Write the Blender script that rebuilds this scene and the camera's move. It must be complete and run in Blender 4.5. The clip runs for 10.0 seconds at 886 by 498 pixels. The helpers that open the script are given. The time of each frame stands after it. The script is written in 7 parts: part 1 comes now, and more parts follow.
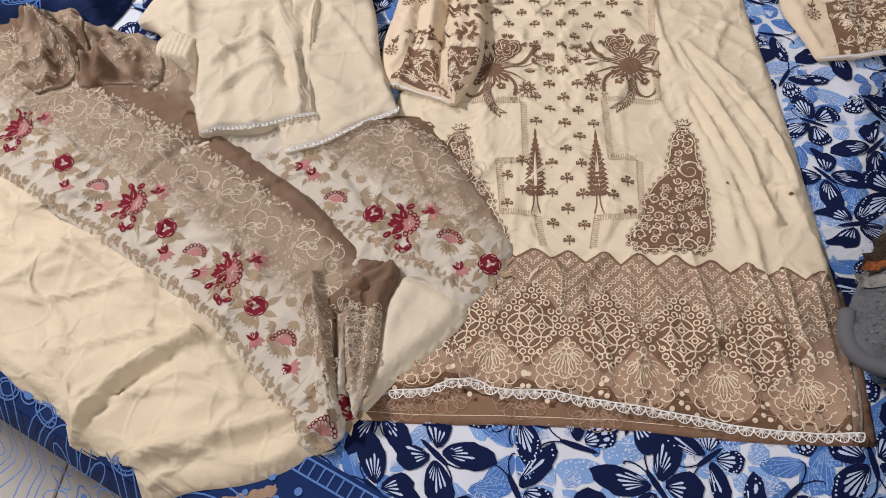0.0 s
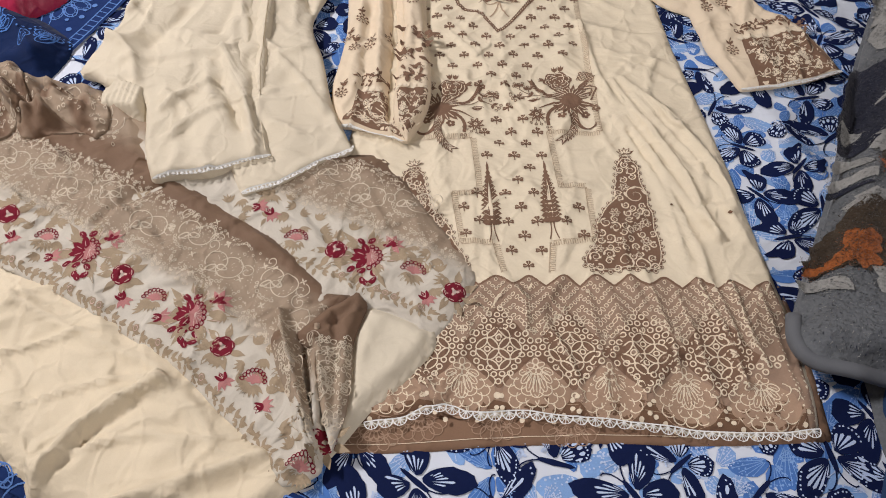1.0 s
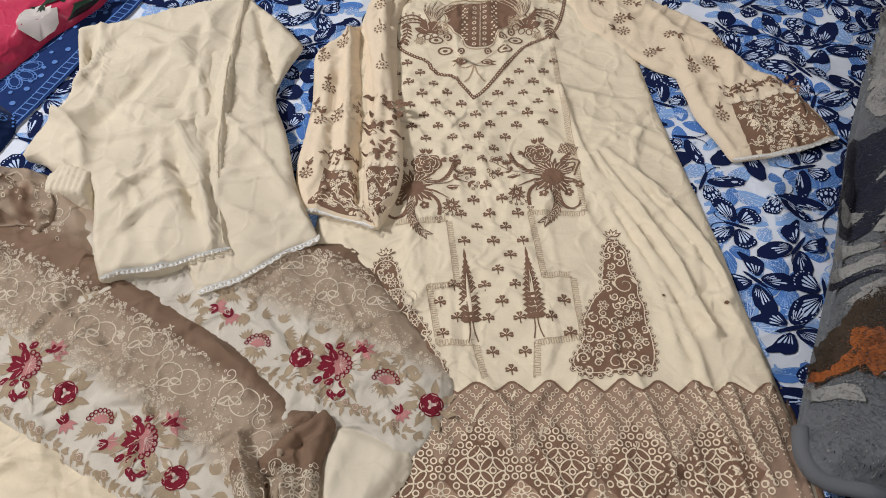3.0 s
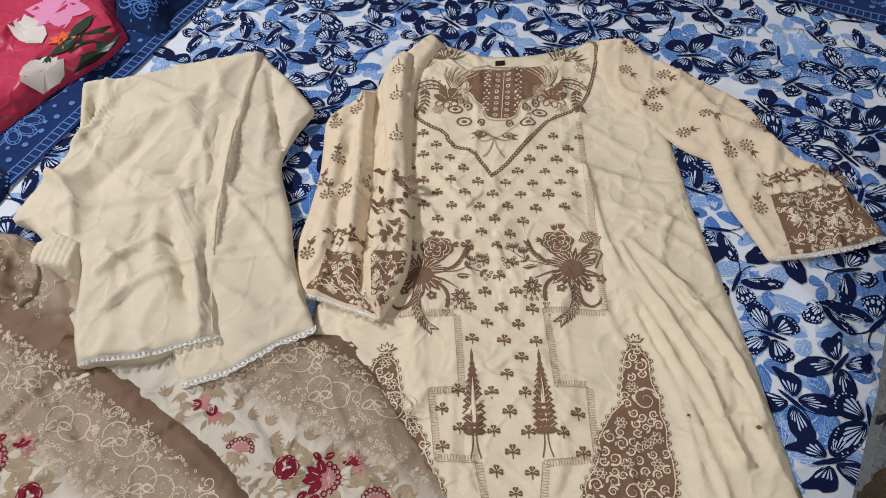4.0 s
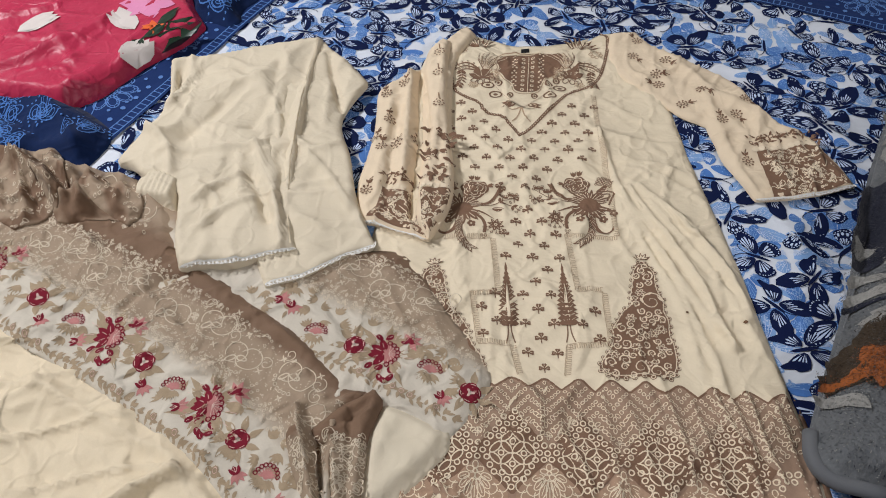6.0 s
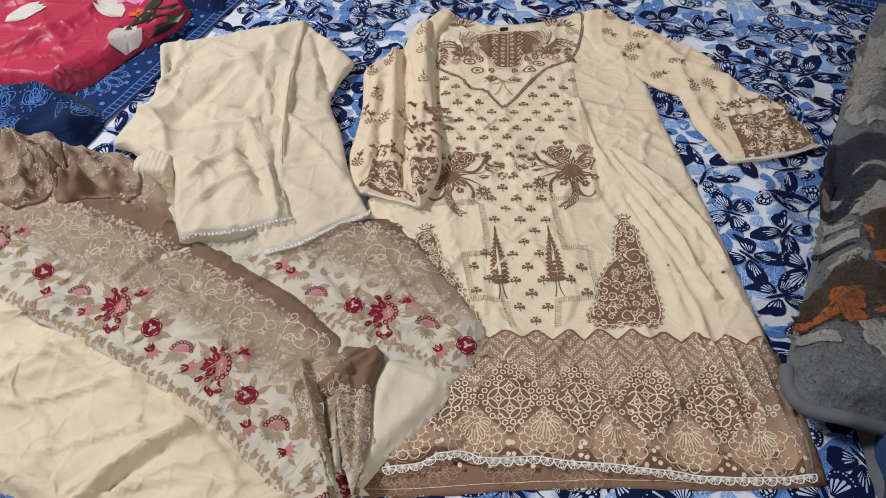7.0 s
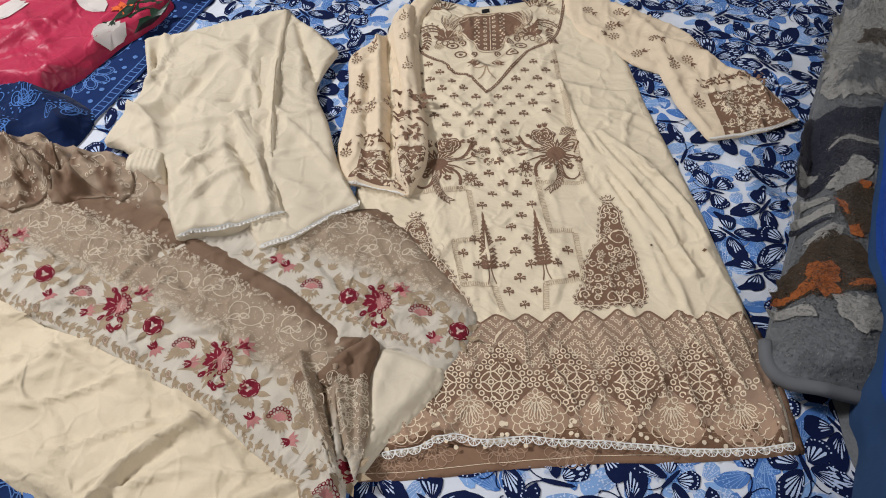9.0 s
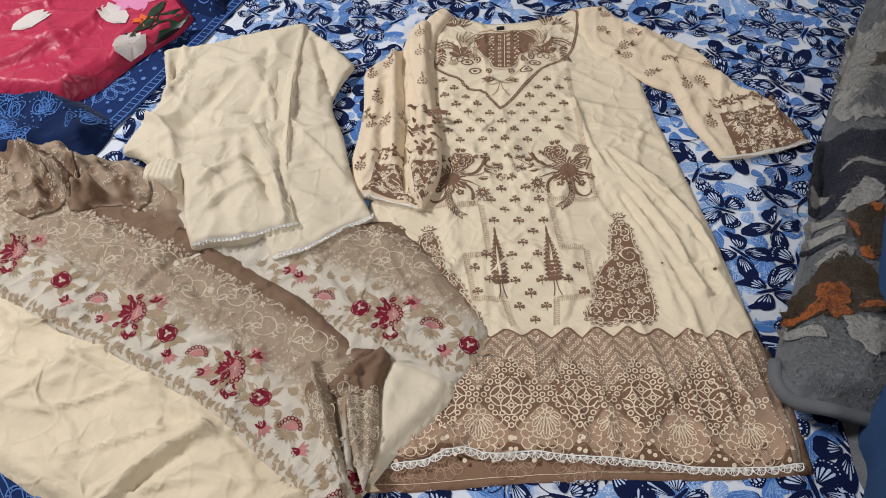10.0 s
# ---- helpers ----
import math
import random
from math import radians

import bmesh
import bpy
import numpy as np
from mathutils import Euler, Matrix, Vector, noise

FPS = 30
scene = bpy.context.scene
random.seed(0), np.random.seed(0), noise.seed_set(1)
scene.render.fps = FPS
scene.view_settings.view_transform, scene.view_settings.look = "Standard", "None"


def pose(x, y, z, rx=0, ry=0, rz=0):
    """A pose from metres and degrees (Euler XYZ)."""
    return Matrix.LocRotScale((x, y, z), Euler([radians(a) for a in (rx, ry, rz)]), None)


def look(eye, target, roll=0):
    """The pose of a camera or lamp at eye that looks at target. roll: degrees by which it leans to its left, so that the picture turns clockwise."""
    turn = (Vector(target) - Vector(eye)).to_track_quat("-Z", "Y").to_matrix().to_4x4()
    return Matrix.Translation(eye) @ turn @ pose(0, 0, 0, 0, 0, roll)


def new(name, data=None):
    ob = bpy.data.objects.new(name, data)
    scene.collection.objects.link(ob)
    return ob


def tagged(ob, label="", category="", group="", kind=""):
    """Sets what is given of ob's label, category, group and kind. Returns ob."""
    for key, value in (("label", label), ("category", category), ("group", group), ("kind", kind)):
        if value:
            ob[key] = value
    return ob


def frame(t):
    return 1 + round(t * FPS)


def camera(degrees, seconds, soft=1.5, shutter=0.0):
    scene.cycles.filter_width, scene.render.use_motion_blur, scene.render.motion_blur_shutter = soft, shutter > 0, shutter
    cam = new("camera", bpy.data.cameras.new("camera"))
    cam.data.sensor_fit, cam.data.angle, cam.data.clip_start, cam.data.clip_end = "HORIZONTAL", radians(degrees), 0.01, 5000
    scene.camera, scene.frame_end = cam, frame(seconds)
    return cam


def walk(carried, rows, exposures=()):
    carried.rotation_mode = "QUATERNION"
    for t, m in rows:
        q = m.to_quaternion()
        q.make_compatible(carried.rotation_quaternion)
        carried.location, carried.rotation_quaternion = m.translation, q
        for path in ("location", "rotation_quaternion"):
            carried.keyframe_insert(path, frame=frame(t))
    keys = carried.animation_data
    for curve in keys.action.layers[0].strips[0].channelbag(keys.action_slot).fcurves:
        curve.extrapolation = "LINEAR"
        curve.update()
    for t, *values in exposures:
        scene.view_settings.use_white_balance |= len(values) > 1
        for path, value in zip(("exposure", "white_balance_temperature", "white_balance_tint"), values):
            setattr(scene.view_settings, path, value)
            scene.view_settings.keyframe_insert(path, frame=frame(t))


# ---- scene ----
from mathutils.geometry import delaunay_2d_cdt

cam = camera(60.4, 10.0, soft=1.0)
PATH = [
    (0, (-0.005, -0.22, 0.826), (-0.252, 0.79, -0.882), -7.8),
    (0.5, (-0.031, -0.244, 0.827), (-0.155, 0.852, -0.842), -3.2),
    (1, (-0.052, -0.261, 0.826), (-0.105, 0.888, -0.81), -1.4),
    (1.5, (-0.072, -0.273, 0.826), (-0.082, 0.9, -0.793), -0.8),
    (2, (-0.075, -0.252, 0.819), (-0.064, 0.921, -0.801), -0.7),
    (2.2, (-0.069, -0.224, 0.822), (-0.057, 0.935, -0.808), -0.7),
    (3.3, (-0.033, -0.083, 0.829), (-0.067, 1.08, -0.798), -1.3),
    (3.5, (-0.029, -0.058, 0.823), (-0.077, 1.123, -0.791), -1.3),
    (4, (-0.022, 0.003, 0.821), (-0.102, 1.205, -0.775), -1.0),
    (4.5, (-0.017, 0.011, 0.822), (-0.119, 1.235, -0.757), -0.3),
    (5, (-0.018, -0.052, 0.837), (-0.143, 1.201, -0.717), -0.2),
    (5.5, (-0.039, -0.16, 0.853), (-0.161, 1.129, -0.672), -0.3),
    (6, (-0.058, -0.253, 0.856), (-0.155, 1.06, -0.649), -0.5),
    (7.5, (-0.08, -0.328, 0.863), (-0.097, 0.987, -0.644), -0.5),
    (8, (-0.072, -0.313, 0.908), (-0.082, 0.982, -0.616), -1.1),
    (8.5, (-0.075, -0.318, 0.91), (-0.085, 0.953, -0.634), -1.7),
    (9, (-0.074, -0.32, 0.904), (-0.088, 0.926, -0.661), -1.7),
    (9.5, (-0.073, -0.322, 0.908), (-0.098, 0.92, -0.659), -1.6),
    (10, (-0.079, -0.326, 0.912), (-0.115, 0.948, -0.63), -1.4),
]
walk(cam, [(t, look(e, g, r)) for t, e, g, r in PATH], [(0.0, -0.22, 6750, 16), (1.0, -0.22, 6700, 14), (2.0, -0.25, 6620, 12), (3.5, -0.32, 6500, 10), (4.5, -0.36, 6500, 10), (5.5, -0.33, 6500, 10), (7.5, -0.30, 6500, 10), (10.0, -0.30, 6550, 10)])

# ---- world, room light ----
world = bpy.data.worlds.new("world")
scene.world = world
world.use_nodes = True
world.node_tree.nodes["Background"].inputs[0].default_value = (1.0, 0.93, 0.85, 1)
world.node_tree.nodes["Background"].inputs[1].default_value = 0.03
# Key inferred from the cast shadows; the second is an added fill lamp.
for spot, watts in (((-2.15, 1.05, 2.25), 90), ((1.7, -1.7, 2.38), 36)):
    lamp = new("key_fill_light", bpy.data.lights.new("key_fill_light", "AREA"))
    lamp.data.shape, lamp.data.size, lamp.data.size_y = "RECTANGLE", 0.6, 0.10
    lamp.data.energy, lamp.data.color = watts, (0.985, 0.99, 1.02)
    lamp.matrix_world = look(spot, (-0.1, 0.45, 0.0))


# ---- materials ----
def nodes_of(name):
    m = bpy.data.materials.new(name)
    m.use_nodes = True
    t = m.node_tree
    return m, t, t.nodes["Principled BSDF"]


def put_node(t, kind, **values):
    n = t.nodes.new(kind)
    for k, v in values.items():
        n.inputs[k].default_value = v
    return n


def cloth_material(name, colour, rough=0.9, vary=0.12, weave=0.25, sheen=0.04, weave_scale=700, patch=14.0, ramp=None, clear=0.0, bump_far=0.0):
    """Woven cloth: base colour with broad patches and thread grain, fine weave relief. ramp: stops over the mesh's 'across' values."""
    m, t, b = nodes_of(name)
    co = t.nodes.new("ShaderNodeTexCoord")
    broad = put_node(t, "ShaderNodeTexNoise", Scale=patch, Detail=4.0, Roughness=0.6)
    fine = put_node(t, "ShaderNodeTexNoise", Scale=weave_scale, Detail=2.0)
    for n in (broad, fine):
        t.links.new(co.outputs["Object"], n.inputs["Vector"])
    add = t.nodes.new("ShaderNodeMath")
    add.operation = "MULTIPLY_ADD"
    t.links.new(broad.outputs["Fac"], add.inputs[0])
    add.inputs[1].default_value = vary * 2
    add.inputs[2].default_value = 1 - vary
    grain = t.nodes.new("ShaderNodeMath")
    grain.operation = "MULTIPLY_ADD"
    t.links.new(fine.outputs["Fac"], grain.inputs[0])
    grain.inputs[1].default_value = vary * 1.2
    grain.inputs[2].default_value = -vary * 0.6
    both = t.nodes.new("ShaderNodeMath")
    both.operation = "ADD"
    t.links.new(add.outputs[0], both.inputs[0])
    t.links.new(grain.outputs[0], both.inputs[1])
    mix = t.nodes.new("ShaderNodeVectorMath")
    mix.operation = "SCALE"
    t.links.new(both.outputs[0], mix.inputs["Scale"])
    if ramp:
        at = t.nodes.new("ShaderNodeAttribute")
        at.attribute_name = "across"
        wob = t.nodes.new("ShaderNodeMath")
        wob.operation = "MULTIPLY_ADD"
        rag = put_node(t, "ShaderNodeTexNoise", Scale=60.0, Detail=3.0)
        t.links.new(co.outputs["Object"], rag.inputs["Vector"])
        t.links.new(rag.outputs["Fac"], wob.inputs[0])
        wob.inputs[1].default_value = 0.06
        t.links.new(at.outputs["Fac"], wob.inputs[2])
        cr = t.nodes.new("ShaderNodeValToRGB")
        el = cr.color_ramp.elements
        while len(el) < len(ramp):
            el.new(0.5)
        for e, (p, c) in zip(el, ramp):
            e.position, e.color = p, (*c, 1)
        t.links.new(wob.outputs[0], cr.inputs["Fac"])
        t.links.new(cr.outputs["Color"], mix.inputs[0])
    else:
        mix.inputs[0].default_value = colour
    t.links.new(mix.outputs[0], b.inputs["Base Color"])
    b.inputs["Roughness"].default_value = rough
    b.inputs["Sheen Weight"].default_value = sheen
    b.inputs["Sheen Roughness"].default_value = 0.5
    b.inputs["Specular IOR Level"].default_value = 0.12 if rough > 0.6 else 0.4
    bump = put_node(t, "ShaderNodeBump", Strength=weave, Distance=0.0006)
    t.links.new(fine.outputs["Fac"], bump.inputs["Height"])
    if bump_far:
        crumple = put_node(t, "ShaderNodeTexNoise", Scale=34.0, Detail=3.0, Roughness=0.55)
        t.links.new(co.outputs["Object"], crumple.inputs["Vector"])
        b2 = put_node(t, "ShaderNodeBump", Strength=bump_far, Distance=0.006)
        t.links.new(crumple.outputs["Fac"], b2.inputs["Height"])
        # sharp fold lines left by packing
        warp = put_node(t, "ShaderNodeTexNoise", Scale=9.0, Detail=2.0)
        t.links.new(co.outputs["Object"], warp.inputs["Vector"])
        bend = t.nodes.new("ShaderNodeVectorMath")
        bend.operation = "MULTIPLY_ADD"
        t.links.new(warp.outputs["Color"], bend.inputs[0])
        bend.inputs[1].default_value = (0.10, 0.10, 0.10)
        t.links.new(co.outputs["Object"], bend.inputs[2])
        cell = put_node(t, "ShaderNodeTexVoronoi", Scale=6.5)
        cell.feature = "DISTANCE_TO_EDGE"
        t.links.new(bend.outputs[0], cell.inputs["Vector"])
        ridge = t.nodes.new("ShaderNodeMapRange")
        ridge.interpolation_type = "SMOOTHSTEP"
        for k, v in (("From Min", 0.0), ("From Max", 0.09), ("To Min", 1.0), ("To Max", 0.0)):
            ridge.inputs[k].default_value = v
        t.links.new(cell.outputs["Distance"], ridge.inputs["Value"])
        where = t.nodes.new("ShaderNodeMath")
        where.operation = "MULTIPLY"
        t.links.new(ridge.outputs["Result"], where.inputs[0])
        t.links.new(broad.outputs["Fac"], where.inputs[1])
        b3 = put_node(t, "ShaderNodeBump", Strength=min(1.0, bump_far * 1.9), Distance=0.007)
        t.links.new(where.outputs[0], b3.inputs["Height"])
        t.links.new(b2.outputs["Normal"], b3.inputs["Normal"])
        small = put_node(t, "ShaderNodeTexVoronoi", Scale=19.0)
        small.feature = "DISTANCE_TO_EDGE"
        t.links.new(bend.outputs[0], small.inputs["Vector"])
        ridge2 = t.nodes.new("ShaderNodeMapRange")
        ridge2.interpolation_type = "SMOOTHSTEP"
        for k, v in (("From Min", 0.0), ("From Max", 0.12), ("To Min", 1.0), ("To Max", 0.0)):
            ridge2.inputs[k].default_value = v
        t.links.new(small.outputs["Distance"], ridge2.inputs["Value"])
        b4 = put_node(t, "ShaderNodeBump", Strength=min(1.0, bump_far * 0.8), Distance=0.0025)
        t.links.new(ridge2.outputs["Result"], b4.inputs["Height"])
        t.links.new(b3.outputs["Normal"], b4.inputs["Normal"])
        t.links.new(b4.outputs["Normal"], bump.inputs["Normal"])
    t.links.new(bump.outputs["Normal"], b.inputs["Normal"])
    if clear:
        tr = t.nodes.new("ShaderNodeBsdfTransparent")
        sh = put_node(t, "ShaderNodeMixShader", Fac=clear)
        t.links.new(b.outputs[0], sh.inputs[1])
        t.links.new(tr.outputs[0], sh.inputs[2])
        t.links.new(sh.outputs[0], t.nodes["Material Output"].inputs[0])
    return m


CREAM = (0.75, 0.648, 0.485)
M_cream = cloth_material("cream_cotton", CREAM, vary=0.06, bump_far=0.42)
M_cream_leg = cloth_material("cream_trouser_cotton", (0.66, 0.578, 0.445), vary=0.07, bump_far=0.34)
M_peach = cloth_material("cream_lawn", (0.74, 0.61, 0.45), vary=0.07, bump_far=0.3)
M_plain = cloth_material("plain_cream_lawn", (0.71, 0.605, 0.445), vary=0.07, bump_far=0.46)
M_flap = cloth_material("sheer_cream_lawn", (0.72, 0.64, 0.50), vary=0.06, clear=0.06, bump_far=0.25)
M_brown = cloth_material("brown_ink", (0.20, 0.116, 0.076), vary=0.22, patch=40, bump_far=0.45)
M_line = cloth_material("thin_brown_ink", (0.43, 0.31, 0.21), vary=0.15, patch=40, bump_far=0.45)
M_band = cloth_material("taupe_band", (0.335, 0.225, 0.160), vary=0.16, patch=9, bump_far=0.4)
M_deep = cloth_material("deep_brown_ink", (0.17, 0.095, 0.058), vary=0.18, patch=20, bump_far=0.4)
M_fan = cloth_material("tan_ink", (0.385, 0.255, 0.175), vary=0.2, patch=60, bump_far=0.4)
M_back = cloth_material("brown_facing", (0.235, 0.14, 0.09), vary=0.15, patch=12, bump_far=0.3)
M_pale = cloth_material("cream_ink", (0.77, 0.65, 0.49), vary=0.1, bump_far=0.45)
M_lace = cloth_material("white_lace", (0.80, 0.79, 0.76), vary=0.05, weave=0.5)
M_black = cloth_material("black_label", (0.012, 0.012, 0.014), vary=0.1)
WHITE, TAUPE, UMBER = (0.60, 0.545, 0.46), (0.355, 0.268, 0.192), (0.20, 0.125, 0.082)
M_scarf = cloth_material("scarf_chiffon", TAUPE, rough=0.7, vary=0.12, clear=0.05, patch=18, bump_far=0.5,
                         ramp=[(0.0, WHITE), (0.27, WHITE), (0.36, TAUPE), (0.545, TAUPE), (0.61, UMBER), (0.74, UMBER), (0.86, TAUPE), (1.0, TAUPE)])
M_red = cloth_material("crimson_ink", (0.18, 0.013, 0.027), vary=0.2, patch=90, bump_far=0.4)
M_rose = cloth_material("rose_ink", (0.46, 0.20, 0.19), vary=0.2, patch=90, bump_far=0.4)
M_vein = cloth_material("pale_vein_ink", (0.66, 0.47, 0.42), vary=0.1)
M_taupe = cloth_material("taupe_leaf_ink", (0.36, 0.275, 0.185), vary=0.25, patch=60, bump_far=0.5)
M_curl = cloth_material("white_ink", (0.62, 0.53, 0.41), vary=0.1, bump_far=0.5)
M_sheet = cloth_material("sheet_white", (0.66, 0.70, 0.78), vary=0.06, bump_far=0.12)
M_navy = cloth_material("navy_ink", (0.005, 0.011, 0.052), vary=0.25, patch=25, sheen=0.0, bump_far=0.12)
M_mid = cloth_material("mid_blue_ink", (0.075, 0.19, 0.50), vary=0.25, patch=30, bump_far=0.12)
M_sky = cloth_material("pale_blue_ink", (0.22, 0.38, 0.68), vary=0.25, patch=40, bump_far=0.12)
M_cell = cloth_material("wing_white_ink", (0.50, 0.60, 0.80), vary=0.15, patch=60, bump_far=0.12)
M_border = cloth_material("sheet_navy_border", (0.009, 0.028, 0.115), vary=0.3, patch=7, bump_far=0.12)
M_bline = cloth_material("border_line_ink", (0.10, 0.21, 0.50), vary=0.2)
M_pink = cloth_material("pink_satin", (0.46, 0.026, 0.075), rough=0.42, vary=0.08, weave=0.05, sheen=0.0, bump_far=0.35)
M_petal = cloth_material("white_satin_ink", (0.66, 0.60, 0.57), rough=0.4, vary=0.05, weave=0.05)
M_lilac = cloth_material("lilac_satin_ink", (0.70, 0.26, 0.45), rough=0.4, vary=0.1, weave=0.05)
M_leaf = cloth_material("green_satin_ink", (0.012, 0.035, 0.02), rough=0.4, vary=0.2, weave=0.05)
M_orange = cloth_material("orange_satin_ink", (0.75, 0.13, 0.03), rough=0.4, vary=0.1, weave=0.05)
M_dark = cloth_material("navy_cotton", (0.006, 0.018, 0.070), vary=0.2, bump_far=0.3)
M_fleece = cloth_material("grey_fleece", (0.125, 0.132, 0.14), rough=1.0, vary=0.45, weave=1.0, sheen=0.25, weave_scale=330, patch=22, bump_far=0.5)
M_fnavy = cloth_material("navy_fleece", (0.010, 0.012, 0.026), rough=1.0, vary=0.35, weave=1.0, sheen=0.4, weave_scale=330, patch=60)
M_fpale = cloth_material("pale_fleece", (0.28, 0.275, 0.26), rough=1.0, vary=0.4, weave=1.0, sheen=0.4, weave_scale=330, patch=80)
M_forange = cloth_material("orange_fleece", (0.32, 0.09, 0.02), rough=1.0, vary=0.5, weave=1.0, sheen=0.3, weave_scale=330, patch=90)
M_fbrown = cloth_material("brown_fleece", (0.045, 0.03, 0.018), rough=1.0, vary=0.5, weave=1.0, sheen=0.3, weave_scale=330, patch=90)
M_bind = cloth_material("grey_binding", (0.13, 0.135, 0.145), rough=0.7, vary=0.1)
M_royal = cloth_material("royal_blue_knit", (0.010, 0.045, 0.23), rough=0.8, vary=0.2, bump_far=0.3)
M_denim = cloth_material("slate_blue_knit", (0.02, 0.05, 0.12), rough=0.9, vary=0.3, weave=0.8)
M_wall = cloth_material("painted_plaster", (0.42, 0.40, 0.37), rough=0.9, vary=0.05, sheen=0, weave_scale=120)
M_tile = cloth_material("beige_floor_tile", (0.50, 0.47, 0.42), rough=0.35, vary=0.08, sheen=0, weave=0.02, patch=5)
M_grout = cloth_material("grey_grout", (0.16, 0.14, 0.12), vary=0.1, sheen=0)
M_metal, _t, _b = nodes_of("lamp_white_metal")
_b.inputs["Base Color"].default_value, _b.inputs["Roughness"].default_value = (0.8, 0.8, 0.8, 1), 0.4


# ---- plane shapes and cloth ----
def arr(pts):
    return np.array(pts, float).reshape(-1, 2)


def soften(pts, n=2, closed=True):
    """Round the corners of a line by cutting them."""
    p = arr(pts)
    for _ in range(n):
        q = np.roll(p, -1, 0) if closed else p[1:]
        a = p if closed else p[:-1]
        c = np.stack([a * 0.75 + q * 0.25, a * 0.25 + q * 0.75], 1).reshape(-1, 2)
        p = c if closed else np.vstack([p[:1], c, p[-1:]])
    return p


def resample(pts, step, closed=True):
    p = arr(pts)
    if closed:
        p = np.vstack([p, p[:1]])
    d = np.concatenate([[0], np.cumsum(np.hypot(*np.diff(p, axis=0).T))])
    n = max(3, int(round(d[-1] / step)))
    s = np.linspace(0, d[-1], n + 1)
    q = np.stack([np.interp(s, d, p[:, 0]), np.interp(s, d, p[:, 1])], 1)
    return q[:-1] if closed else q


def curve_through(pts, step=0.006, corner=48.0):
    """A closed line through all its points: bends are rounded, turns sharper than corner degrees stay corners."""
    p = arr(pts)
    a, b = p - np.roll(p, 1, 0), np.roll(p, -1, 0) - p
    la, lb = np.hypot(*a.T)[:, None], np.hypot(*b.T)[:, None]
    ua, ub = a / la, b / lb
    sharp = (ua * ub).sum(1) < math.cos(math.radians(corner))
    mid = ua * lb + ub * la
    mid /= np.hypot(*mid.T)[:, None] + 1e-9
    into, out = np.where(sharp[:, None], ua, mid), np.where(sharp[:, None], ub, mid)
    line = []
    for i in range(len(p)):
        j = (i + 1) % len(p)
        n = max(2, int(lb[i, 0] / step))
        t = (np.arange(n) / n)[:, None]
        m0, m1 = out[i] * lb[i], into[j] * lb[i]
        line.append((2 * t ** 3 - 3 * t ** 2 + 1) * p[i] + (t ** 3 - 2 * t ** 2 + t) * m0 + (3 * t ** 2 - 2 * t ** 3) * p[j] + (t ** 3 - t ** 2) * m1)
    return soften(np.vstack(line), 1)


def line_distance(P, line, closed=False):
    """Distance of each point from a line, and how far along it lies."""
    a = arr(line)
    if closed:
        a = np.vstack([a, a[:1]])
    best, along, run = np.full(len(P), 9.0), np.zeros(len(P)), 0.0
    for p, q in zip(a[:-1], a[1:]):
        v = q - p
        n = math.hypot(*v) + 1e-12
        t = np.clip(((P - p) @ v) / (n * n), 0, 1)
        d = np.hypot(*(P - p - t[:, None] * v).T)
        near = d < best
        best, along = np.where(near, d, best), np.where(near, run + t * n, along)
        run += n
    return best, along


def near_distance(P, line, reach, closed=False):
    """Distance from a line, exact within reach and 9 beyond."""
    a = arr(line)
    if closed:
        a = np.vstack([a, a[:1]])
    best = np.full(len(P), 9.0)
    X, Y = P[:, 0], P[:, 1]
    order = np.argsort(Y, kind="stable")
    ys = Y[order]
    for p, q in zip(a[:-1], a[1:]):
        i, j = np.searchsorted(ys, (min(p[1], q[1]) - reach, max(p[1], q[1]) + reach))
        k = order[i:j]
        k = k[(X[k] > min(p[0], q[0]) - reach) & (X[k] < max(p[0], q[0]) + reach)]
        if len(k):
            v = q - p
            w = P[k] - p
            t = np.clip((w @ v) / (v @ v + 1e-15), 0, 1)
            best[k] = np.minimum(best[k], np.hypot(*(w - t[:, None] * v).T))
    return best


def inside(P, line):
    a = arr(line)
    r = np.zeros(len(P), bool)
    for (x0, y0), (x1, y1) in zip(a, np.roll(a, -1, 0)):
        c = (y0 > P[:, 1]) != (y1 > P[:, 1])
        r ^= c & (P[:, 0] < (x1 - x0) * (P[:, 1] - y0) / (y1 - y0 + 1e-15) + x0)
    return r


def area_test(line, margin):
    """A quick test for single places: inside a closed line and at least margin from it."""
    a = resample(line, 0.012)
    kept = Grid(lambda P: (inside(P, a) & (near_distance(P, a, margin + 0.001, True) > margin)).astype(float), a.min(0) - 0.01, a.max(0) + 0.01, 0.004)
    return lambda c: kept(arr([c]))[0] > 0.5


def smooth(t):
    t = np.clip(t, 0, 1)
    return t * t * (3 - 2 * t)


def waves(P, scale, seed, n=7):
    """Soft random swells between about -1 and 1."""
    g = np.random.RandomState(seed)
    z = np.zeros(len(P))
    for _ in range(n):
        a, k = g.uniform(0, 2 * math.pi), 2 * math.pi / scale * g.uniform(0.6, 1.5)
        z += np.sin(k * (P[:, 0] * math.cos(a) + P[:, 1] * math.sin(a)) + g.uniform(0, 6.28))
    return z / (n ** 0.5) / 1.4


def creased(P, scale, seed):
    """Sharp ridges, as in cotton that was folded and shaken out: 1 on a crease."""
    a = 1 - np.clip(np.abs(waves(P, scale, seed, 4)) * 4.5, 0, 1)
    return a * a * (3 - 2 * a) * (0.5 + 0.5 * waves(P, scale * 2.2, seed + 1, 3))


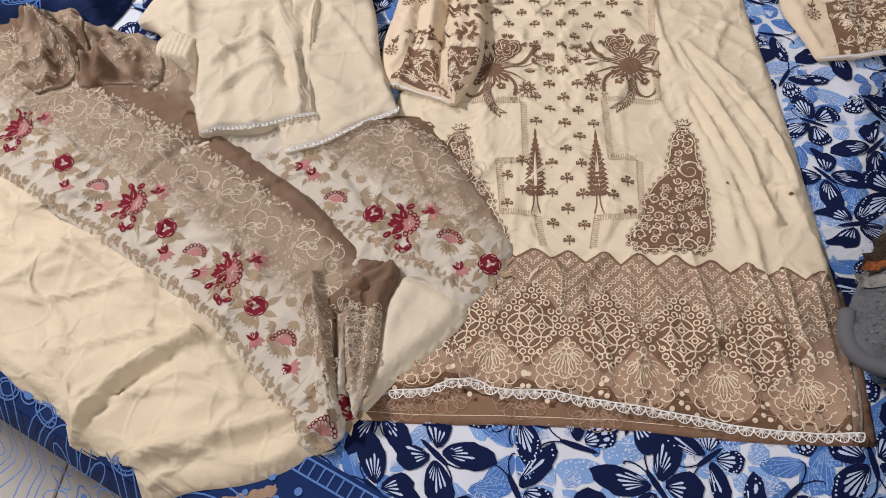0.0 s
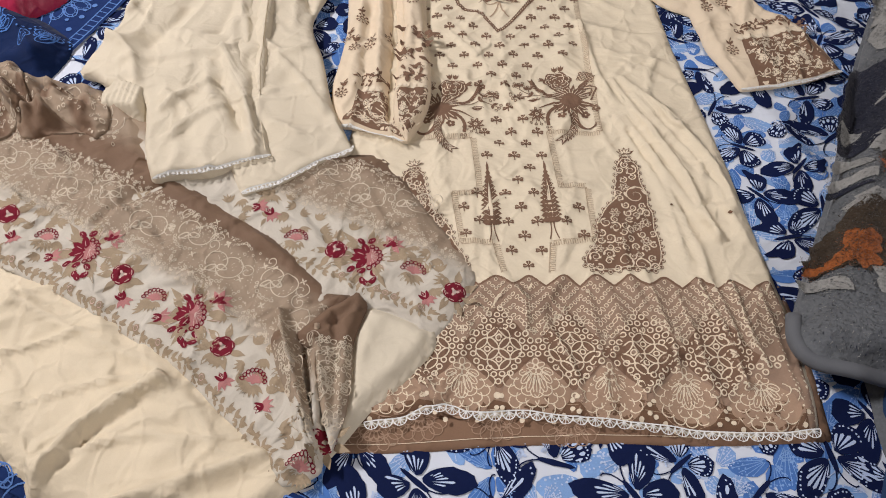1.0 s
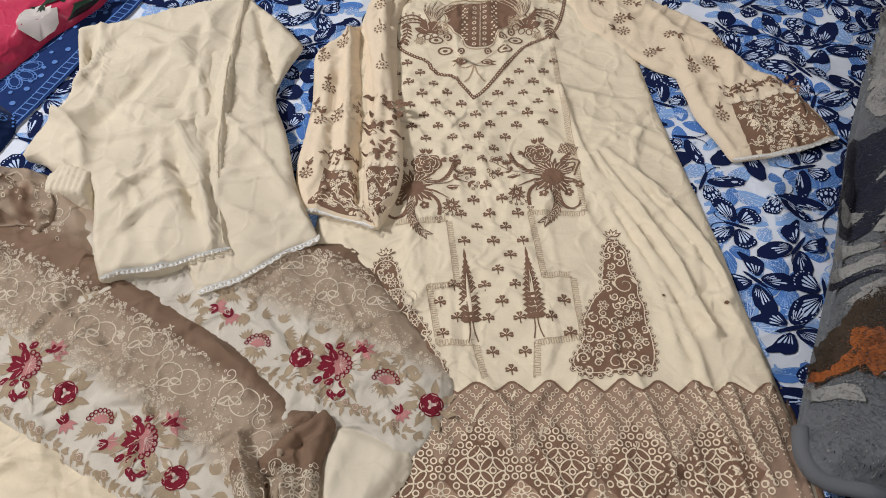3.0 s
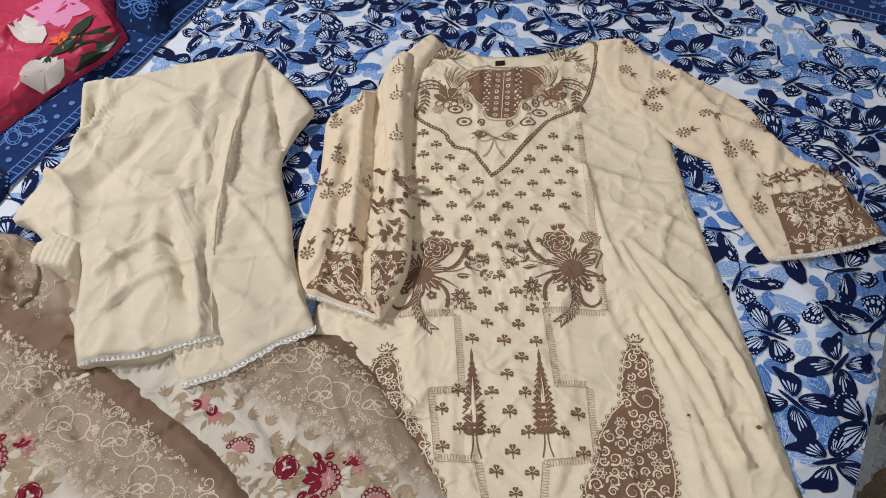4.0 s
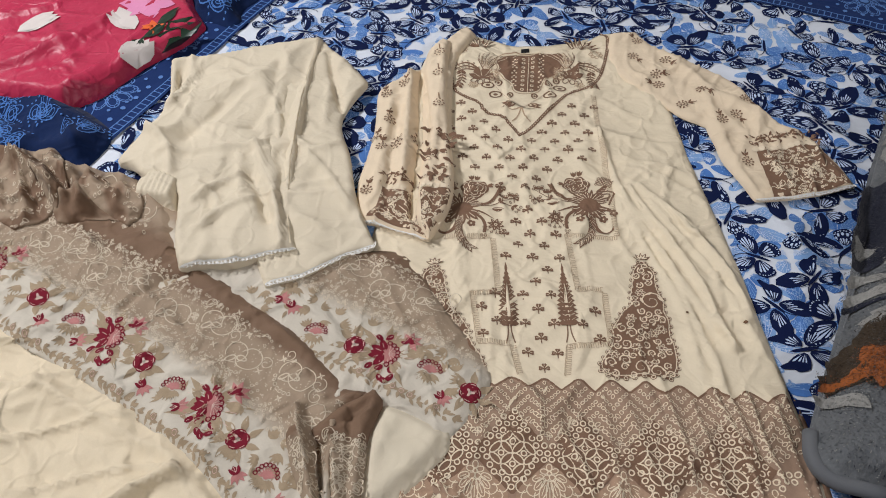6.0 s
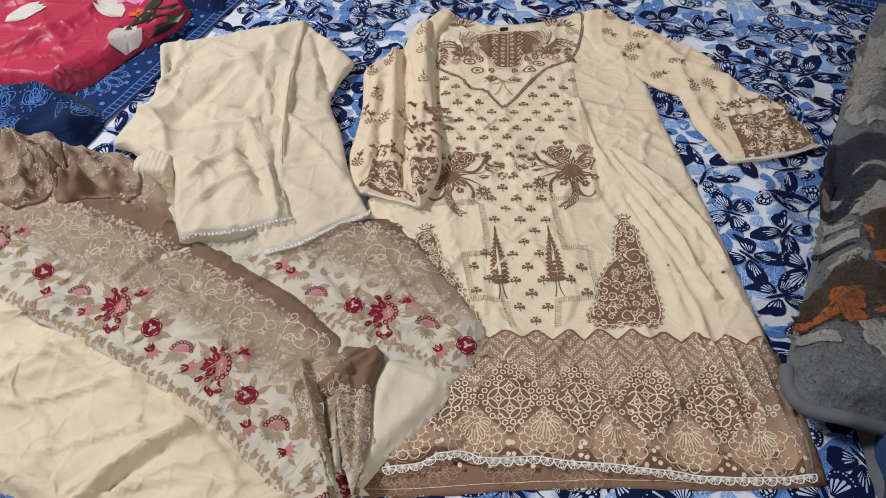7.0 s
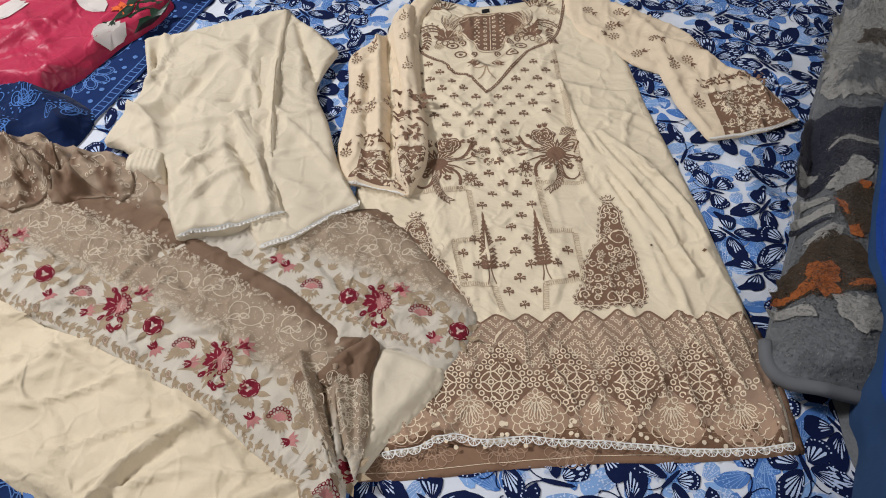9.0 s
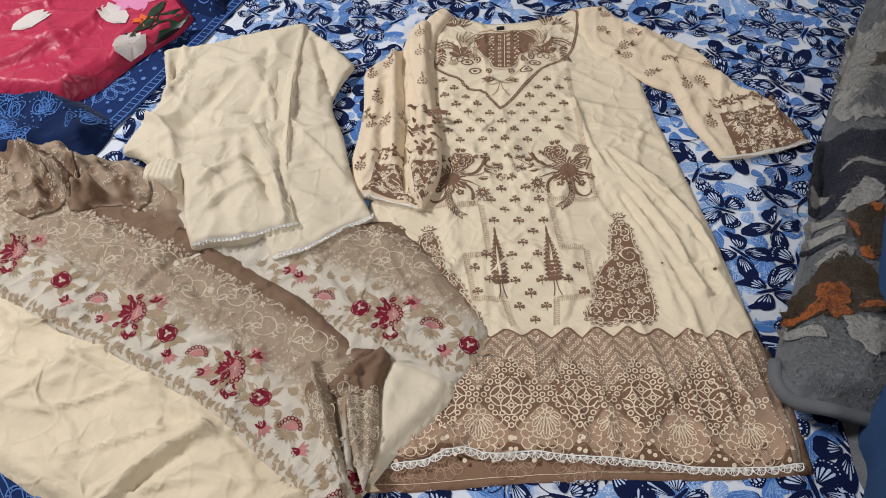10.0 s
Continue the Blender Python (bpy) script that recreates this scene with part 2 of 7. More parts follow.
class Grid:
    """A height function kept on a fine grid."""

    def __init__(self, h, lo, hi, step):
        self.lo, self.step = np.array(lo, float), step
        self.n = [int((b - a) / step) + 2 for a, b in zip(lo, hi)]
        x, y = [self.lo[k] + step * np.arange(self.n[k]) for k in (0, 1)]
        X, Y = np.meshgrid(x, y, indexing="ij")
        self.z = h(np.stack([X.ravel(), Y.ravel()], 1)).reshape(self.n)

    def __call__(self, P):
        t = (np.asarray(P) - self.lo) / self.step
        i = np.clip(np.floor(t[:, 0]).astype(int), 0, self.n[0] - 2)
        j = np.clip(np.floor(t[:, 1]).astype(int), 0, self.n[1] - 2)
        u, v = np.clip(t[:, 0] - i, 0, 1), np.clip(t[:, 1] - j, 0, 1)
        z = self.z
        return z[i, j] * (1 - u) * (1 - v) + z[i + 1, j] * u * (1 - v) + z[i, j + 1] * (1 - u) * v + z[i + 1, j + 1] * u * v


class Cloth:
    """One lying layer: its outline, what it lies on, how high, its swells (height, size, seed) and folds (line, height, width)."""

    def __init__(self, outline, under, lift, roll=0.012, edge=0.003, swells=(), folds=(), creases=()):
        self.line = curve_through(outline)
        self.under, self.lift, self.roll, self.edge, self.swells, self.folds, self.creases = under, lift, roll, edge, swells, folds, creases
        self.h = Grid(self.shape, self.line.min(0) - 0.02, self.line.max(0) + 0.02, 0.0026)

    def shape(self, P):
        e = smooth(near_distance(P, resample(self.line, 0.012), self.roll * 1.2, True) / self.roll)
        z = self.under(P) + self.edge + (self.lift - self.edge) * e
        for a, s, seed in self.swells:
            z = z + a * waves(P, s, seed) * (0.25 + 0.75 * e)
        for a, s, seed in self.creases:
            z = z + a * creased(P, s, seed) * (0.3 + 0.7 * e)
        for line, a, w in self.folds:
            d = near_distance(P, soften(line, 2, False), w * 4)
            z = z + a * np.exp(-(d / (0.68 * w)) ** 1.4) * (0.3 + 0.7 * e)
        return z


def finish(name, co, faces, material, flat=False):
    me = bpy.data.meshes.new(name)
    me.from_pydata(co, [], faces)
    me.materials.append(material)
    if not flat:
        me.polygons.foreach_set("use_smooth", [True] * len(me.polygons))
    me.update()
    return me


def lay(name, line, height, material, res=0.006, skirt=0.003, lift=0.0, across=None):
    """A sheet of triangles inside a closed line, laid on a height function, with a turned-down rim."""
    line = resample(line, res)
    lo, hi = line.min(0), line.max(0)
    rows = np.arange(lo[1], hi[1], res * 0.87)
    a, b = line, np.roll(line, -1, 0)
    grid = []
    for i, y in enumerate(rows):
        k = (a[:, 1] > y) != (b[:, 1] > y)
        cut = np.sort((b[k, 0] - a[k, 0]) * (y - a[k, 1]) / (b[k, 1] - a[k, 1]) + a[k, 0])
        x = np.arange(lo[0] + (i % 2) * res / 2, hi[0], res)
        x = x[np.searchsorted(cut, x) % 2 == 1]
        grid.append(np.stack([x, np.full(len(x), y)], 1))
    grid = np.concatenate(grid)
    grid = grid[near_distance(grid, line, res, True) > res * 0.55]
    n = len(line)
    pts = np.vstack([line, grid])
    got = delaunay_2d_cdt([Vector(p) for p in pts], [(i, (i + 1) % n) for i in range(n)], [], 1, 1e-7)
    xy = np.array([tuple(v) for v in got[0]])
    faces = [tuple(f) for f in got[2]]
    co = np.column_stack([xy, height(xy) + lift])
    if skirt:
        count = {}
        for f in faces:
            for a, b in zip(f, f[1:] + f[:1]):
                count[(a, b)] = 1
        rim = [(a, b) for a, b in count if (b, a) not in count]
        low = {}
        extra = []
        for a, b in rim:
            for v in (a, b):
                if v not in low:
                    low[v] = len(co) + len(extra)
                    extra.append((*co[v, :2], co[v, 2] - skirt))
            faces.append((b, a, low[a], low[b]))
        co = np.vstack([co, extra])
        xy = co[:, :2]
    me = finish(name, co.tolist(), faces, material)
    if across:
        me.attributes.new("across", "FLOAT", "POINT").data.foreach_set("value", across(xy))
    return me


def thing(name, at, label, category, group=""):
    ob = new(name)
    ob.location = at
    ob.empty_display_size = 0.05
    bpy.context.view_layer.update()
    return tagged(ob, label, category, group)


def part(name, mesh, parent, label="", kind=""):
    ob = new(name, mesh)
    ob.parent = parent
    ob.matrix_parent_inverse = Matrix.Translation(-parent.location)
    return tagged(ob, label, kind=kind)


class Ink:
    """Printed shapes gathered into one draped mesh."""

    def __init__(self):
        self.v, self.f, self.n = [], [], 0

    def add(self, V, F):
        self.v.append(V)
        self.f += [tuple(i + self.n for i in f) for f in F]
        self.n += len(V)

    def poly(self, pts):
        p = arr(pts)
        n = len(p)
        self.add(np.vstack([p, p.mean(0)]), [(i, (i + 1) % n, n) for i in range(n)])

    def fill(self, pts, rings=4):
        """A larger star-shaped patch with inner rings, to follow the cloth."""
        p = resample(pts, 0.005)
        n, c = len(p), p.mean(0)
        V = np.vstack([c + (p - c) * k / rings for k in range(rings, 0, -1)] + [c[None]])
        F = [(r * n + i, r * n + (i + 1) % n, (r + 1) * n + (i + 1) % n, (r + 1) * n + i) for r in range(rings - 1) for i in range(n)]
        self.add(V, F + [((rings - 1) * n + i, (rings - 1) * n + (i + 1) % n, rings * n) for i in range(n)])

    def ring(self, c, r, w, n=10, long=1.0, turn=0.0):
        t = np.arange(n) * 2 * math.pi / n
        u = np.stack([np.cos(t), np.sin(t)], 1)
        k = np.array([[math.cos(turn), math.sin(turn)], [-math.sin(turn), math.cos(turn)]])
        a, b = (u * [r * long, r]) @ k + c, (u * [max(r * long - w, 0), max(r - w, 0)]) @ k + c
        self.add(np.vstack([a, b]), [(i, (i + 1) % n, n + (i + 1) % n, n + i) for i in range(n)])

    def disc(self, c, r, n=8, long=1.0, turn=0.0):
        t = np.arange(n) * 2 * math.pi / n
        k = np.array([[math.cos(turn), math.sin(turn)], [-math.sin(turn), math.cos(turn)]])
        self.poly((np.stack([np.cos(t) * r * long, np.sin(t) * r], 1)) @ k + c)

    def line(self, pts, w, taper=False, closed=False):
        p = arr(pts)
        if closed:
            p = np.vstack([p, p[:1]])
        d = np.gradient(p, axis=0)
        d /= np.hypot(*d.T)[:, None] + 1e-9
        nrm = np.stack([-d[:, 1], d[:, 0]], 1)
        ww = np.full(len(p), w / 2)
        if taper:
            ww = ww * np.linspace(1, 0.15, len(p))
        n = len(p)
        self.add(np.vstack([p + nrm * ww[:, None], p - nrm * ww[:, None]]), [(n + i, n + i + 1, i + 1, i) for i in range(n - 1)])

    def leaf(self, c, turn, length, width, point=1.3):
        t = np.linspace(0, 1, 6)
        y = width / 2 * np.sin(math.pi * t ** 0.8) ** point
        p = np.concatenate([np.stack([t * length, y], 1), np.stack([t * length, -y], 1)[-2:0:-1]])
        k = np.array([[math.cos(turn), math.sin(turn)], [-math.sin(turn), math.cos(turn)]])
        self.poly(p @ k + c)

    def mesh(self, name, height, material, lift):
        co = np.vstack(self.v)
        z = height(co) + lift
        return finish(name, np.column_stack([co, z]).tolist(), self.f, material)


def turned(pts, c, turn=0.0, size=1.0, flip=1):
    k = np.array([[math.cos(turn), math.sin(turn)], [-math.sin(turn), math.cos(turn)]])
    return (arr(pts) * size * [flip, 1]) @ k + np.array(c)


def spiral(c, r, loops=1.4, start=0.0, flip=1, n=16):
    t = np.linspace(0, 1, n)
    a = start + flip * loops * 2 * math.pi * t
    return np.stack([c[0] + r * (1 - 0.85 * t) * np.cos(a), c[1] + r * (1 - 0.85 * t) * np.sin(a)], 1)


def scallops(ink, line, width, depth, side=1):
    """Crochet lace: a narrow heading and a row of small fans."""
    ink.line(resample(line, 0.004, False), 0.0016)
    p = resample(line, width, False)
    for a, b in zip(p[:-1], p[1:]):
        v = (b - a) / math.hypot(*(b - a))
        n = np.array([v[1], -v[0]]) * side
        m = (a + b) / 2
        t = np.linspace(0, math.pi, 7)
        arc = m + np.outer(np.cos(t), v) * width * 0.5 + np.outer(np.sin(t), n) * depth
        ink.line(arc, 0.0014)
        for q in arc[1:-1:1]:
            ink.line([m + n * 0.0008, q], 0.0009)
        ink.disc(m + n * depth * 0.35, 0.0013, 6)


# ---- room ----
def box(name, lo, hi, material, bevel=0.0):
    bm = bmesh.new()
    bmesh.ops.create_cube(bm, size=1)
    for v in bm.verts:
        v.co = [(a + b) / 2 + c * (b - a) for a, b, c in zip(lo, hi, v.co)]
    if bevel:
        bmesh.ops.bevel(bm, geom=bm.edges[:], offset=bevel, segments=3, affect="EDGES")
    me = bpy.data.meshes.new(name)
    bm.to_mesh(me)
    bm.free()
    me.materials.append(material)
    return me


FLOOR = -0.5
floor = tagged(new("floor", box("floor", (-2.4, -2.4, FLOOR - 0.1), (2.4, 2.8, FLOOR - 0.004), M_grout)), kind="structure")
# Unseen walls and ceiling, added to close the room and bounce light.
for wall_name, lo, hi in (("wall_north", (-2.4, 2.8, FLOOR - 0.1), (2.4, 2.9, 2.5)), ("wall_south", (-2.4, -2.5, FLOOR - 0.1), (2.4, -2.4, 2.5)),
                          ("wall_west", (-2.5, -2.5, FLOOR - 0.1), (-2.4, 2.9, 2.5)), ("wall_east", (2.4, -2.5, FLOOR - 0.1), (2.5, 2.9, 2.5)),
                          ("ceiling", (-2.5, -2.5, 2.5), (2.5, 2.9, 2.6))):
    tagged(new(wall_name, box(wall_name, lo, hi, M_wall)), kind="structure")

# Unseen housings above the inferred key and the added fill.
for x, y in ((-2.15, 1.05), (1.7, -1.75)):
    unseen_lamp = thing("unseen_lamp", (x, y, 2.5), "unseen, added ceiling lamp with a long white metal housing", "lamp", "ceiling lamps")
    part("housing", box("housing", (x - 0.55, y - 0.06, 2.45), (x + 0.55, y + 0.06, 2.5), M_metal, 0.01), unseen_lamp)

# ---- bed and printed sheet ----
TURN = math.radians(-22)
E1, E2 = np.array([math.cos(TURN), math.sin(TURN)]), np.array([-math.sin(TURN), math.cos(TURN)])
LEFT, RIGHT, FRONT, BACK = -1.42, 1.02, -0.235, 1.72          # mattress, in the bed's own axes
IN_L, IN_R, IN_F, IN_B = -0.905, 0.80, -0.095, 1.30           # printed field


def bed_to_world(a, b):
    return np.outer(np.atleast_1d(a), E1) + np.outer(np.atleast_1d(b), E2)


def sheet_shape(P):
    a, b = P @ E1, P @ E2
    z = 0.0022 * waves(P, 0.22, 3) + 0.0011 * waves(P, 0.075, 4)
    for line, amp, w in (([(0.50, 0.83), (0.62, 0.70)], 0.006, 0.016), ([(0.36, 0.98), (0.55, 0.93)], 0.006, 0.012), ([(0.40, 0.58), (0.47, 0.40)], 0.005, 0.012),
                         ([(0.30, 1.12), (0.52, 1.10)], 0.006, 0.016), ([(-0.3, 1.12), (0.05, 1.16)], 0.004, 0.016), ([(0.39, 0.88), (0.45, 0.74)], 0.004, 0.01)):
        z = z + amp * np.exp(-(line_distance(P, line)[0] / w) ** 1.5)
    for d in (b - FRONT, BACK - b, a - LEFT, RIGHT - a):
        z = z - 0.05 * np.clip(1 - d / 0.06, 0, 1.4) ** 2
    return z


sheet_h = Grid(sheet_shape, (-2.0, -0.95), (1.75, 2.3), 0.006)
rim = soften([*bed_to_world(LEFT, FRONT), *bed_to_world(RIGHT, FRONT), *bed_to_world(RIGHT, BACK), *bed_to_world(LEFT, BACK)], 0)
bed = thing("bed", (0.1, 0.7, FLOOR), "bed with mattress under a blue butterfly sheet", "bed")
me = box("mattress", (LEFT + 0.02, FRONT + 0.02, -0.26), (RIGHT - 0.02, BACK - 0.02, -0.055), M_wall, 0.03)
me.transform(Matrix.Rotation(TURN, 4, "Z"))
part("mattress", me, bed, "thick mattress")
me = box("base", (LEFT + 0.06, FRONT + 0.06, FLOOR), (RIGHT - 0.06, BACK - 0.06, -0.26), M_wall, 0.01)
me.transform(Matrix.Rotation(TURN, 4, "Z"))
part("base", me, bed)

bed_sheet = thing("bed_sheet", (0.1, 0.7, 0.0), "cotton bed sheet printed with navy and blue butterflies, navy border", "bed sheet")
part("border_cloth", lay("border_cloth", rim, sheet_h, M_border, res=0.016, skirt=0.36), bed_sheet, "navy sheet border hanging over the mattress")
field = soften([*bed_to_world(IN_L - 0.03, IN_F - 0.03), *bed_to_world(IN_R, IN_F - 0.03), *bed_to_world(IN_R, IN_B + 0.03), *bed_to_world(IN_L - 0.03, IN_B + 0.03)], 0)
part("printed_field", lay("printed_field", field, sheet_h, M_sheet, res=0.010, skirt=0, lift=0.0012), bed_sheet, "white field under the butterflies")

# butterflies
FORE = ([(0.03, 0.02), (0.10, 0.20), (0.26, 0.40), (0.46, 0.50), (0.54, 0.42), (0.50, 0.26), (0.42, 0.10), (0.28, 0.01), (0.10, -0.02)],
        [(0.03, 0.04), (0.06, 0.26), (0.16, 0.46), (0.34, 0.56), (0.46, 0.52), (0.44, 0.34), (0.38, 0.18), (0.24, 0.05), (0.10, 0.0)],
        [(0.03, 0.0), (0.16, 0.14), (0.36, 0.26), (0.58, 0.30), (0.64, 0.22), (0.54, 0.10), (0.44, 0.02), (0.28, -0.05), (0.10, -0.05)])
HIND = ([(0.03, -0.03), (0.24, 0.0), (0.40, -0.06), (0.44, -0.20), (0.34, -0.36), (0.20, -0.40), (0.10, -0.28)],
        [(0.03, -0.02), (0.22, -0.02), (0.36, -0.10), (0.38, -0.24), (0.30, -0.34), (0.27, -0.52), (0.21, -0.50), (0.18, -0.36), (0.08, -0.24)],
        [(0.03, -0.05), (0.26, -0.08), (0.36, -0.20), (0.30, -0.36), (0.16, -0.42), (0.06, -0.30)])


def wing_radius(outline, root, turn):
    o = outline - root
    a, r = np.arctan2(o[:, 1], o[:, 0]), np.hypot(*o.T)
    k = np.argsort(a)
    return np.interp(turn, a[k], r[k])


def butterfly(kind, rich, sides, g):
    """One butterfly of unit size: its wings and its pale marks. rich: dark wings with narrow streaks, a row of margin spots, body and feelers; else a pale shape with fine veins and dots."""
    base, cells = Ink(), Ink()
    style = g.randint(3)
    for s in sides:
        for shape, span, count in ((FORE[kind], (0.20, 1.22), 6), (HIND[kind], (-1.5, -0.2), 5)):
            o = soften(shape, 2)
            o = o[::2] if rich else o[::3]
            wob = 1 + 0.03 * np.sin(np.arange(len(o)) * 2.4)
            root = np.array([0.05, 0.04 if count == 6 else -0.05])
            at = lambda t, r: root + r * np.array([math.cos(t), math.sin(t)])
            base.poly(turned(root + (o - root) * wob[:, None], (0, 0), 0.0, 1.0, s))
            for k in range(count):
                gap = 0.20 if style else 0.26
                t0, t1 = (span[0] + (span[1] - span[0]) * (k + f) / count for f in (gap, 1 - gap))
                tm = (t0 + t1) / 2
                r0, r1, rm = (wing_radius(o, root, t) for t in (t0, t1, tm))
                if rich:
                    inner, outer = g.uniform(0.12, 0.22), (g.uniform(0.48, 0.64), g.uniform(0.62, 0.76), g.uniform(0.45, 0.56))[style]
                    cell = [at(tm, rm * inner), at(t0, r0 * (inner * 0.4 + outer * 0.6)), at(t0, r0 * outer * 0.93), at(tm, rm * outer), at(t1, r1 * outer * 0.93), at(t1, r1 * (inner * 0.4 + outer * 0.6))]
                    cells.poly(turned(cell, (0, 0), 0.0, 1.0, s))
                    if style == 2:
                        cell = [at(tm, rm * 0.62), at(t0, r0 * 0.68), at(t0, r0 * 0.78), at(tm, rm * 0.82), at(t1, r1 * 0.78), at(t1, r1 * 0.68)]
                        cells.poly(turned(cell, (0, 0), 0.0, 1.0, s))
                    if style:
                        for t in (t0, t1):
                            cells.disc(turned([at(t, wing_radius(o, root, t) * 0.89)], (0, 0), 0.0, 1.0, s)[0], 0.013, 5)
                else:
                    if style:
                        cells.line(turned([at(t0, r0 * 0.15), at(t0, r0 * 0.5), at(t0, r0 * 0.9)], (0, 0), 0.0, 1.0, s), 0.010)
                    for f in (0.5, 0.64, 0.78, 0.9):
                        for t in ((t0, t1) if f > 0.7 else (tm,)):
                            if g.rand() < 0.7:
                                cells.disc(turned([at(t, wing_radius(o, root, t) * f)], (0, 0), 0.0, 1.0, s)[0], g.uniform(0.010, 0.020), 5)
    if rich:
        base.poly(turned([(-0.022, -0.2), (0.0, -0.26), (0.022, -0.2), (0.035, 0.0), (0.025, 0.14), (0.0, 0.18), (-0.025, 0.14), (-0.035, 0.0)], (0, 0)))
        for s in (-1, 1):
            base.line(turned(soften([(0.01, 0.15), (0.05, 0.28), (0.13, 0.36), (0.17, 0.34)], 2, False)[::2], (0, 0), 0.0, 1.0, s), 0.016)
    return np.vstack(base.v), base.f, np.vstack(cells.v), cells.f


def stamp(made, base, cells, c, turn, size):
    base.add(turned(made[0], c, turn, size), made[1])
    cells.add(turned(made[2], c, turn, size), made[3])


g = np.random.RandomState(11)
BOTH, ONE = (-1, 1), (1,)
rich_kinds = [butterfly(k % 3, True, BOTH if k % 3 != 2 or k < 4 else ONE, g) for k in range(15)]
plain_kinds = [butterfly(k % 3, False, BOTH if k % 4 else ONE, g) for k in range(9)]
pale, pale_spot, dark, dark_cell, mid, mid_cell = Ink(), Ink(), Ink(), Ink(), Ink(), Ink()
STEP = 0.087
rows = int((IN_B - IN_F) / (STEP * 0.80)) + 1
for i in range(rows + 1):
    for j in range(int((IN_R - IN_L) / STEP) + 1):
        a = IN_L - 0.01 + (j + (i % 2) * 0.5) * STEP + g.uniform(-0.012, 0.012)
        b = IN_F - 0.005 + i * STEP * 0.80 + g.uniform(-0.010, 0.010)
        if a > IN_R - 0.02 or b > IN_B + 0.02:
            continue
        c = bed_to_world(a, b)[0]
        c2 = bed_to_world(min(a + g.uniform(0.025, 0.05), IN_R - 0.03), min(b + g.uniform(-0.02, 0.03), IN_B + 0.01))[0]
        if c[1] < -0.35 or abs(c[0]) > 1.05:
            continue
        first = g.rand() < 0.5
        stamp(plain_kinds[g.randint(9)], pale if first else mid, pale_spot if first else mid_cell, c2, g.uniform(0, 6.28), g.uniform(0.070, 0.095))
        stamp(plain_kinds[g.randint(9)], pale if not first else mid, pale_spot if not first else mid_cell, bed_to_world(min(a + g.uniform(-0.02, 0.02), IN_R - 0.03), min(b + g.uniform(0.02, 0.04), IN_B + 0.01))[0], g.uniform(0, 6.28), g.uniform(0.05, 0.08))
        stamp(rich_kinds[g.randint(15)], dark, dark_cell, c, g.uniform(0, 6.28), g.uniform(0.082, 0.102))
part("pale_butterfly_print", pale.mesh("pale_butterfly_print", sheet_h, M_sky, 0.0017), bed_sheet, "pale blue printed butterflies", "stuff")
part("blue_butterfly_print", mid.mesh("blue_butterfly_print", sheet_h, M_mid, 0.0019), bed_sheet, "mid-blue printed butterflies", "stuff")
part("pale_spot_print", pale_spot.mesh("pale_spot_print", sheet_h, M_cell, 0.0022), bed_sheet, "", "stuff")
part("blue_spot_print", mid_cell.mesh("blue_spot_print", sheet_h, M_sky, 0.0023), bed_sheet, "", "stuff")
part("navy_butterfly_print", dark.mesh("navy_butterfly_print", sheet_h, M_navy, 0.0026), bed_sheet, "navy printed butterflies with veined wings", "stuff")
part("wing_cell_print", dark_cell.mesh("wing_cell_print", sheet_h, M_cell, 0.0029), bed_sheet, "pale veined cells of the wings", "stuff")

for a0, a1, b0, b1 in ((LEFT + 0.01, IN_L, FRONT + 0.02, BACK - 0.02), (IN_L + 0.0005, RIGHT - 0.02, IN_B, BACK - 0.02), (IN_L + 0.0005, RIGHT - 0.02, FRONT + 0.02, IN_F)):
    strip = soften([*bed_to_world(a0, b0), *bed_to_world(a1, b0), *bed_to_world(a1, b1), *bed_to_world(a0, b1)], 0)
    part("border_band", lay("border_band", strip, sheet_h, M_border, res=0.014, skirt=0, lift=0.0048), bed_sheet, "navy printed border band")

# border ornament: ladder, dots, rosettes and arcs
orn, dots = Ink(), Ink()


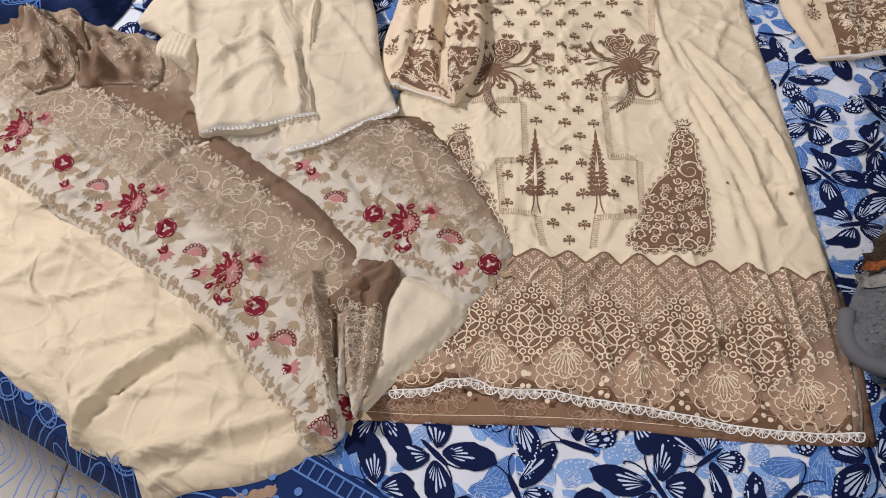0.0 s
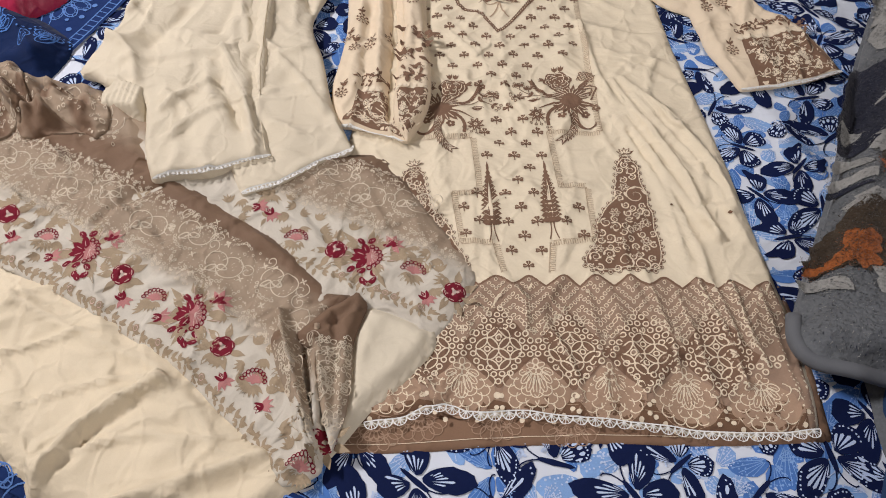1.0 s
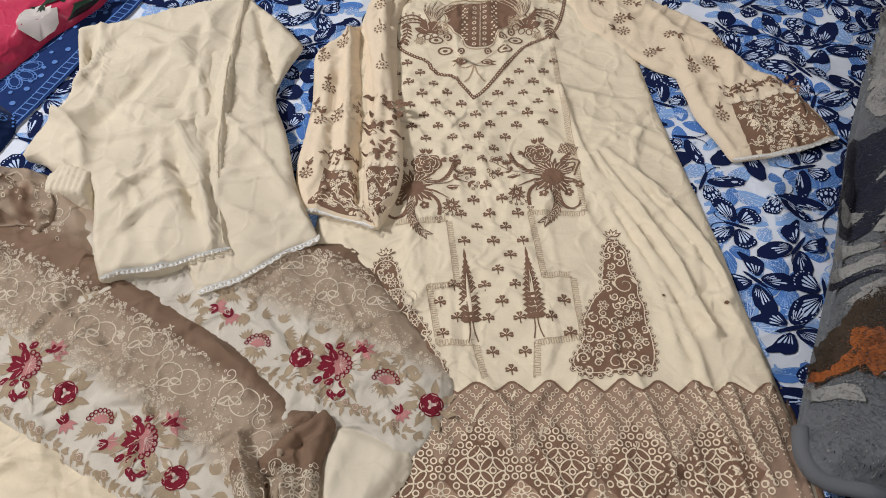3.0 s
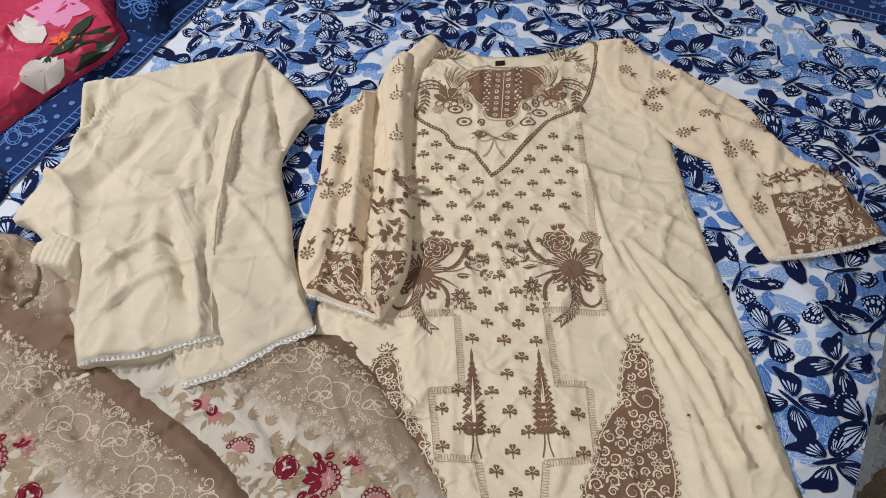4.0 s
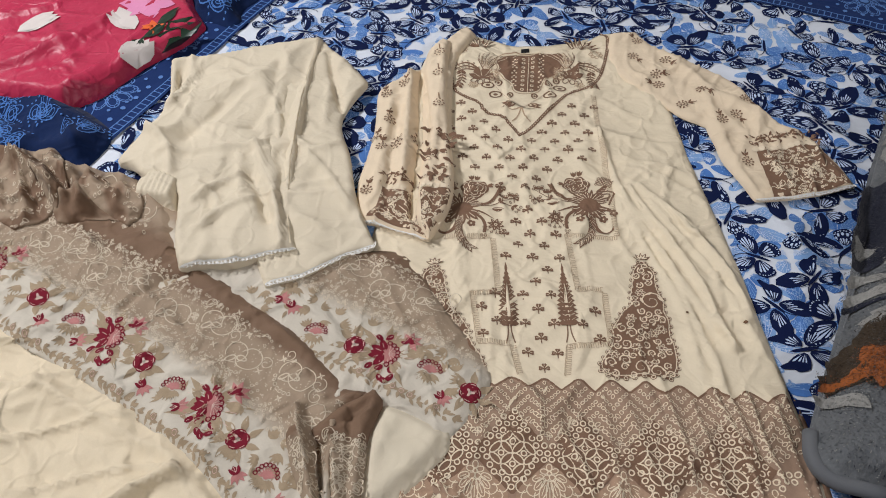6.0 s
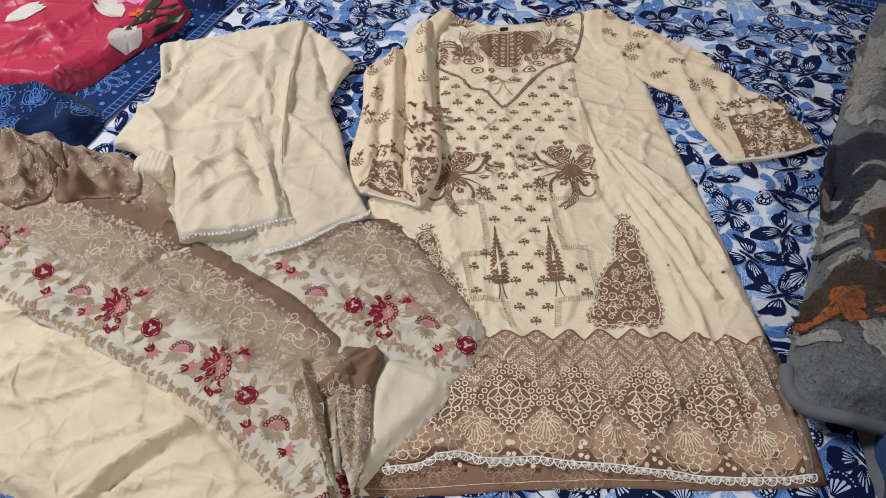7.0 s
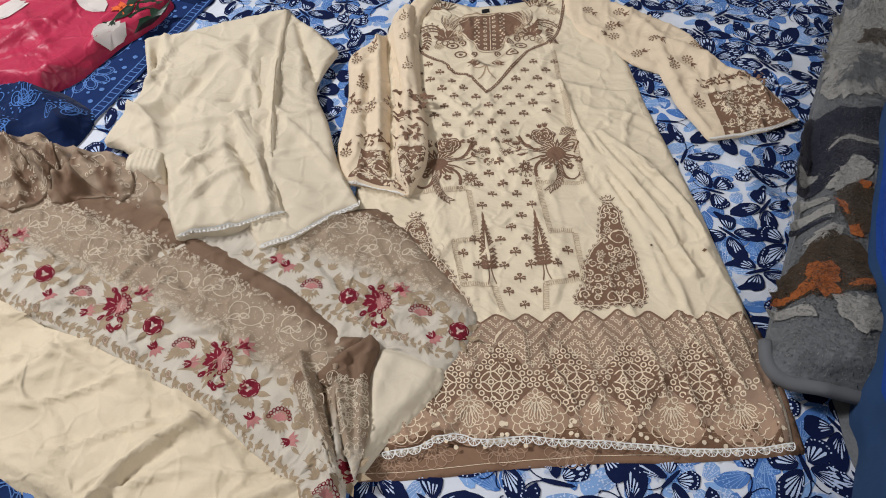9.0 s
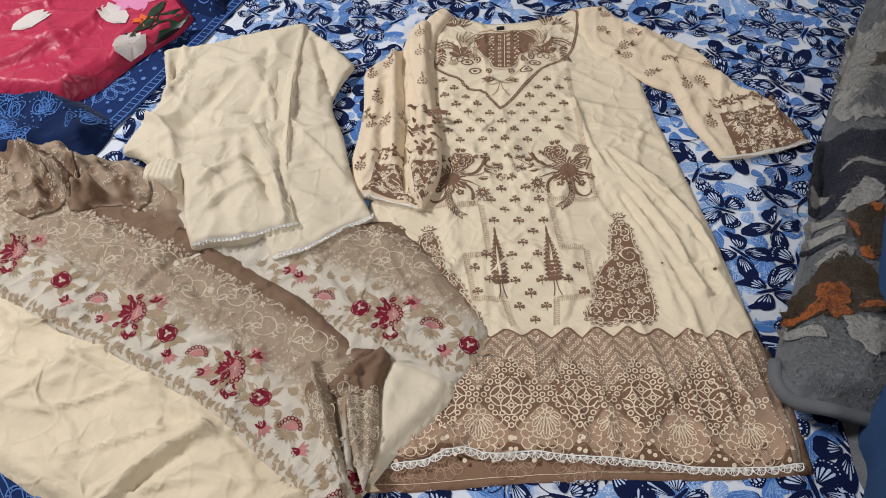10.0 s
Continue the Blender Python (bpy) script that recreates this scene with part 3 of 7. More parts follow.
def border_run(p0, p1, out):
    """Ornament along one inner side of the border, from p0 to p1; out points away from the field."""
    p0, p1, out = np.array(p0), np.array(p1), np.array(out)
    n = math.hypot(*(p1 - p0))
    v = (p1 - p0) / n
    at = lambda s, d: p0 + v * s + out * d
    for d in (0.006, 0.024):
        orn.line([at(s, d) for s in np.arange(0, n, 0.02)], 0.0022)
    for s in np.arange(0, n, 0.0125):
        orn.line([at(s, 0.007), at(s, 0.023)], 0.0018)
    for s in np.arange(0.02, n, 0.034):
        dots.disc(at(s, 0.041), 0.0048, 8)
        dots.disc(at(s + 0.017, 0.058 + 0.012 * math.sin(s * 33)), 0.0036, 7)
    for s in np.arange(0.06, n, 0.19):
        big = at(s, 0.165)
        for r in (0.066, 0.076, 0.092):
            t = np.linspace(0, 2 * math.pi, 40)
            orn.line(np.stack([big[0] + r * np.cos(t), big[1] + r * np.sin(t)], 1), 0.0018)
        for k in range(12):
            q = k * math.pi / 6
            orn.ring(big + 0.040 * np.array([math.cos(q), math.sin(q)]), 0.009, 0.0018, 10, 1.9, q)
        orn.ring(big, 0.013, 0.002, 12)
        dots.disc(big, 0.006, 8)
        c = at(s + 0.095, 0.097)
        dots.disc(c, 0.009, 10)
        orn.ring(c, 0.014, 0.0018, 12)
        for k in range(7):
            q = math.atan2(*out[::-1]) + math.pi + (k - 3) * 0.62
            e = c + 0.034 * np.array([math.cos(q), math.sin(q)])
            orn.ring(e, 0.0125, 0.0020, 12, 1.6, q)
            orn.ring(e, 0.0085, 0.0014, 10, 1.6, q)
            for m in range(8):
                z = m * math.pi / 4
                u = turned([(0.0085 * 1.6 * math.cos(z), 0.0085 * math.sin(z)), (0.0125 * 1.6 * math.cos(z), 0.0125 * math.sin(z))], e, q)
                orn.line(u, 0.0014)


border_run(bed_to_world(IN_L, FRONT)[0], bed_to_world(IN_L, IN_B + 0.1)[0], -E1)
border_run(bed_to_world(IN_L, IN_B)[0], bed_to_world(IN_R, IN_B)[0], E2)
border_run(bed_to_world(IN_L, IN_F)[0], bed_to_world(IN_R, IN_F)[0], -E2)
part("border_ornament", orn.mesh("border_ornament", sheet_h, M_bline, 0.0056), bed_sheet, "light blue printed rosettes and ladder", "stuff")
part("border_dot_print", dots.mesh("border_dot_print", sheet_h, M_bline, 0.0062), bed_sheet, "", "stuff")


# ---- tunic ----
def axis_x(y):
    """The tunic's middle line."""
    return 0.073 * (0.75 - y) if y < 0.8 else 0.35 * (y - 0.8) * 0.12 - 0.003


tunic = thing("tunic", (0.04, 0.5, 0.0), "cream cotton tunic with brown printed yoke and hem", "tunic")
hem_line = [(0.350, 0.072), (0.274, 0.065), (0.210, 0.067), (0.157, 0.073), (0.084, 0.078), (0.022, 0.085), (-0.047, 0.083), (-0.067, 0.092), (-0.093, 0.091), (-0.117, 0.077), (-0.162, 0.069), (-0.26, 0.062)]
right_side = [(0.353, 0.10), (0.350, 0.20), (0.335, 0.339), (0.325, 0.418), (0.309, 0.53), (0.283, 0.689), (0.264, 0.842)]
body = Cloth(hem_line[::-1] + right_side + [(0.250, 0.90), (0.232, 1.0), (0.226, 1.066), (0.160, 1.066), (0.122, 1.036), (0.092, 1.008), (0.047, 0.993), (0.0, 0.986), (-0.034, 0.986),
             (-0.062, 1.008), (-0.076, 1.040), (-0.111, 1.068), (-0.17, 0.99), (-0.19, 0.86), (-0.205, 0.7), (-0.222, 0.5), (-0.245, 0.3), (-0.262, 0.12)],
             sheet_h, 0.0095, roll=0.010, edge=0.004,
             swells=((0.0022, 0.13, 21), (0.0008, 0.05, 22)), creases=((0.0056, 0.17, 23), (0.0032, 0.075, 24), (0.0014, 0.040, 26)),
             folds=(([(0.172, 0.625), (0.205, 0.552), (0.255, 0.446), (0.280, 0.333)], 0.0119, 0.0085), ([(0.187, 0.631), (0.255, 0.556), (0.300, 0.458), (0.315, 0.385)], 0.0102, 0.0093),
                    ([(0.133, 0.769), (0.148, 0.666), (0.162, 0.593), (0.183, 0.534)], 0.0102, 0.0068), ([(0.159, 0.620), (0.221, 0.457), (0.281, 0.336)], 0.0068, 0.0085),
                    ([(0.208, 0.495), (0.243, 0.367), (0.262, 0.262), (0.279, 0.176)], 0.0085, 0.0076), ([(0.177, 0.279), (0.194, 0.211), (0.203, 0.141)], 0.0068, 0.0068),
                    ([(0.243, 0.268), (0.263, 0.203), (0.279, 0.122)], 0.0085, 0.0059), ([(0.284, 0.264), (0.293, 0.198), (0.306, 0.151)], 0.0085, 0.0051),
                    ([(0.144, 0.759), (0.253, 0.735)], 0.0051, 0.0102), ([(0.165, 0.698), (0.276, 0.666)], 0.0051, 0.0119), ([(0.005, 0.745), (0.012, 0.60), (0.02, 0.50)], 0.0034, 0.0051),
                    ([(-0.05, 0.76), (-0.02, 0.83)], 0.0034, 0.0068), ([(0.02, 0.66), (0.0, 0.60), (0.03, 0.55)], 0.0043, 0.0085), ([(-0.10, 0.80), (-0.03, 0.70)], 0.0034, 0.0102),
                    ([(0.07, 0.62), (0.05, 0.56)], 0.0043, 0.0068), ([(-0.04, 0.47), (-0.038, 0.30)], 0.0026, 0.0051), ([(-0.09, 0.12), (-0.07, 0.09)], 0.0102, 0.0102),
                    ([(0.150, 0.600), (0.190, 0.500), (0.225, 0.400), (0.236, 0.300)], 0.006, 0.007), ([(0.200, 0.600), (0.262, 0.500), (0.300, 0.410), (0.318, 0.330)], 0.007, 0.008), ([(0.230, 0.560), (0.280, 0.470), (0.305, 0.400)], -0.005, 0.006),
                    ([(0.165, 0.585), (0.205, 0.480), (0.245, 0.380)], -0.005, 0.006), ([(0.175, 0.690), (0.255, 0.640), (0.290, 0.600)], 0.004, 0.009), ([(0.215, 0.250), (0.232, 0.170), (0.240, 0.100)], 0.005, 0.006),
                    ([(0.316, 0.262), (0.326, 0.190), (0.332, 0.110)], 0.005, 0.006), ([(0.150, 0.850), (0.210, 0.800), (0.255, 0.790)], 0.004, 0.010), ([(0.080, 0.720), (0.110, 0.660), (0.150, 0.630)], 0.003, 0.008),
                    ([(0.020, 0.250), (0.030, 0.180)], 0.003, 0.007), ([(0.105, 0.260), (0.112, 0.170), (0.120, 0.090)], 0.004, 0.007), ([(-0.050, 0.640), (-0.020, 0.560)], 0.003, 0.008)))
part("front_panel", lay("front_panel", body.line, body.h, M_cream, res=0.0044, skirt=0.003), tunic, "cream cotton front")
back_hem = Cloth([(0.364, 0.062), (0.216, 0.054), (0.085, 0.053), (-0.038, 0.046), (-0.119, 0.040), (-0.19, 0.036), (-0.27, 0.03), (-0.27, 0.16), (0.30, 0.16), (0.349, 0.27), (0.358, 0.20)], sheet_h, 0.0042, roll=0.006, edge=0.0025, swells=((0.0008, 0.08, 25),))
part("back_hem", lay("back_hem", back_hem.line, back_hem.h, M_back, res=0.008, skirt=0.002), tunic, "plain brown back hem facing")
back_neck = Cloth([(-0.095, 1.055), (-0.057, 1.042), (-0.009, 1.024), (0.047, 1.024), (0.103, 1.042), (0.135, 1.055), (0.10, 0.975), (-0.05, 0.965)], sheet_h, 0.004, roll=0.006, edge=0.003)
neck = part("back_neck", lay("back_neck", back_neck.line, back_neck.h, M_cream, res=0.007), tunic, "inside of the back neck")
part("neck_label", lay("neck_label", arr([(0.003, 0.998), (0.019, 0.999), (0.018, 1.011), (0.003, 1.010)]), back_neck.h, M_black, res=0.004, lift=0.001), neck, "small black woven label")

brown, deep, thin, cream = Ink(), Ink(), Ink(), Ink()

# hem band
zig = []
for k in range(-6, 9):
    x = -0.010 + 0.0426 * k
    y = 0.273 - 0.022 * max(x - 0.1, 0)
    zig += [(x - 0.0213, y - 0.015), (x - 0.004, y - 0.001), (x, y), (x + 0.004, y - 0.001)]
zig = [p for p in zig if -0.25 < p[0] < 0.338]
zig = [(-0.252, 0.262)] + zig + [(0.339, 0.258)]
band_low = [(x, y + 0.003) for x, y in hem_line[1:-1]]
band = zig + [(0.347, 0.20), (0.350, 0.10), (0.347, 0.075)] + band_low + [(-0.258, 0.066)]
part("hem_band", lay("hem_band", arr(band), body.h, M_band, res=0.0044, skirt=0, lift=0.0004), tunic, "taupe printed hem band")
thin_edge = [(x, y) for x, y in zig]
brown.line(resample(thin_edge, 0.004, False), 0.0028)
foot = [(-0.25, 0.105)] + [(-0.25 + 0.0434 * k, 0.100 + (0.006 if k % 2 else -0.004)) for k in range(1, 14)] + [(0.338, 0.098)]
part("hem_base", lay("hem_base", arr(foot + [(0.339, 0.074)] + band_low + [(-0.256, 0.066)]), body.h, M_deep, res=0.0044, skirt=0, lift=0.0007), tunic, "dark brown strip above the lace")
in_hem = area_test(band, 0.0015)
FAN_STEP = 0.0865
fans = [(0.035 + FAN_STEP * k, 0.142 - 0.05 * max(FAN_STEP * k, 0)) for k in range(-3, 4)]
medals = [(-0.008 + FAN_STEP * k, 0.166 - 0.02 * max(FAN_STEP * k, 0)) for k in range(-3, 4)]
med_fill, fan_fill = Ink(), Ink()


def in_medal(x, y, grow=0.0):
    return any(abs(x - a) / (0.033 + grow) + abs(y - b) / (0.033 + grow) < 1 for a, b in medals)


def in_fan(x, y, grow=0.0):
    return any(math.hypot((x - a) / ((0.0385 + grow) * (1 - 0.5 * min(max((y - b + 0.026) / 0.036, 0), 1))), (y - b + 0.026) / (0.036 + grow)) < 1 for a, b in fans)


for mx, my in medals:
    c = np.array([mx, my])
    med_fill.fill([(mx, my + 0.058), (mx + 0.050, my), (mx, my - 0.052), (mx - 0.050, my)], 6)
    h = 0.0136
    for i in (-1, 1):
        for j in (-1, 1):
            node = c + [i * h, j * h]
            for a, b in ((c, node), (node, c + [0, 2 * j * h]), (node, c + [2 * i * h, 0])):
                v = b - a
                t = math.atan2(v[1], v[0])
                cream.ring((a + b) / 2, 0.0050, 0.0017, 14, 1.95, t)
    for d in ((h, 0), (-h, 0), (0, h), (0, -h)):
        cream.ring(c + d, 0.0042, 0.0018, 10)
for fx, fy in fans:
    c = np.array([fx, fy])
    t = np.linspace(0, 2 * math.pi, 31)[:-1]
    r = 1 + 0.05 * np.abs(np.sin(t * 5))
    fan_fill.fill(np.stack([fx + 0.0385 * r * np.cos(t) * (1 - 0.62 * np.clip(np.sin(t), 0, 1)), fy - 0.026 + 0.036 * r * np.sin(t)], 1))
    way = lambda t, rr: c + [rr * 0.90 * math.cos(t), rr * 1.12 * math.sin(t)]
    # small flower at the head
    for q in range(5):
        cream.ring(way(math.pi / 2 + q * 1.2566, 0.0068), 0.0040, 0.0013, 10, 1.3, math.pi / 2 + q * 1.2566)
    cream.ring(c, 0.0034, 0.0015, 10)
    # long petals
    for q in range(7):
        t = -math.pi / 2 + (q - 3) * 0.40
        far = 0.034 - 0.0034 * abs(q - 3)
        m = (way(t, 0.008) + way(t, far)) / 2
        v = way(t, far) - way(t, 0.008)
        L = math.hypot(*v) / 2
        cream.ring(m, 0.0047, 0.0013, 16, L / 0.0047, math.atan2(v[1], v[0]))
        cream.line([m - v * 0.22, m + v * 0.30], 0.0011)
    # rows of scales
    for n, far, rho in ((7, 0.034, 0.0082), (8, 0.044, 0.0085), (5, 0.053, 0.0085)):
        spread = (2.55, 2.30, 1.25)[(far > 0.04) + (far > 0.05)]
        for q in range(n):
            t = -math.pi / 2 + (q - (n - 1) / 2) * spread / (n - 1)
            m = way(t, far - 0.007)
            cream.line([m + rho * np.array([math.cos(t + o), math.sin(t + o)]) * (1.0 if abs(o) < 1 else 0.9) for o in np.linspace(-1.75, 1.75, 11)], 0.0013)
    for q in (-0.046, -0.040, -0.030, -0.018, 0.018, 0.030, 0.040, 0.046):
        cream.disc((fx + q, fy - 0.079 + abs(q) * 0.72 + (0.010 if abs(q) > 0.042 else 0)), 0.0030, 9)
gg = np.random.RandomState(5)


def zig_y(x):
    u = ((x + 0.010) / 0.0426 + 0.5) % 1.0 - 0.5
    return 0.273 - 0.022 * max(x - 0.1, 0) - abs(u) * 0.031


# chevrons of small eyelets under the zigzag, then slanted eyelets, then large rings about the diamonds
for row in range(10):
    for j in range(-30, 44):
        x = -0.010 + 0.0085 * (j + 0.5 * (row % 2))
        y = zig_y(x) - 0.0062 - 0.0078 * row
        low = min([abs(x - a) / 0.050 + abs(y - b) / 0.058 for a, b in medals])
        if x < -0.25 or x > 0.338 or low < 1.0 or y < 0.172:
            continue
        t = (math.pi / 2 if j % 5 == 0 and row % 2 == 0 else 0.75 * (1 if (j + row) % 2 else -1)) + gg.uniform(-0.15, 0.15)
        big = row > 4
        cream.ring((x + gg.uniform(-0.0004, 0.0004), y), (0.0027 if big else 0.0025), 0.0011, 9, 1.5 if big else 1.25, t)
for fx, fy in fans:
    for q in range(4):
        t = q * math.pi / 2
        cream.ring((fx + 0.0032 * math.cos(t), fy + 0.049 + 0.0032 * math.sin(t)), 0.0020, 0.0009, 8, 1.5, t)
ring_at = [(x, y) for i, y in enumerate(np.arange(0.098, 0.232, 0.0088)) for x in -0.25 + 0.0098 * (np.arange(61) + 0.5 * (i % 2))]
for x, y in ring_at:
    low = min([abs(x - a) / 0.052 + abs(y - b) / 0.060 for a, b in medals])
    if x > 0.338 or in_medal(x, y) or in_fan(x, y, 0.004) or low > (1.0 if y > 0.165 else 1.5) or y < 0.106:
        continue
    cream.ring((x + gg.uniform(-0.0008, 0.0008), y + gg.uniform(-0.0006, 0.0006)), 0.0041, 0.0017, 11)
for a in (0.0, 0.0075):
    thin.line(resample([(x, y + 0.018 + a) for x, y in hem_line[:-1]], 0.006, False), 0.0007)

# small clover sprigs over the middle panel
V_LEFT = [(-0.128, 0.935), (-0.122, 0.871), (-0.098, 0.845), (-0.071, 0.835), (-0.063, 0.808), (-0.031, 0.799), (-0.013, 0.772), (0.001, 0.748)]
V_RIGHT = [(0.001, 0.748), (0.032, 0.787), (0.073, 0.848), (0.086, 0.867), (0.135, 0.896), (0.154, 0.943), (0.173, 1.041), (0.160, 1.065)]
yoke_area = V_LEFT + V_RIGHT[1:] + [(-0.11, 1.06)]


def sprig_allowed(x, y):
    q = arr([(x, y)])
    if inside(q, soften(yoke_area, 0))[0] or line_distance(q, yoke_area)[0][0] < 0.010:
        return False
    if math.hypot((x + 0.075) / 0.050, (y - 0.575) / 0.080) < 1 or math.hypot((x - 0.100) / 0.060, (y - 0.590) / 0.085) < 1:
        return False
    for cx in (-0.013, 0.066):
        if abs(x - cx) < 0.017 and 0.32 < y < 0.462:
            return False
    if y > 0.53:
        return -0.13 < x < 0.130 + 0.06 * (0.87 - y) * 0.4
    if y > 0.415:
        return -0.034 + 0.07 * (0.45 - y) < x < 0.072
    if y > 0.328:
        return -0.060 < x < 0.112
    return -0.001 < x < 0.056


for i in range(-5, 20):
    y = 0.7125 - 0.0235 * i
    for j in range(-5, 6):
        x = 0.002 + 0.073 * (0.7125 - y) + 0.039 * j + (0.0195 if i % 2 else 0)
        if y < 0.27 or not sprig_allowed(x, y):
            continue
        s, w = 0.93 + gg.uniform(-0.10, 0.10), gg.uniform(-0.12, 0.12)
        for t in (0.02, math.pi / 2, math.pi - 0.02):
            d, n = np.array([math.cos(t + w), math.sin(t + w)]), np.array([-math.sin(t + w), math.cos(t + w)])
            brown.poly([np.array([x, y]) + s * (d * a + n * b) for a, b in ((0.0002, 0), (0.0036, -0.0026), (0.0064, -0.0038), (0.0086, -0.0026), (0.0080, 0), (0.0086, 0.0026), (0.0064, 0.0038), (0.0036, 0.0026))])
            cream.line([np.array([x, y]) + s * d * a for a in (0.0030, 0.0066)], 0.0005)
        for t in (0.80, math.pi - 0.80):
            cream.line([(x + 0.0012 * math.cos(t), y + 0.0012 * math.sin(t)), (x + 0.0070 * math.cos(t), y + 0.0070 * math.sin(t))], 0.0010)
        brown.disc((x, y), 0.0026 * s, 8)
        brown.line([(x, y + 0.001), (x + 0.0008, y - 0.0080 * s)], 0.0015)


def comb(path, amp=0.0062, period=0.0064, w=0.0008):
    """A thin square-wave line with a rail."""
    p = resample(path, period / 2, False)
    d = np.gradient(p, axis=0)
    d /= np.hypot(*d.T)[:, None] + 1e-9
    n = np.stack([-d[:, 1], d[:, 0]], 1)
    up = ((np.arange(len(p)) // 1) % 2).astype(float)
    zz = []
    for k in range(len(p) - 1):
        zz += [p[k] + n[k] * amp * up[k], p[k + 1] + n[k] * amp * up[k]]
    thin.line(arr(zz), w)
    thin.line(p - n * 0.0015, w * 0.8)


for path in ([(-0.113, 0.505), (-0.042, 0.513)], [(-0.042, 0.513), (-0.032, 0.410)], [(-0.032, 0.410), (-0.068, 0.407)], [(-0.068, 0.407), (-0.055, 0.320)], [(-0.055, 0.320), (-0.010, 0.324)],
             [(-0.011, 0.324), (-0.001, 0.276)], [(0.148, 0.525), (0.069, 0.527)], [(0.069, 0.527), (0.080, 0.418)], [(0.080, 0.418), (0.117, 0.419)], [(0.117, 0.419), (0.120, 0.333)],
             [(0.120, 0.333), (0.064, 0.326)], [(0.064, 0.326), (0.060, 0.279)], [(0.148, 0.525), (0.141, 0.668), (0.137, 0.761), (0.133, 0.865)]):
    comb(path)

for q in ((0.304, 0.376), (0.228, 0.386), (0.3055, 0.3745)):
    deep.disc(q, 0.0016, 7, 1.4, 0.6)

# cypress pair
for top, low in (((-0.020, 0.455), (-0.011, 0.326)), ((0.061, 0.459), (0.069, 0.331))):
    top, low = np.array(top), np.array(low)
    v = low - top
    n = np.array([-v[1], v[0]]) / math.hypot(*v)
    edge_r, edge_l = [], []
    for k in range(13):
        t = 0.04 + 0.72 * k / 12
        w = 0.0145 * math.sin(math.pi * min(t / 1.05, 1)) ** 0.75 * (0.45 + 0.75 * t)
        edge_r += [top + v * t + n * w * 1.12, top + v * (t + 0.02) + n * w * 0.72]
        edge_l += [top + v * t - n * w * 1.12, top + v * (t + 0.02) - n * w * 0.72]
    p = np.vstack([[top], edge_r, [top + v * 0.80], edge_l[::-1]])
    m = len(edge_r)
    brown.add(np.vstack([edge_r, edge_l]), [(i, i + 1, m + i + 1, m + i) for i in range(m - 1)])
    brown.leaf(top + v * 0.10, math.atan2(*(-v)[::-1]), 0.022, 0.004)
    cream.leaf(top + v * 0.80, math.atan2(*(-v)[::-1]), 0.075, 0.0050, 0.8)
    for s in (-1, 1):
        brown.line(soften([top + v * 0.76 + n * s * 0.002, top + v * 0.88 + n * s * 0.0022, low + n * s * 0.006], 2, False), 0.0016)
        for k in range(9):
            t = 0.25 + k * 0.06
            cream.line([top + v * t + n * s * 0.003, top + v * (t - 0.035) + n * s * (0.004 + 0.009 * t)], 0.0006)

# scrolled leaf towers
tower_r = [(0.177, 0.482), (0.162, 0.466), (0.160, 0.440), (0.153, 0.410), (0.156, 0.400), (0.141, 0.388), (0.131, 0.368), (0.122, 0.352), (0.125, 0.340), (0.117, 0.317), (0.104, 0.300), (0.104, 0.284), (0.125, 0.276), (0.164, 0.282), (0.191, 0.276), (0.206, 0.290), (0.208, 0.335), (0.202, 0.352), (0.206, 0.372), (0.198, 0.388), (0.202, 0.410), (0.192, 0.430), (0.194, 0.462)]
tower_l = [(2 * axis_x(y) - x - 0.010 + 0.12 * (y - 0.276), y - 0.13 * (y - 0.276)) for x, y in tower_r]
for k, tower in enumerate((tower_r, tower_l)):
    o = soften(tower, 2)
    mesh_name = "leaf_tower"
    part(mesh_name, lay(mesh_name, o, body.h, M_brown, res=0.0044, skirt=0, lift=0.0007), tunic, "brown scrolled leaf tower print")
    cream.line(resample(o + (o.mean(0) - o) * 0.05, 0.005), 0.0012, closed=True)
    for q in resample(o, 0.0115):
        brown.disc(q, 0.0038, 9)
        cream.ring(q, 0.0029, 0.0010, 9)
    gt = np.random.RandomState(40 + k)
    placed = []
    for _ in range(1800):
        c = gt.uniform(o.min(0), o.max(0))
        r = gt.choice([0.017, 0.012, 0.008, 0.0055])
        if not inside(arr([c]), o)[0] or line_distance(arr([c]), o, True)[0][0] < r * 0.85 or any(math.hypot(*(c - a)) < (r + b) * 0.80 for a, b in placed):
            continue
        placed.append((c, r))
        if r == 0.008 and gt.rand() < 0.6:
            for q in range(6):
                t = q * math.pi / 3
                cream.ring(c + 0.0046 * np.array([math.cos(t), math.sin(t)]), 0.0022, 0.0010, 8, 1.3, t)
        else:
            f = gt.choice([-1, 1])
            st = gt.uniform(0, 6.28)
            cream.line(spiral(c, r, 1.5, st, f, 22), 0.0021, True)
            for q in range(3):
                t = st + q * 1.3
                cream.leaf(c + r * 0.95 * np.array([math.cos(t), math.sin(t)]), t + 2.2 * f, r * 0.7, r * 0.24)
    tip = np.array(tower[0])
    for q in range(5):
        t = math.pi / 2 + (q - 2) * 0.6
        brown.leaf(tip, t, 0.014, 0.006)
        cream.leaf(tip + 0.002 * np.array([math.cos(t), math.sin(t)]), t, 0.009, 0.003)


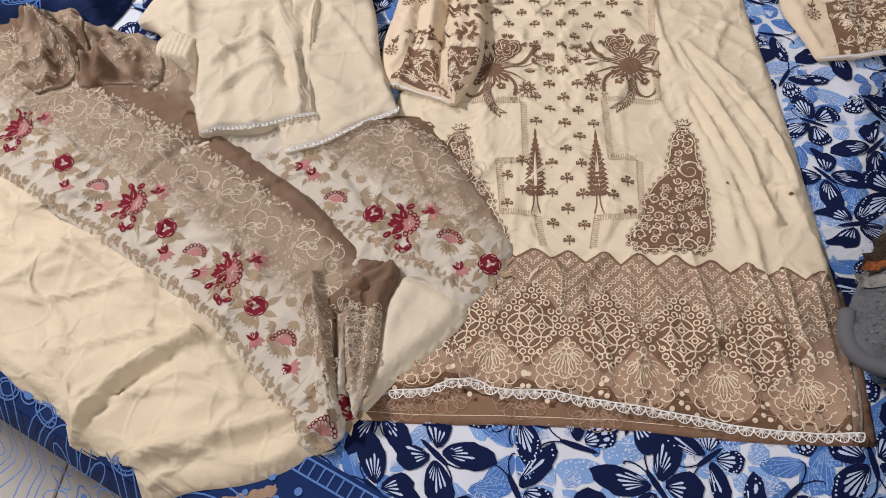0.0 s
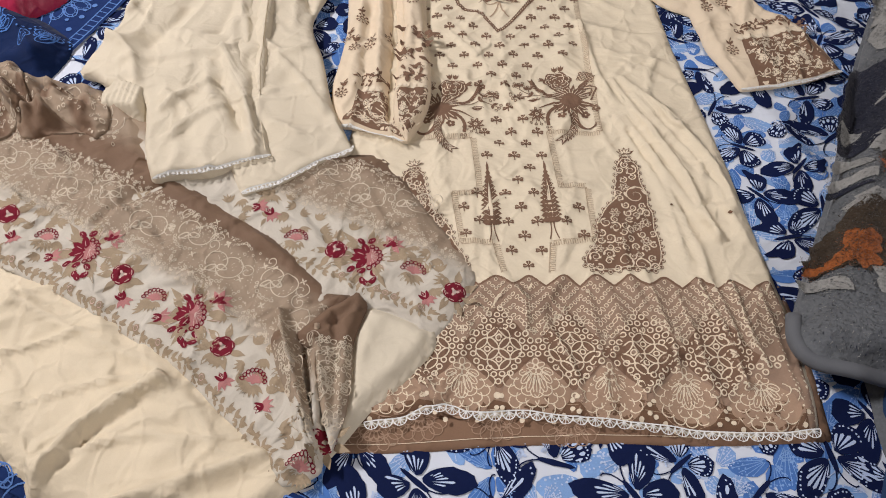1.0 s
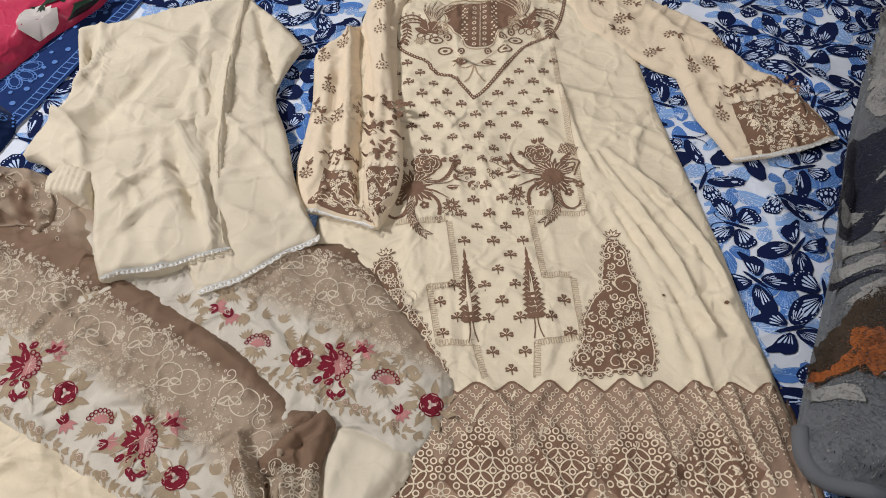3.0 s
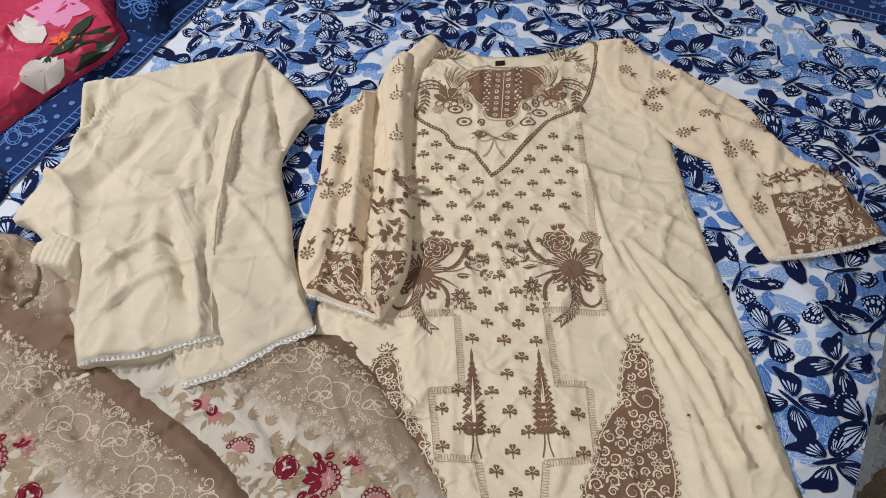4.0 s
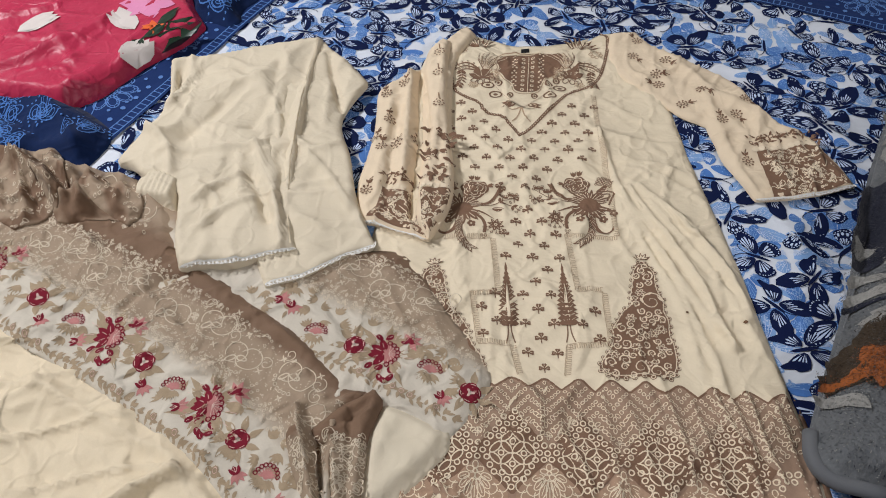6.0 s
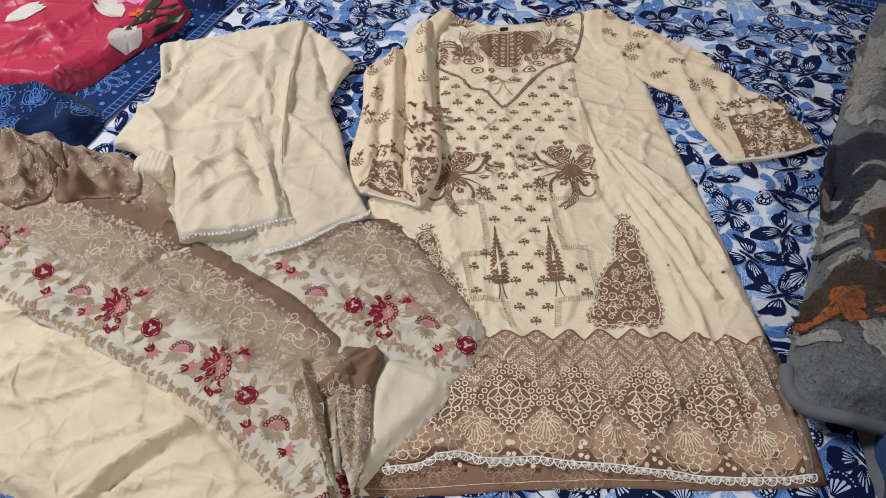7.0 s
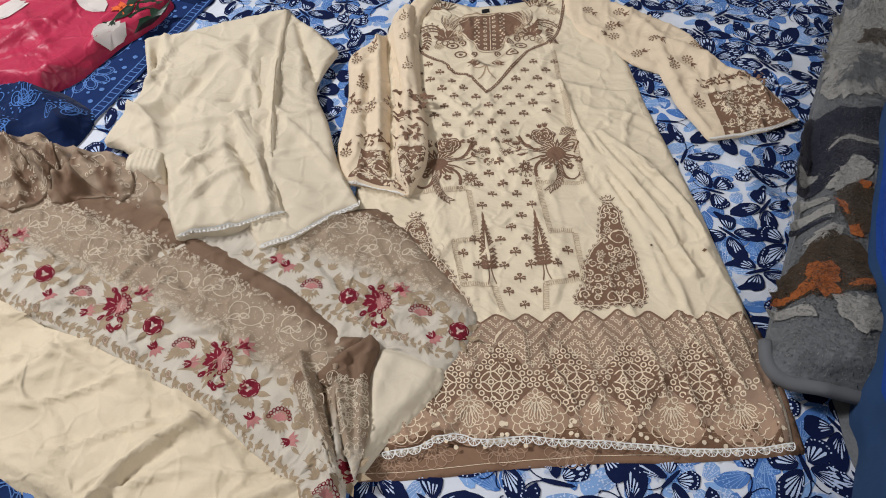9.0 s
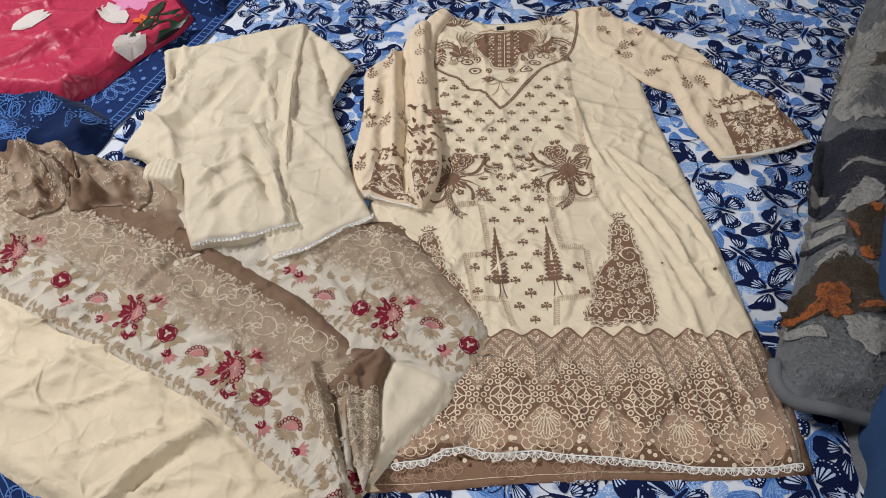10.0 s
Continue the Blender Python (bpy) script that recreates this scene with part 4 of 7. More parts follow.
# bouquets
def bouquet(c, flip):
    T = lambda pts: turned(pts, c, 0.0, 1.0, flip)
    one = lambda x, y: T([(x, y)])[0]
    way = lambda t: t if flip > 0 else math.pi - t
    # rose: ragged petals one over another
    rx, ry = -0.018, 0.041
    t = np.linspace(0, 2 * math.pi, 37)[:-1]
    r = 0.0205 * (1 + 0.09 * np.sin(6 * t + 0.4))
    brown.fill(T(np.stack([rx + 1.05 * r * np.cos(t), ry + r * np.sin(t)], 1)), 4)
    for r, n, o in ((0.0185, 6, 0.3), (0.0135, 5, 0.9), (0.0085, 3, 0.1), (0.0045, 2, 0.5)):
        for q in range(n):
            m = o + q * 2 * math.pi / n
            cream.line([one(rx + r * f * math.cos(m + d), ry + r * f * math.sin(m + d)) for d, f in ((-0.60, 0.72), (-0.3, 0.96), (0.0, 1.03), (0.3, 0.98), (0.50, 0.86))], 0.0011)
    for m, b in ((1.35, 0.022), (3.0, 0.020), (1.7, 0.021)):
        for o in (-0.45, 0, 0.45):
            brown.leaf(one(rx + b * math.cos(m), ry + b * math.sin(m)), way(m + o), 0.0105, 0.0042)
    # cone of scales
    for i in range(5):
        for j in range(4 - abs(i - 2) // 2):
            brown.ring(one(0.013 + 0.0050 * i + 0.002 * j, 0.044 + 0.0048 * j - 0.002 * i), 0.0027, 0.0013, 8)
    # head with a fringe of petals
    t = np.linspace(0, 2 * math.pi, 25)[:-1]
    brown.fill(T(np.stack([0.018 * np.cos(t), 0.001 + 0.0175 * np.sin(t)], 1)), 4)
    for k in range(13):
        m = 0.2 + k * 0.24
        brown.leaf(one(0.010 * math.cos(m), 0.006 * math.sin(m)), way(m), 0.021 + 0.006 * (k % 2), 0.0062, 0.8)
        cream.line([one(f * math.cos(m), 0.7 * f * math.sin(m)) for f in (0.014, 0.022, 0.030)], 0.0010)
    for k in range(8):
        m = -0.25 - k * 0.36
        brown.leaf(one(0.006 * math.cos(m), -0.004 + 0.006 * math.sin(m)), way(m), 0.030 - 0.006 * (k % 2), 0.0095, 0.7)
        cream.line([one(f * math.cos(m), -0.004 + f * math.sin(m)) for f in (0.016, 0.022, 0.028)], 0.0011)
    # bent leaf beyond the head
    for pts in ([(0.010, 0.018), (0.026, 0.028), (0.041, 0.023), (0.034, 0.008), (0.030, -0.003)], [(0.012, 0.014), (0.026, 0.021), (0.034, 0.019), (0.028, 0.006)]):
        brown.line(T(soften(pts, 1, False)), 0.0030)
    brown.leaf(one(0.012, 0.022), way(0.75), 0.026, 0.010, 0.8)
    for k in range(4):
        cream.line([one(0.016 + 0.004 * k, 0.025 + 0.004 * k), one(0.021 + 0.004 * k, 0.0245 + 0.004 * k)], 0.0006)
    # feathered stalk and berry branch
    stalk = soften([(-0.016, 0.003), (-0.036, 0.006), (-0.050, 0.020), (-0.058, 0.038)], 3, False)
    brown.line(T(stalk), 0.0042, True)
    for k in range(4, len(stalk), 2):
        for o in (0.5, -0.5):
            a = math.atan2(*(stalk[k] - stalk[k - 1])[::-1])
            brown.leaf(one(*stalk[k]), way(a + o), 0.0085, 0.0030)
    for pts in ([(-0.018, 0.0), (-0.045, 0.002), (-0.066, 0.014), (-0.086, 0.027)], [(-0.058, 0.009), (-0.078, 0.006), (-0.088, -0.001)], [(-0.062, 0.012), (-0.064, 0.028)], [(-0.076, 0.020), (-0.078, 0.032)]):
        p = soften(pts, 2, False)
        brown.line(T(p), 0.0012)
        brown.ring(one(*p[-1]), 0.0028, 0.0012, 8)
        a = math.atan2(*(p[-1] - p[-3])[::-1])
        for o in (-1.0, 1.0):
            e = p[len(p) * 2 // 3] + 0.0075 * np.array([math.cos(a + o), math.sin(a + o)])
            brown.ring(one(*e), 0.0026, 0.0011, 8)
            brown.leaf(one(*p[len(p) // 2]), way(a + o), 0.0090, 0.0050, 0.7)
    brown.leaf(one(-0.046, -0.002), way(3.3), 0.020, 0.0085, 0.8)
    cream.line([one(-0.049, -0.0025), one(-0.062, -0.004)], 0.0010)
    # hanging daisy and drops
    brown.line(T(soften([(-0.014, -0.006), (-0.034, -0.012), (-0.050, -0.022)], 2, False)), 0.0044, True)
    for q in range(8):
        m = q * 0.785 + 0.2
        brown.leaf(one(-0.053, -0.034), way(m), 0.0135, 0.0060, 0.7)
        cream.line([one(-0.053 + f * math.cos(m), -0.034 + f * math.sin(m)) for f in (0.006, 0.010)], 0.0007)
    cream.ring(one(-0.053, -0.034), 0.0028, 0.0014, 8)
    for q in range(6):
        m = -2.5 + q * 0.42
        brown.line([one(-0.053 + 0.010 * math.cos(m), -0.034 + 0.010 * math.sin(m)), one(-0.053 + 0.017 * math.cos(m), -0.034 + 0.017 * math.sin(m))], 0.0008)
        brown.ring(one(-0.053 + 0.019 * math.cos(m), -0.034 + 0.019 * math.sin(m)), 0.0024, 0.0011, 8)
    arch = soften([(-0.012, -0.012), (-0.030, -0.020), (-0.038, -0.036), (-0.036, -0.054)], 3, False)
    brown.line(T(arch), 0.0050)
    for d in ((-0.038, -0.058), (-0.033, -0.058), (-0.036, -0.063)):
        brown.ring(one(*d), 0.0022, 0.0010, 8)
    # feathered tail and the curled horn
    stem = soften([(0.0, -0.020), (0.004, -0.045), (-0.002, -0.068), (-0.016, -0.082)], 3, False)
    brown.line(T(stem), 0.0040, True)
    for k in range(3, len(stem), 2):
        a = math.atan2(*(stem[k] - stem[k - 1])[::-1])
        for o in (0.55, -0.55):
            brown.leaf(one(*stem[k]), way(a + o), 0.0135, 0.0042)
            cream.line([one(*stem[k]), one(*(stem[k] + 0.009 * np.array([math.cos(a + o), math.sin(a + o)])))], 0.0007)
    horn = soften([(0.003, -0.030), (0.008, -0.050), (0.020, -0.060), (0.032, -0.056), (0.034, -0.046)], 3, False)
    brown.line(T(horn), 0.0095, True)
    for x, y in ((0.020, -0.030), (0.036, -0.018), (-0.016, -0.036)):
        for q in range(5):
            brown.disc(one(x + 0.0042 * math.cos(q * 1.257), y + 0.0042 * math.sin(q * 1.257)), 0.0030, 7)
        cream.disc(one(x, y), 0.0014, 6)
        brown.line([one(x, y), one(x * 0.45, y * 0.5)], 0.0010)


bouquet((0.108, 0.592), 1)
bouquet((-0.089, 0.574), -1)

# yoke
for v in (V_LEFT, V_RIGHT):
    p = resample(soften(v, 1, False), 0.0052, False)
    brown.line(p, 0.0046)
    for q in p:
        brown.disc(q, 0.0036, 7)
        cream.disc(q, 0.0011, 5)
plack = soften([(-0.036, 0.988), (0.020, 0.986), (0.076, 0.994), (0.083, 0.975), (0.074, 0.960), (0.079, 0.945), (0.066, 0.932), (0.066, 0.918), (0.050, 0.910), (0.040, 0.900), (0.034, 0.868), (-0.009, 0.864), (-0.013, 0.893), (-0.027, 0.905), (-0.030, 0.918), (-0.042, 0.928), (-0.036, 0.945), (-0.046, 0.960), (-0.036, 0.974)], 2)
part("placket", lay("placket", plack, body.h, M_brown, res=0.0044, skirt=0, lift=0.0007), tunic, "brown dotted button placket print")
thin.line(resample(plack + (plack - plack.mean(0)) * 0.07, 0.005), 0.0018, closed=True)
for k, y in enumerate(np.arange(0.872, 0.985, 0.0135)):
    for x in (0.004, 0.021):
        cream.ring((x + 0.0005 * k, y), 0.0036, 0.0016, 9)
    cream.line([(0.0135 + 0.0005 * k, y - 0.0068), (0.0138 + 0.0005 * k, y + 0.0068)], 0.0011)
    if y > 0.885:
        for x in (-0.012, 0.037):
            for d in ((0, 0.003), (0.0036, -0.002), (-0.0036, -0.002)):
                cream.disc((x + 0.0005 * k + d[0], y + d[1]), 0.0020, 7)
for s, cx, cy in ((-1, -0.068, 0.922), (1, 0.092, 0.934)):
    put = lambda x, y: np.array([cx + s * x, cy + y])
    turn_to = lambda t: t if s > 0 else math.pi - t
    # tulip head: three solid petals with pale edges
    for t, L, w in ((1.15, 0.036, 0.019), (1.75, 0.038, 0.020), (0.55, 0.030, 0.017), (2.35, 0.028, 0.015)):
        brown.leaf(put(0, -0.020), turn_to(t), L, w, 0.55)
        cream.line([put(f * math.cos(t + 0.26), -0.020 + f * math.sin(t + 0.26)) for f in (0.008, 0.018, 0.030)], 0.0010)
    # striped feathers rising from it
    for q in range(7):
        t = 1.05 + q * 0.17
        p = soften([put(-0.006, 0.004), put(-0.006 + 0.034 * math.cos(t), 0.004 + 0.036 * math.sin(t)), put(-0.010 + 0.055 * math.cos(t + 0.2), 0.004 + 0.060 * math.sin(t + 0.2))], 2, False)
        (brown if q % 2 == 0 else thin).line(p, 0.0062, True)
        cream.line(p[2:], 0.0009)
    # plumes arching outward
    for k, (h, L) in enumerate(((0.030, 0.060), (0.020, 0.054), (0.010, 0.046))):
        p = soften([put(0.004, 0.004), put(0.024, h), put(L * 0.8, h * 0.75), put(L, h * 0.1)], 3, False)
        brown.line(p, 0.0052, True)
        for q in p[5::4]:
            brown.ring(q + [0, 0.005], 0.0020, 0.0009, 7)
    # frond of narrow leaves
    frond = soften([put(0.040, 0.006), put(0.036, -0.020), put(0.044, -0.042)], 3, False)
    brown.line(frond, 0.0012)
    for q in frond[2::3]:
        for o in (-1, 1):
            brown.leaf(q, -math.pi / 2 + o * 0.75, 0.0135, 0.0046)
    # round outlined petals, seed flower and wheat ears beside it
    for t in (3.6, 4.2, 4.8, 5.4):
        brown.ring(put(0.002 + 0.021 * math.cos(t), -0.012 + 0.018 * math.sin(t)), 0.0058, 0.0018, 11, 1.35, turn_to(t))
    for q in range(7):
        thin.ring(put(0.016 + 0.0068 * math.cos(q * 0.9), -0.040 + 0.0068 * math.sin(q * 0.9)), 0.0030, 0.0012, 8)
    thin.ring(put(0.016, -0.040), 0.0030, 0.0013, 8)
    for k in range(2):
        for q in range(6):
            for o in (-1, 1):
                thin.leaf(put(-0.018 - 0.010 * k + 0.0008 * q, -0.028 + 0.0065 * q), math.pi / 2 + o * 0.5, 0.0088, 0.0030)
    # wreath branches with drop-shaped rings
    branch = soften([(0.003, 0.824), (s * 0.020 + 0.004, 0.842), (s * 0.040 + 0.006, 0.868), (s * 0.058 + 0.008, 0.894)], 3, False)
    cream.line(branch, 0.0036)
    thin.line(branch + [0.0018 * s, 0], 0.0010)
    thin.line(branch - [0.0018 * s, 0], 0.0010)
    for k, (f, o, r) in enumerate(((0.25, -1.0, 0.0068), (0.42, 1.0, 0.0062), (0.58, -1.0, 0.0095), (0.80, -0.9, 0.0095), (0.76, 1.0, 0.0075), (0.97, 0.7, 0.0065))):
        b = branch[int(f * (len(branch) - 1))]
        t = math.pi / 2 - s * 0.75 + s * o * 0.95
        e = b + (r * 1.55) * np.array([math.cos(t), math.sin(t)])
        brown.ring(e, r, 0.0030, 14, 1.3, t)
        brown.disc(e, r * 0.34, 8, 1.3, t)
    for t in (-0.3, 0.2):
        brown.leaf(branch[6] + [s * 0.010, -0.004], (0 if s > 0 else math.pi) + s * t, 0.020, 0.0066)
    bow = soften([(0.003, 0.822), (s * 0.012 + 0.003, 0.837), (s * 0.026 + 0.003, 0.834), (s * 0.024 + 0.003, 0.815), (0.003, 0.822)], 2, False)
    thin.line(bow, 0.0024)
    thin.line(soften([(0.003, 0.822), (s * 0.005 + 0.003, 0.804), (s * 0.009 + 0.003, 0.795), (s * 0.016 + 0.003, 0.785)], 2, False), 0.0024)
    # shoulder leaves
    for q in range(8):
        t = math.pi / 2 + s * (q - 4) * 0.30
        b = np.array([s * 0.098 + 0.018, 1.004])
        brown.leaf(b, t, 0.042, 0.0082)
        cream.leaf(b + 0.008 * np.array([math.cos(t), math.sin(t)]), t, 0.026, 0.0034)
        thin.ring((s * 0.128 + 0.016 + 0.010 * math.cos(q * 0.8), 0.992 + 0.010 * math.sin(q * 0.8)), 0.0040, 0.0014, 8)
cream.disc((0.001, 0.828), 0.003, 8)

part("medallion_ground", med_fill.mesh("medallion_ground", body.h, M_brown, 0.0008), tunic, "dark diamond grounds in the hem", "stuff")
part("fan_ground", fan_fill.mesh("fan_ground", body.h, M_fan, 0.0010), tunic, "tan fan flowers in the hem", "stuff")
part("brown_print", brown.mesh("brown_print", body.h, M_brown, 0.0006), tunic, "brown printed sprigs, bouquets and cypresses", "stuff")
part("dark_speck", deep.mesh("dark_speck", body.h, M_deep, 0.0014), tunic, "small dark thread specks", "stuff")
part("fine_line_print", thin.mesh("fine_line_print", body.h, M_line, 0.0008), tunic, "thin brown comb lines and bow", "stuff")
part("cream_print", cream.mesh("cream_print", body.h, M_pale, 0.0012), tunic, "cream rings, petals and scrolls of the print", "stuff")
lace = Ink()
lace_line = resample([(x, y + 0.003) for x, y in hem_line[:-1]], 0.012, False)
lace_line[:, 1] += 0.0016 * waves(lace_line, 0.05, 29)
scallops(lace, lace_line, 0.0165, 0.0105, -1)
part("hem_lace", lace.mesh("hem_lace", lambda P: np.maximum(body.h(P), back_hem.h(P) + 0.003), M_lace, 0.0022), tunic, "white scalloped lace along the hem")
back_fans, back_line = Ink(), Ink()
for x, y in ((-0.10, 0.073), (-0.012, 0.074), (0.072, 0.068), (-0.15, 0.060)):
    for q in range(7):
        t = -math.pi / 2 + (q - 3) * 0.48
        back_fans.ring((x + 0.024 * math.cos(t), y + 0.004 + 0.016 * math.sin(t)), 0.0075, 0.0012, 12, 1.2, t)
        back_fans.ring((x + 0.012 * math.cos(t), y + 0.006 + 0.008 * math.sin(t)), 0.006, 0.0012, 10, 1.2, t)
back_line.line(resample([(0.35, 0.074), (0.216, 0.064), (0.085, 0.063), (-0.038, 0.056), (-0.119, 0.050), (-0.19, 0.046)], 0.008, False), 0.0008)
part("back_hem_print", back_fans.mesh("back_hem_print", back_hem.h, M_fan, 0.0008), tunic, "", "stuff")
part("back_hem_stitching", back_line.mesh("back_hem_stitching", back_hem.h, M_pale, 0.0008), tunic, "pale stitching line")


# sleeves
def sleeve(name, outline, lift, folds, cuff, cuff_top, lace_line, side, sprigs, seed, label):
    s = Cloth(outline, sheet_h, lift, roll=0.008, edge=lift * 0.6, swells=((0.0018, 0.09, seed),), creases=((0.0075, 0.10, seed + 2), (0.0032, 0.05, seed + 4)), folds=folds)
    root = part(name, lay(name, s.line, s.h, M_peach, res=0.005, skirt=0.004), tunic, label)
    part("cuff", lay("cuff", arr(cuff), s.h, M_brown, res=0.005, skirt=0, lift=0.0006), root, "brown printed cuff")
    ink, pale_ink, la = Ink(), Ink(), Ink()
    for x, y, t in sprigs:
        for q in range(9):
            z = q * 0.698
            ink.disc((x + 0.0088 * math.cos(z), y + 0.0088 * math.sin(z)), 0.0019, 6)
            ink.line([(x + 0.003 * math.cos(z), y + 0.003 * math.sin(z)), (x + 0.0078 * math.cos(z), y + 0.0078 * math.sin(z))], 0.0009)
        ink.ring((x, y), 0.0036, 0.0013, 8)
        u = np.array([math.cos(t), math.sin(t)])
        ink.line(soften([(x, y) + u * 0.008, (x, y) + u * 0.018, (x, y) + u * 0.026 + np.array([u[1], -u[0]]) * 0.004], 2, False), 0.0015)
        for o in (0.7, -0.7):
            ink.leaf((x, y) + u * 0.013, t + o, 0.010, 0.0042)
    gs = np.random.RandomState(seed)
    o = soften(cuff, 1)
    for _ in range(170):
        c = gs.uniform(o.min(0), o.max(0))
        if inside(arr([c]), o)[0] and line_distance(arr([c]), o, True)[0][0] > 0.003:
            if gs.rand() < 0.45:
                for q in range(4):
                    pale_ink.ring(c + gs.uniform(-0.005, 0.005, 2), 0.0022, 0.0011, 8)
            else:
                w = np.cumsum(gs.uniform(-0.008, 0.008, (5, 2)), 0) + c
                if inside(w, o).all():
                    pale_ink.line(soften(w, 2, False), 0.0013)
    p = resample(cuff_top, 0.0105, False)
    for q in p:
        pale_ink.disc(q, 0.0054, 9)
    for q in p:
        ink.ring(q, 0.0050, 0.0012, 10)
        ink.disc(q, 0.0018, 6)
    if len(lace_line) > 1:
        m = (arr(cuff_top)[0] + arr(cuff_top)[-1]) / 2
        zz = resample([np.array(a) + (m - a) * 0.14 for a in lace_line], 0.009, False)
        zz[::2] += (m - zz[::2]) * 0.08
        pale_ink.line(zz, 0.0013)
    up = resample(np.array(cuff_top) + (np.array(cuff_top).mean(0) - np.array(lace_line).mean(0)) * 0.22, 0.011, False)
    for q in up:
        for _ in range(5):
            ink.leaf(q + gs.uniform(-0.008, 0.008, 2), gs.uniform(0, 6.28), gs.uniform(0.007, 0.014), 0.0038)
        ink.ring(q + gs.uniform(-0.006, 0.006, 2), 0.0040, 0.0013, 9)
    scallops(la, lace_line, 0.0105, 0.0075, side)
    part("sleeve_print", ink.mesh("sleeve_print", s.h, M_brown, 0.0009), root, "brown sprigs on the sleeve", "stuff")
    part("cuff_print", pale_ink.mesh("cuff_print", s.h, M_pale, 0.0013), root, "", "stuff")
    part("cuff_lace", la.mesh("cuff_lace", s.h, M_lace, 0.0016), root, "white scalloped cuff lace")
    return s


sleeve("right_sleeve", [(0.176, 1.062), (0.226, 1.069), (0.267, 1.016), (0.333, 0.966), (0.386, 0.918), (0.428, 0.825), (0.474, 0.778), (0.512, 0.715), (0.530, 0.657), (0.487, 0.642), (0.426, 0.626), (0.367, 0.615),
        (0.350, 0.66), (0.333, 0.705), (0.324, 0.760), (0.319, 0.794), (0.285, 0.815), (0.262, 0.838), (0.225, 0.875), (0.185, 0.93), (0.168, 0.99)], 0.0145,
       (([(0.165, 0.934), (0.200, 0.873), (0.263, 0.836)], 0.008, 0.010), ([(0.325, 0.870), (0.333, 0.812), (0.348, 0.706), (0.364, 0.640)], 0.006, 0.010), ([(0.270, 1.000), (0.349, 0.870), (0.416, 0.800)], 0.008, 0.018),
        ([(0.32, 0.88), (0.40, 0.84), (0.46, 0.77)], 0.006, 0.012), ([(0.40, 0.80), (0.40, 0.72), (0.43, 0.65)], 0.005, 0.010), ([(0.46, 0.76), (0.47, 0.68)], 0.004, 0.01)),
       [(0.388, 0.723), (0.43, 0.730), (0.473, 0.747), (0.496, 0.733), (0.527, 0.662), (0.487, 0.646), (0.426, 0.630), (0.396, 0.624)], [(0.386, 0.727), (0.43, 0.735), (0.476, 0.750), (0.494, 0.740)],
       [(0.368, 0.617), (0.426, 0.628), (0.487, 0.644), (0.529, 0.659)], 1,
       ((0.212, 0.985, 5.4), (0.270, 0.972, 5.5), (0.247, 0.925, 0.2), (0.250, 0.898, 2.8), (0.322, 0.880, 5.6), (0.345, 0.800, 1.8), (0.372, 0.818, 5.2), (0.370, 0.700, 1.7), (0.225, 1.035, 2.2), (0.285, 0.845, 0.4), (0.395, 0.86, 5.3)), 60,
       "cream sleeve spread out, printed with brown sprigs")
sleeve("left_sleeve", [(-0.105, 1.066), (-0.140, 1.02), (-0.172, 0.945), (-0.217, 0.895), (-0.249, 0.855), (-0.249, 0.79), (-0.246, 0.733), (-0.250, 0.67), (-0.256, 0.60), (-0.249, 0.555), (-0.237, 0.531), (-0.199, 0.520), (-0.166, 0.508), (-0.136, 0.493),
       (-0.120, 0.525), (-0.106, 0.58), (-0.106, 0.63), (-0.113, 0.722), (-0.120, 0.834), (-0.115, 0.964), (-0.085, 1.04)], 0.021,
      (([(-0.200, 0.92), (-0.196, 0.824), (-0.190, 0.723), (-0.186, 0.612)], 0.012, 0.010), ([(-0.185, 0.96), (-0.180, 0.867), (-0.170, 0.772), (-0.166, 0.686), (-0.163, 0.54)], -0.019, 0.011),
       ([(-0.228, 0.85), (-0.224, 0.735), (-0.228, 0.603)], 0.006, 0.010), ([(-0.248, 0.70), (-0.222, 0.715), (-0.195, 0.700)], 0.007, 0.007), ([(-0.210, 0.80), (-0.212, 0.66), (-0.205, 0.56)], -0.006, 0.008), ([(-0.235, 0.56), (-0.22, 0.60), (-0.215, 0.66)], 0.005, 0.007)),
      [(-0.215, 0.600), (-0.193, 0.594), (-0.171, 0.589), (-0.162, 0.584), (-0.135, 0.588), (-0.109, 0.588), (-0.112, 0.556), (-0.126, 0.520), (-0.138, 0.499), (-0.166, 0.513), (-0.199, 0.525), (-0.234, 0.536), (-0.220, 0.555)], [(-0.215, 0.604), (-0.193, 0.599), (-0.171, 0.593), (-0.162, 0.589), (-0.135, 0.593), (-0.108, 0.593)],
      [(-0.236, 0.531), (-0.204, 0.522), (-0.179, 0.513), (-0.156, 0.504), (-0.137, 0.494)], 1,
      ((-0.236, 0.835, 1.8), (-0.208, 0.868, 1.4), (-0.222, 0.762, 1.7), (-0.228, 0.690, 1.5), (-0.204, 0.700, 1.5), (-0.240, 0.590, 1.4), (-0.240, 0.715, 1.5), (-0.172, 0.720, 1.5)), 70,
      "cream sleeve folded over the front, creased lengthwise")

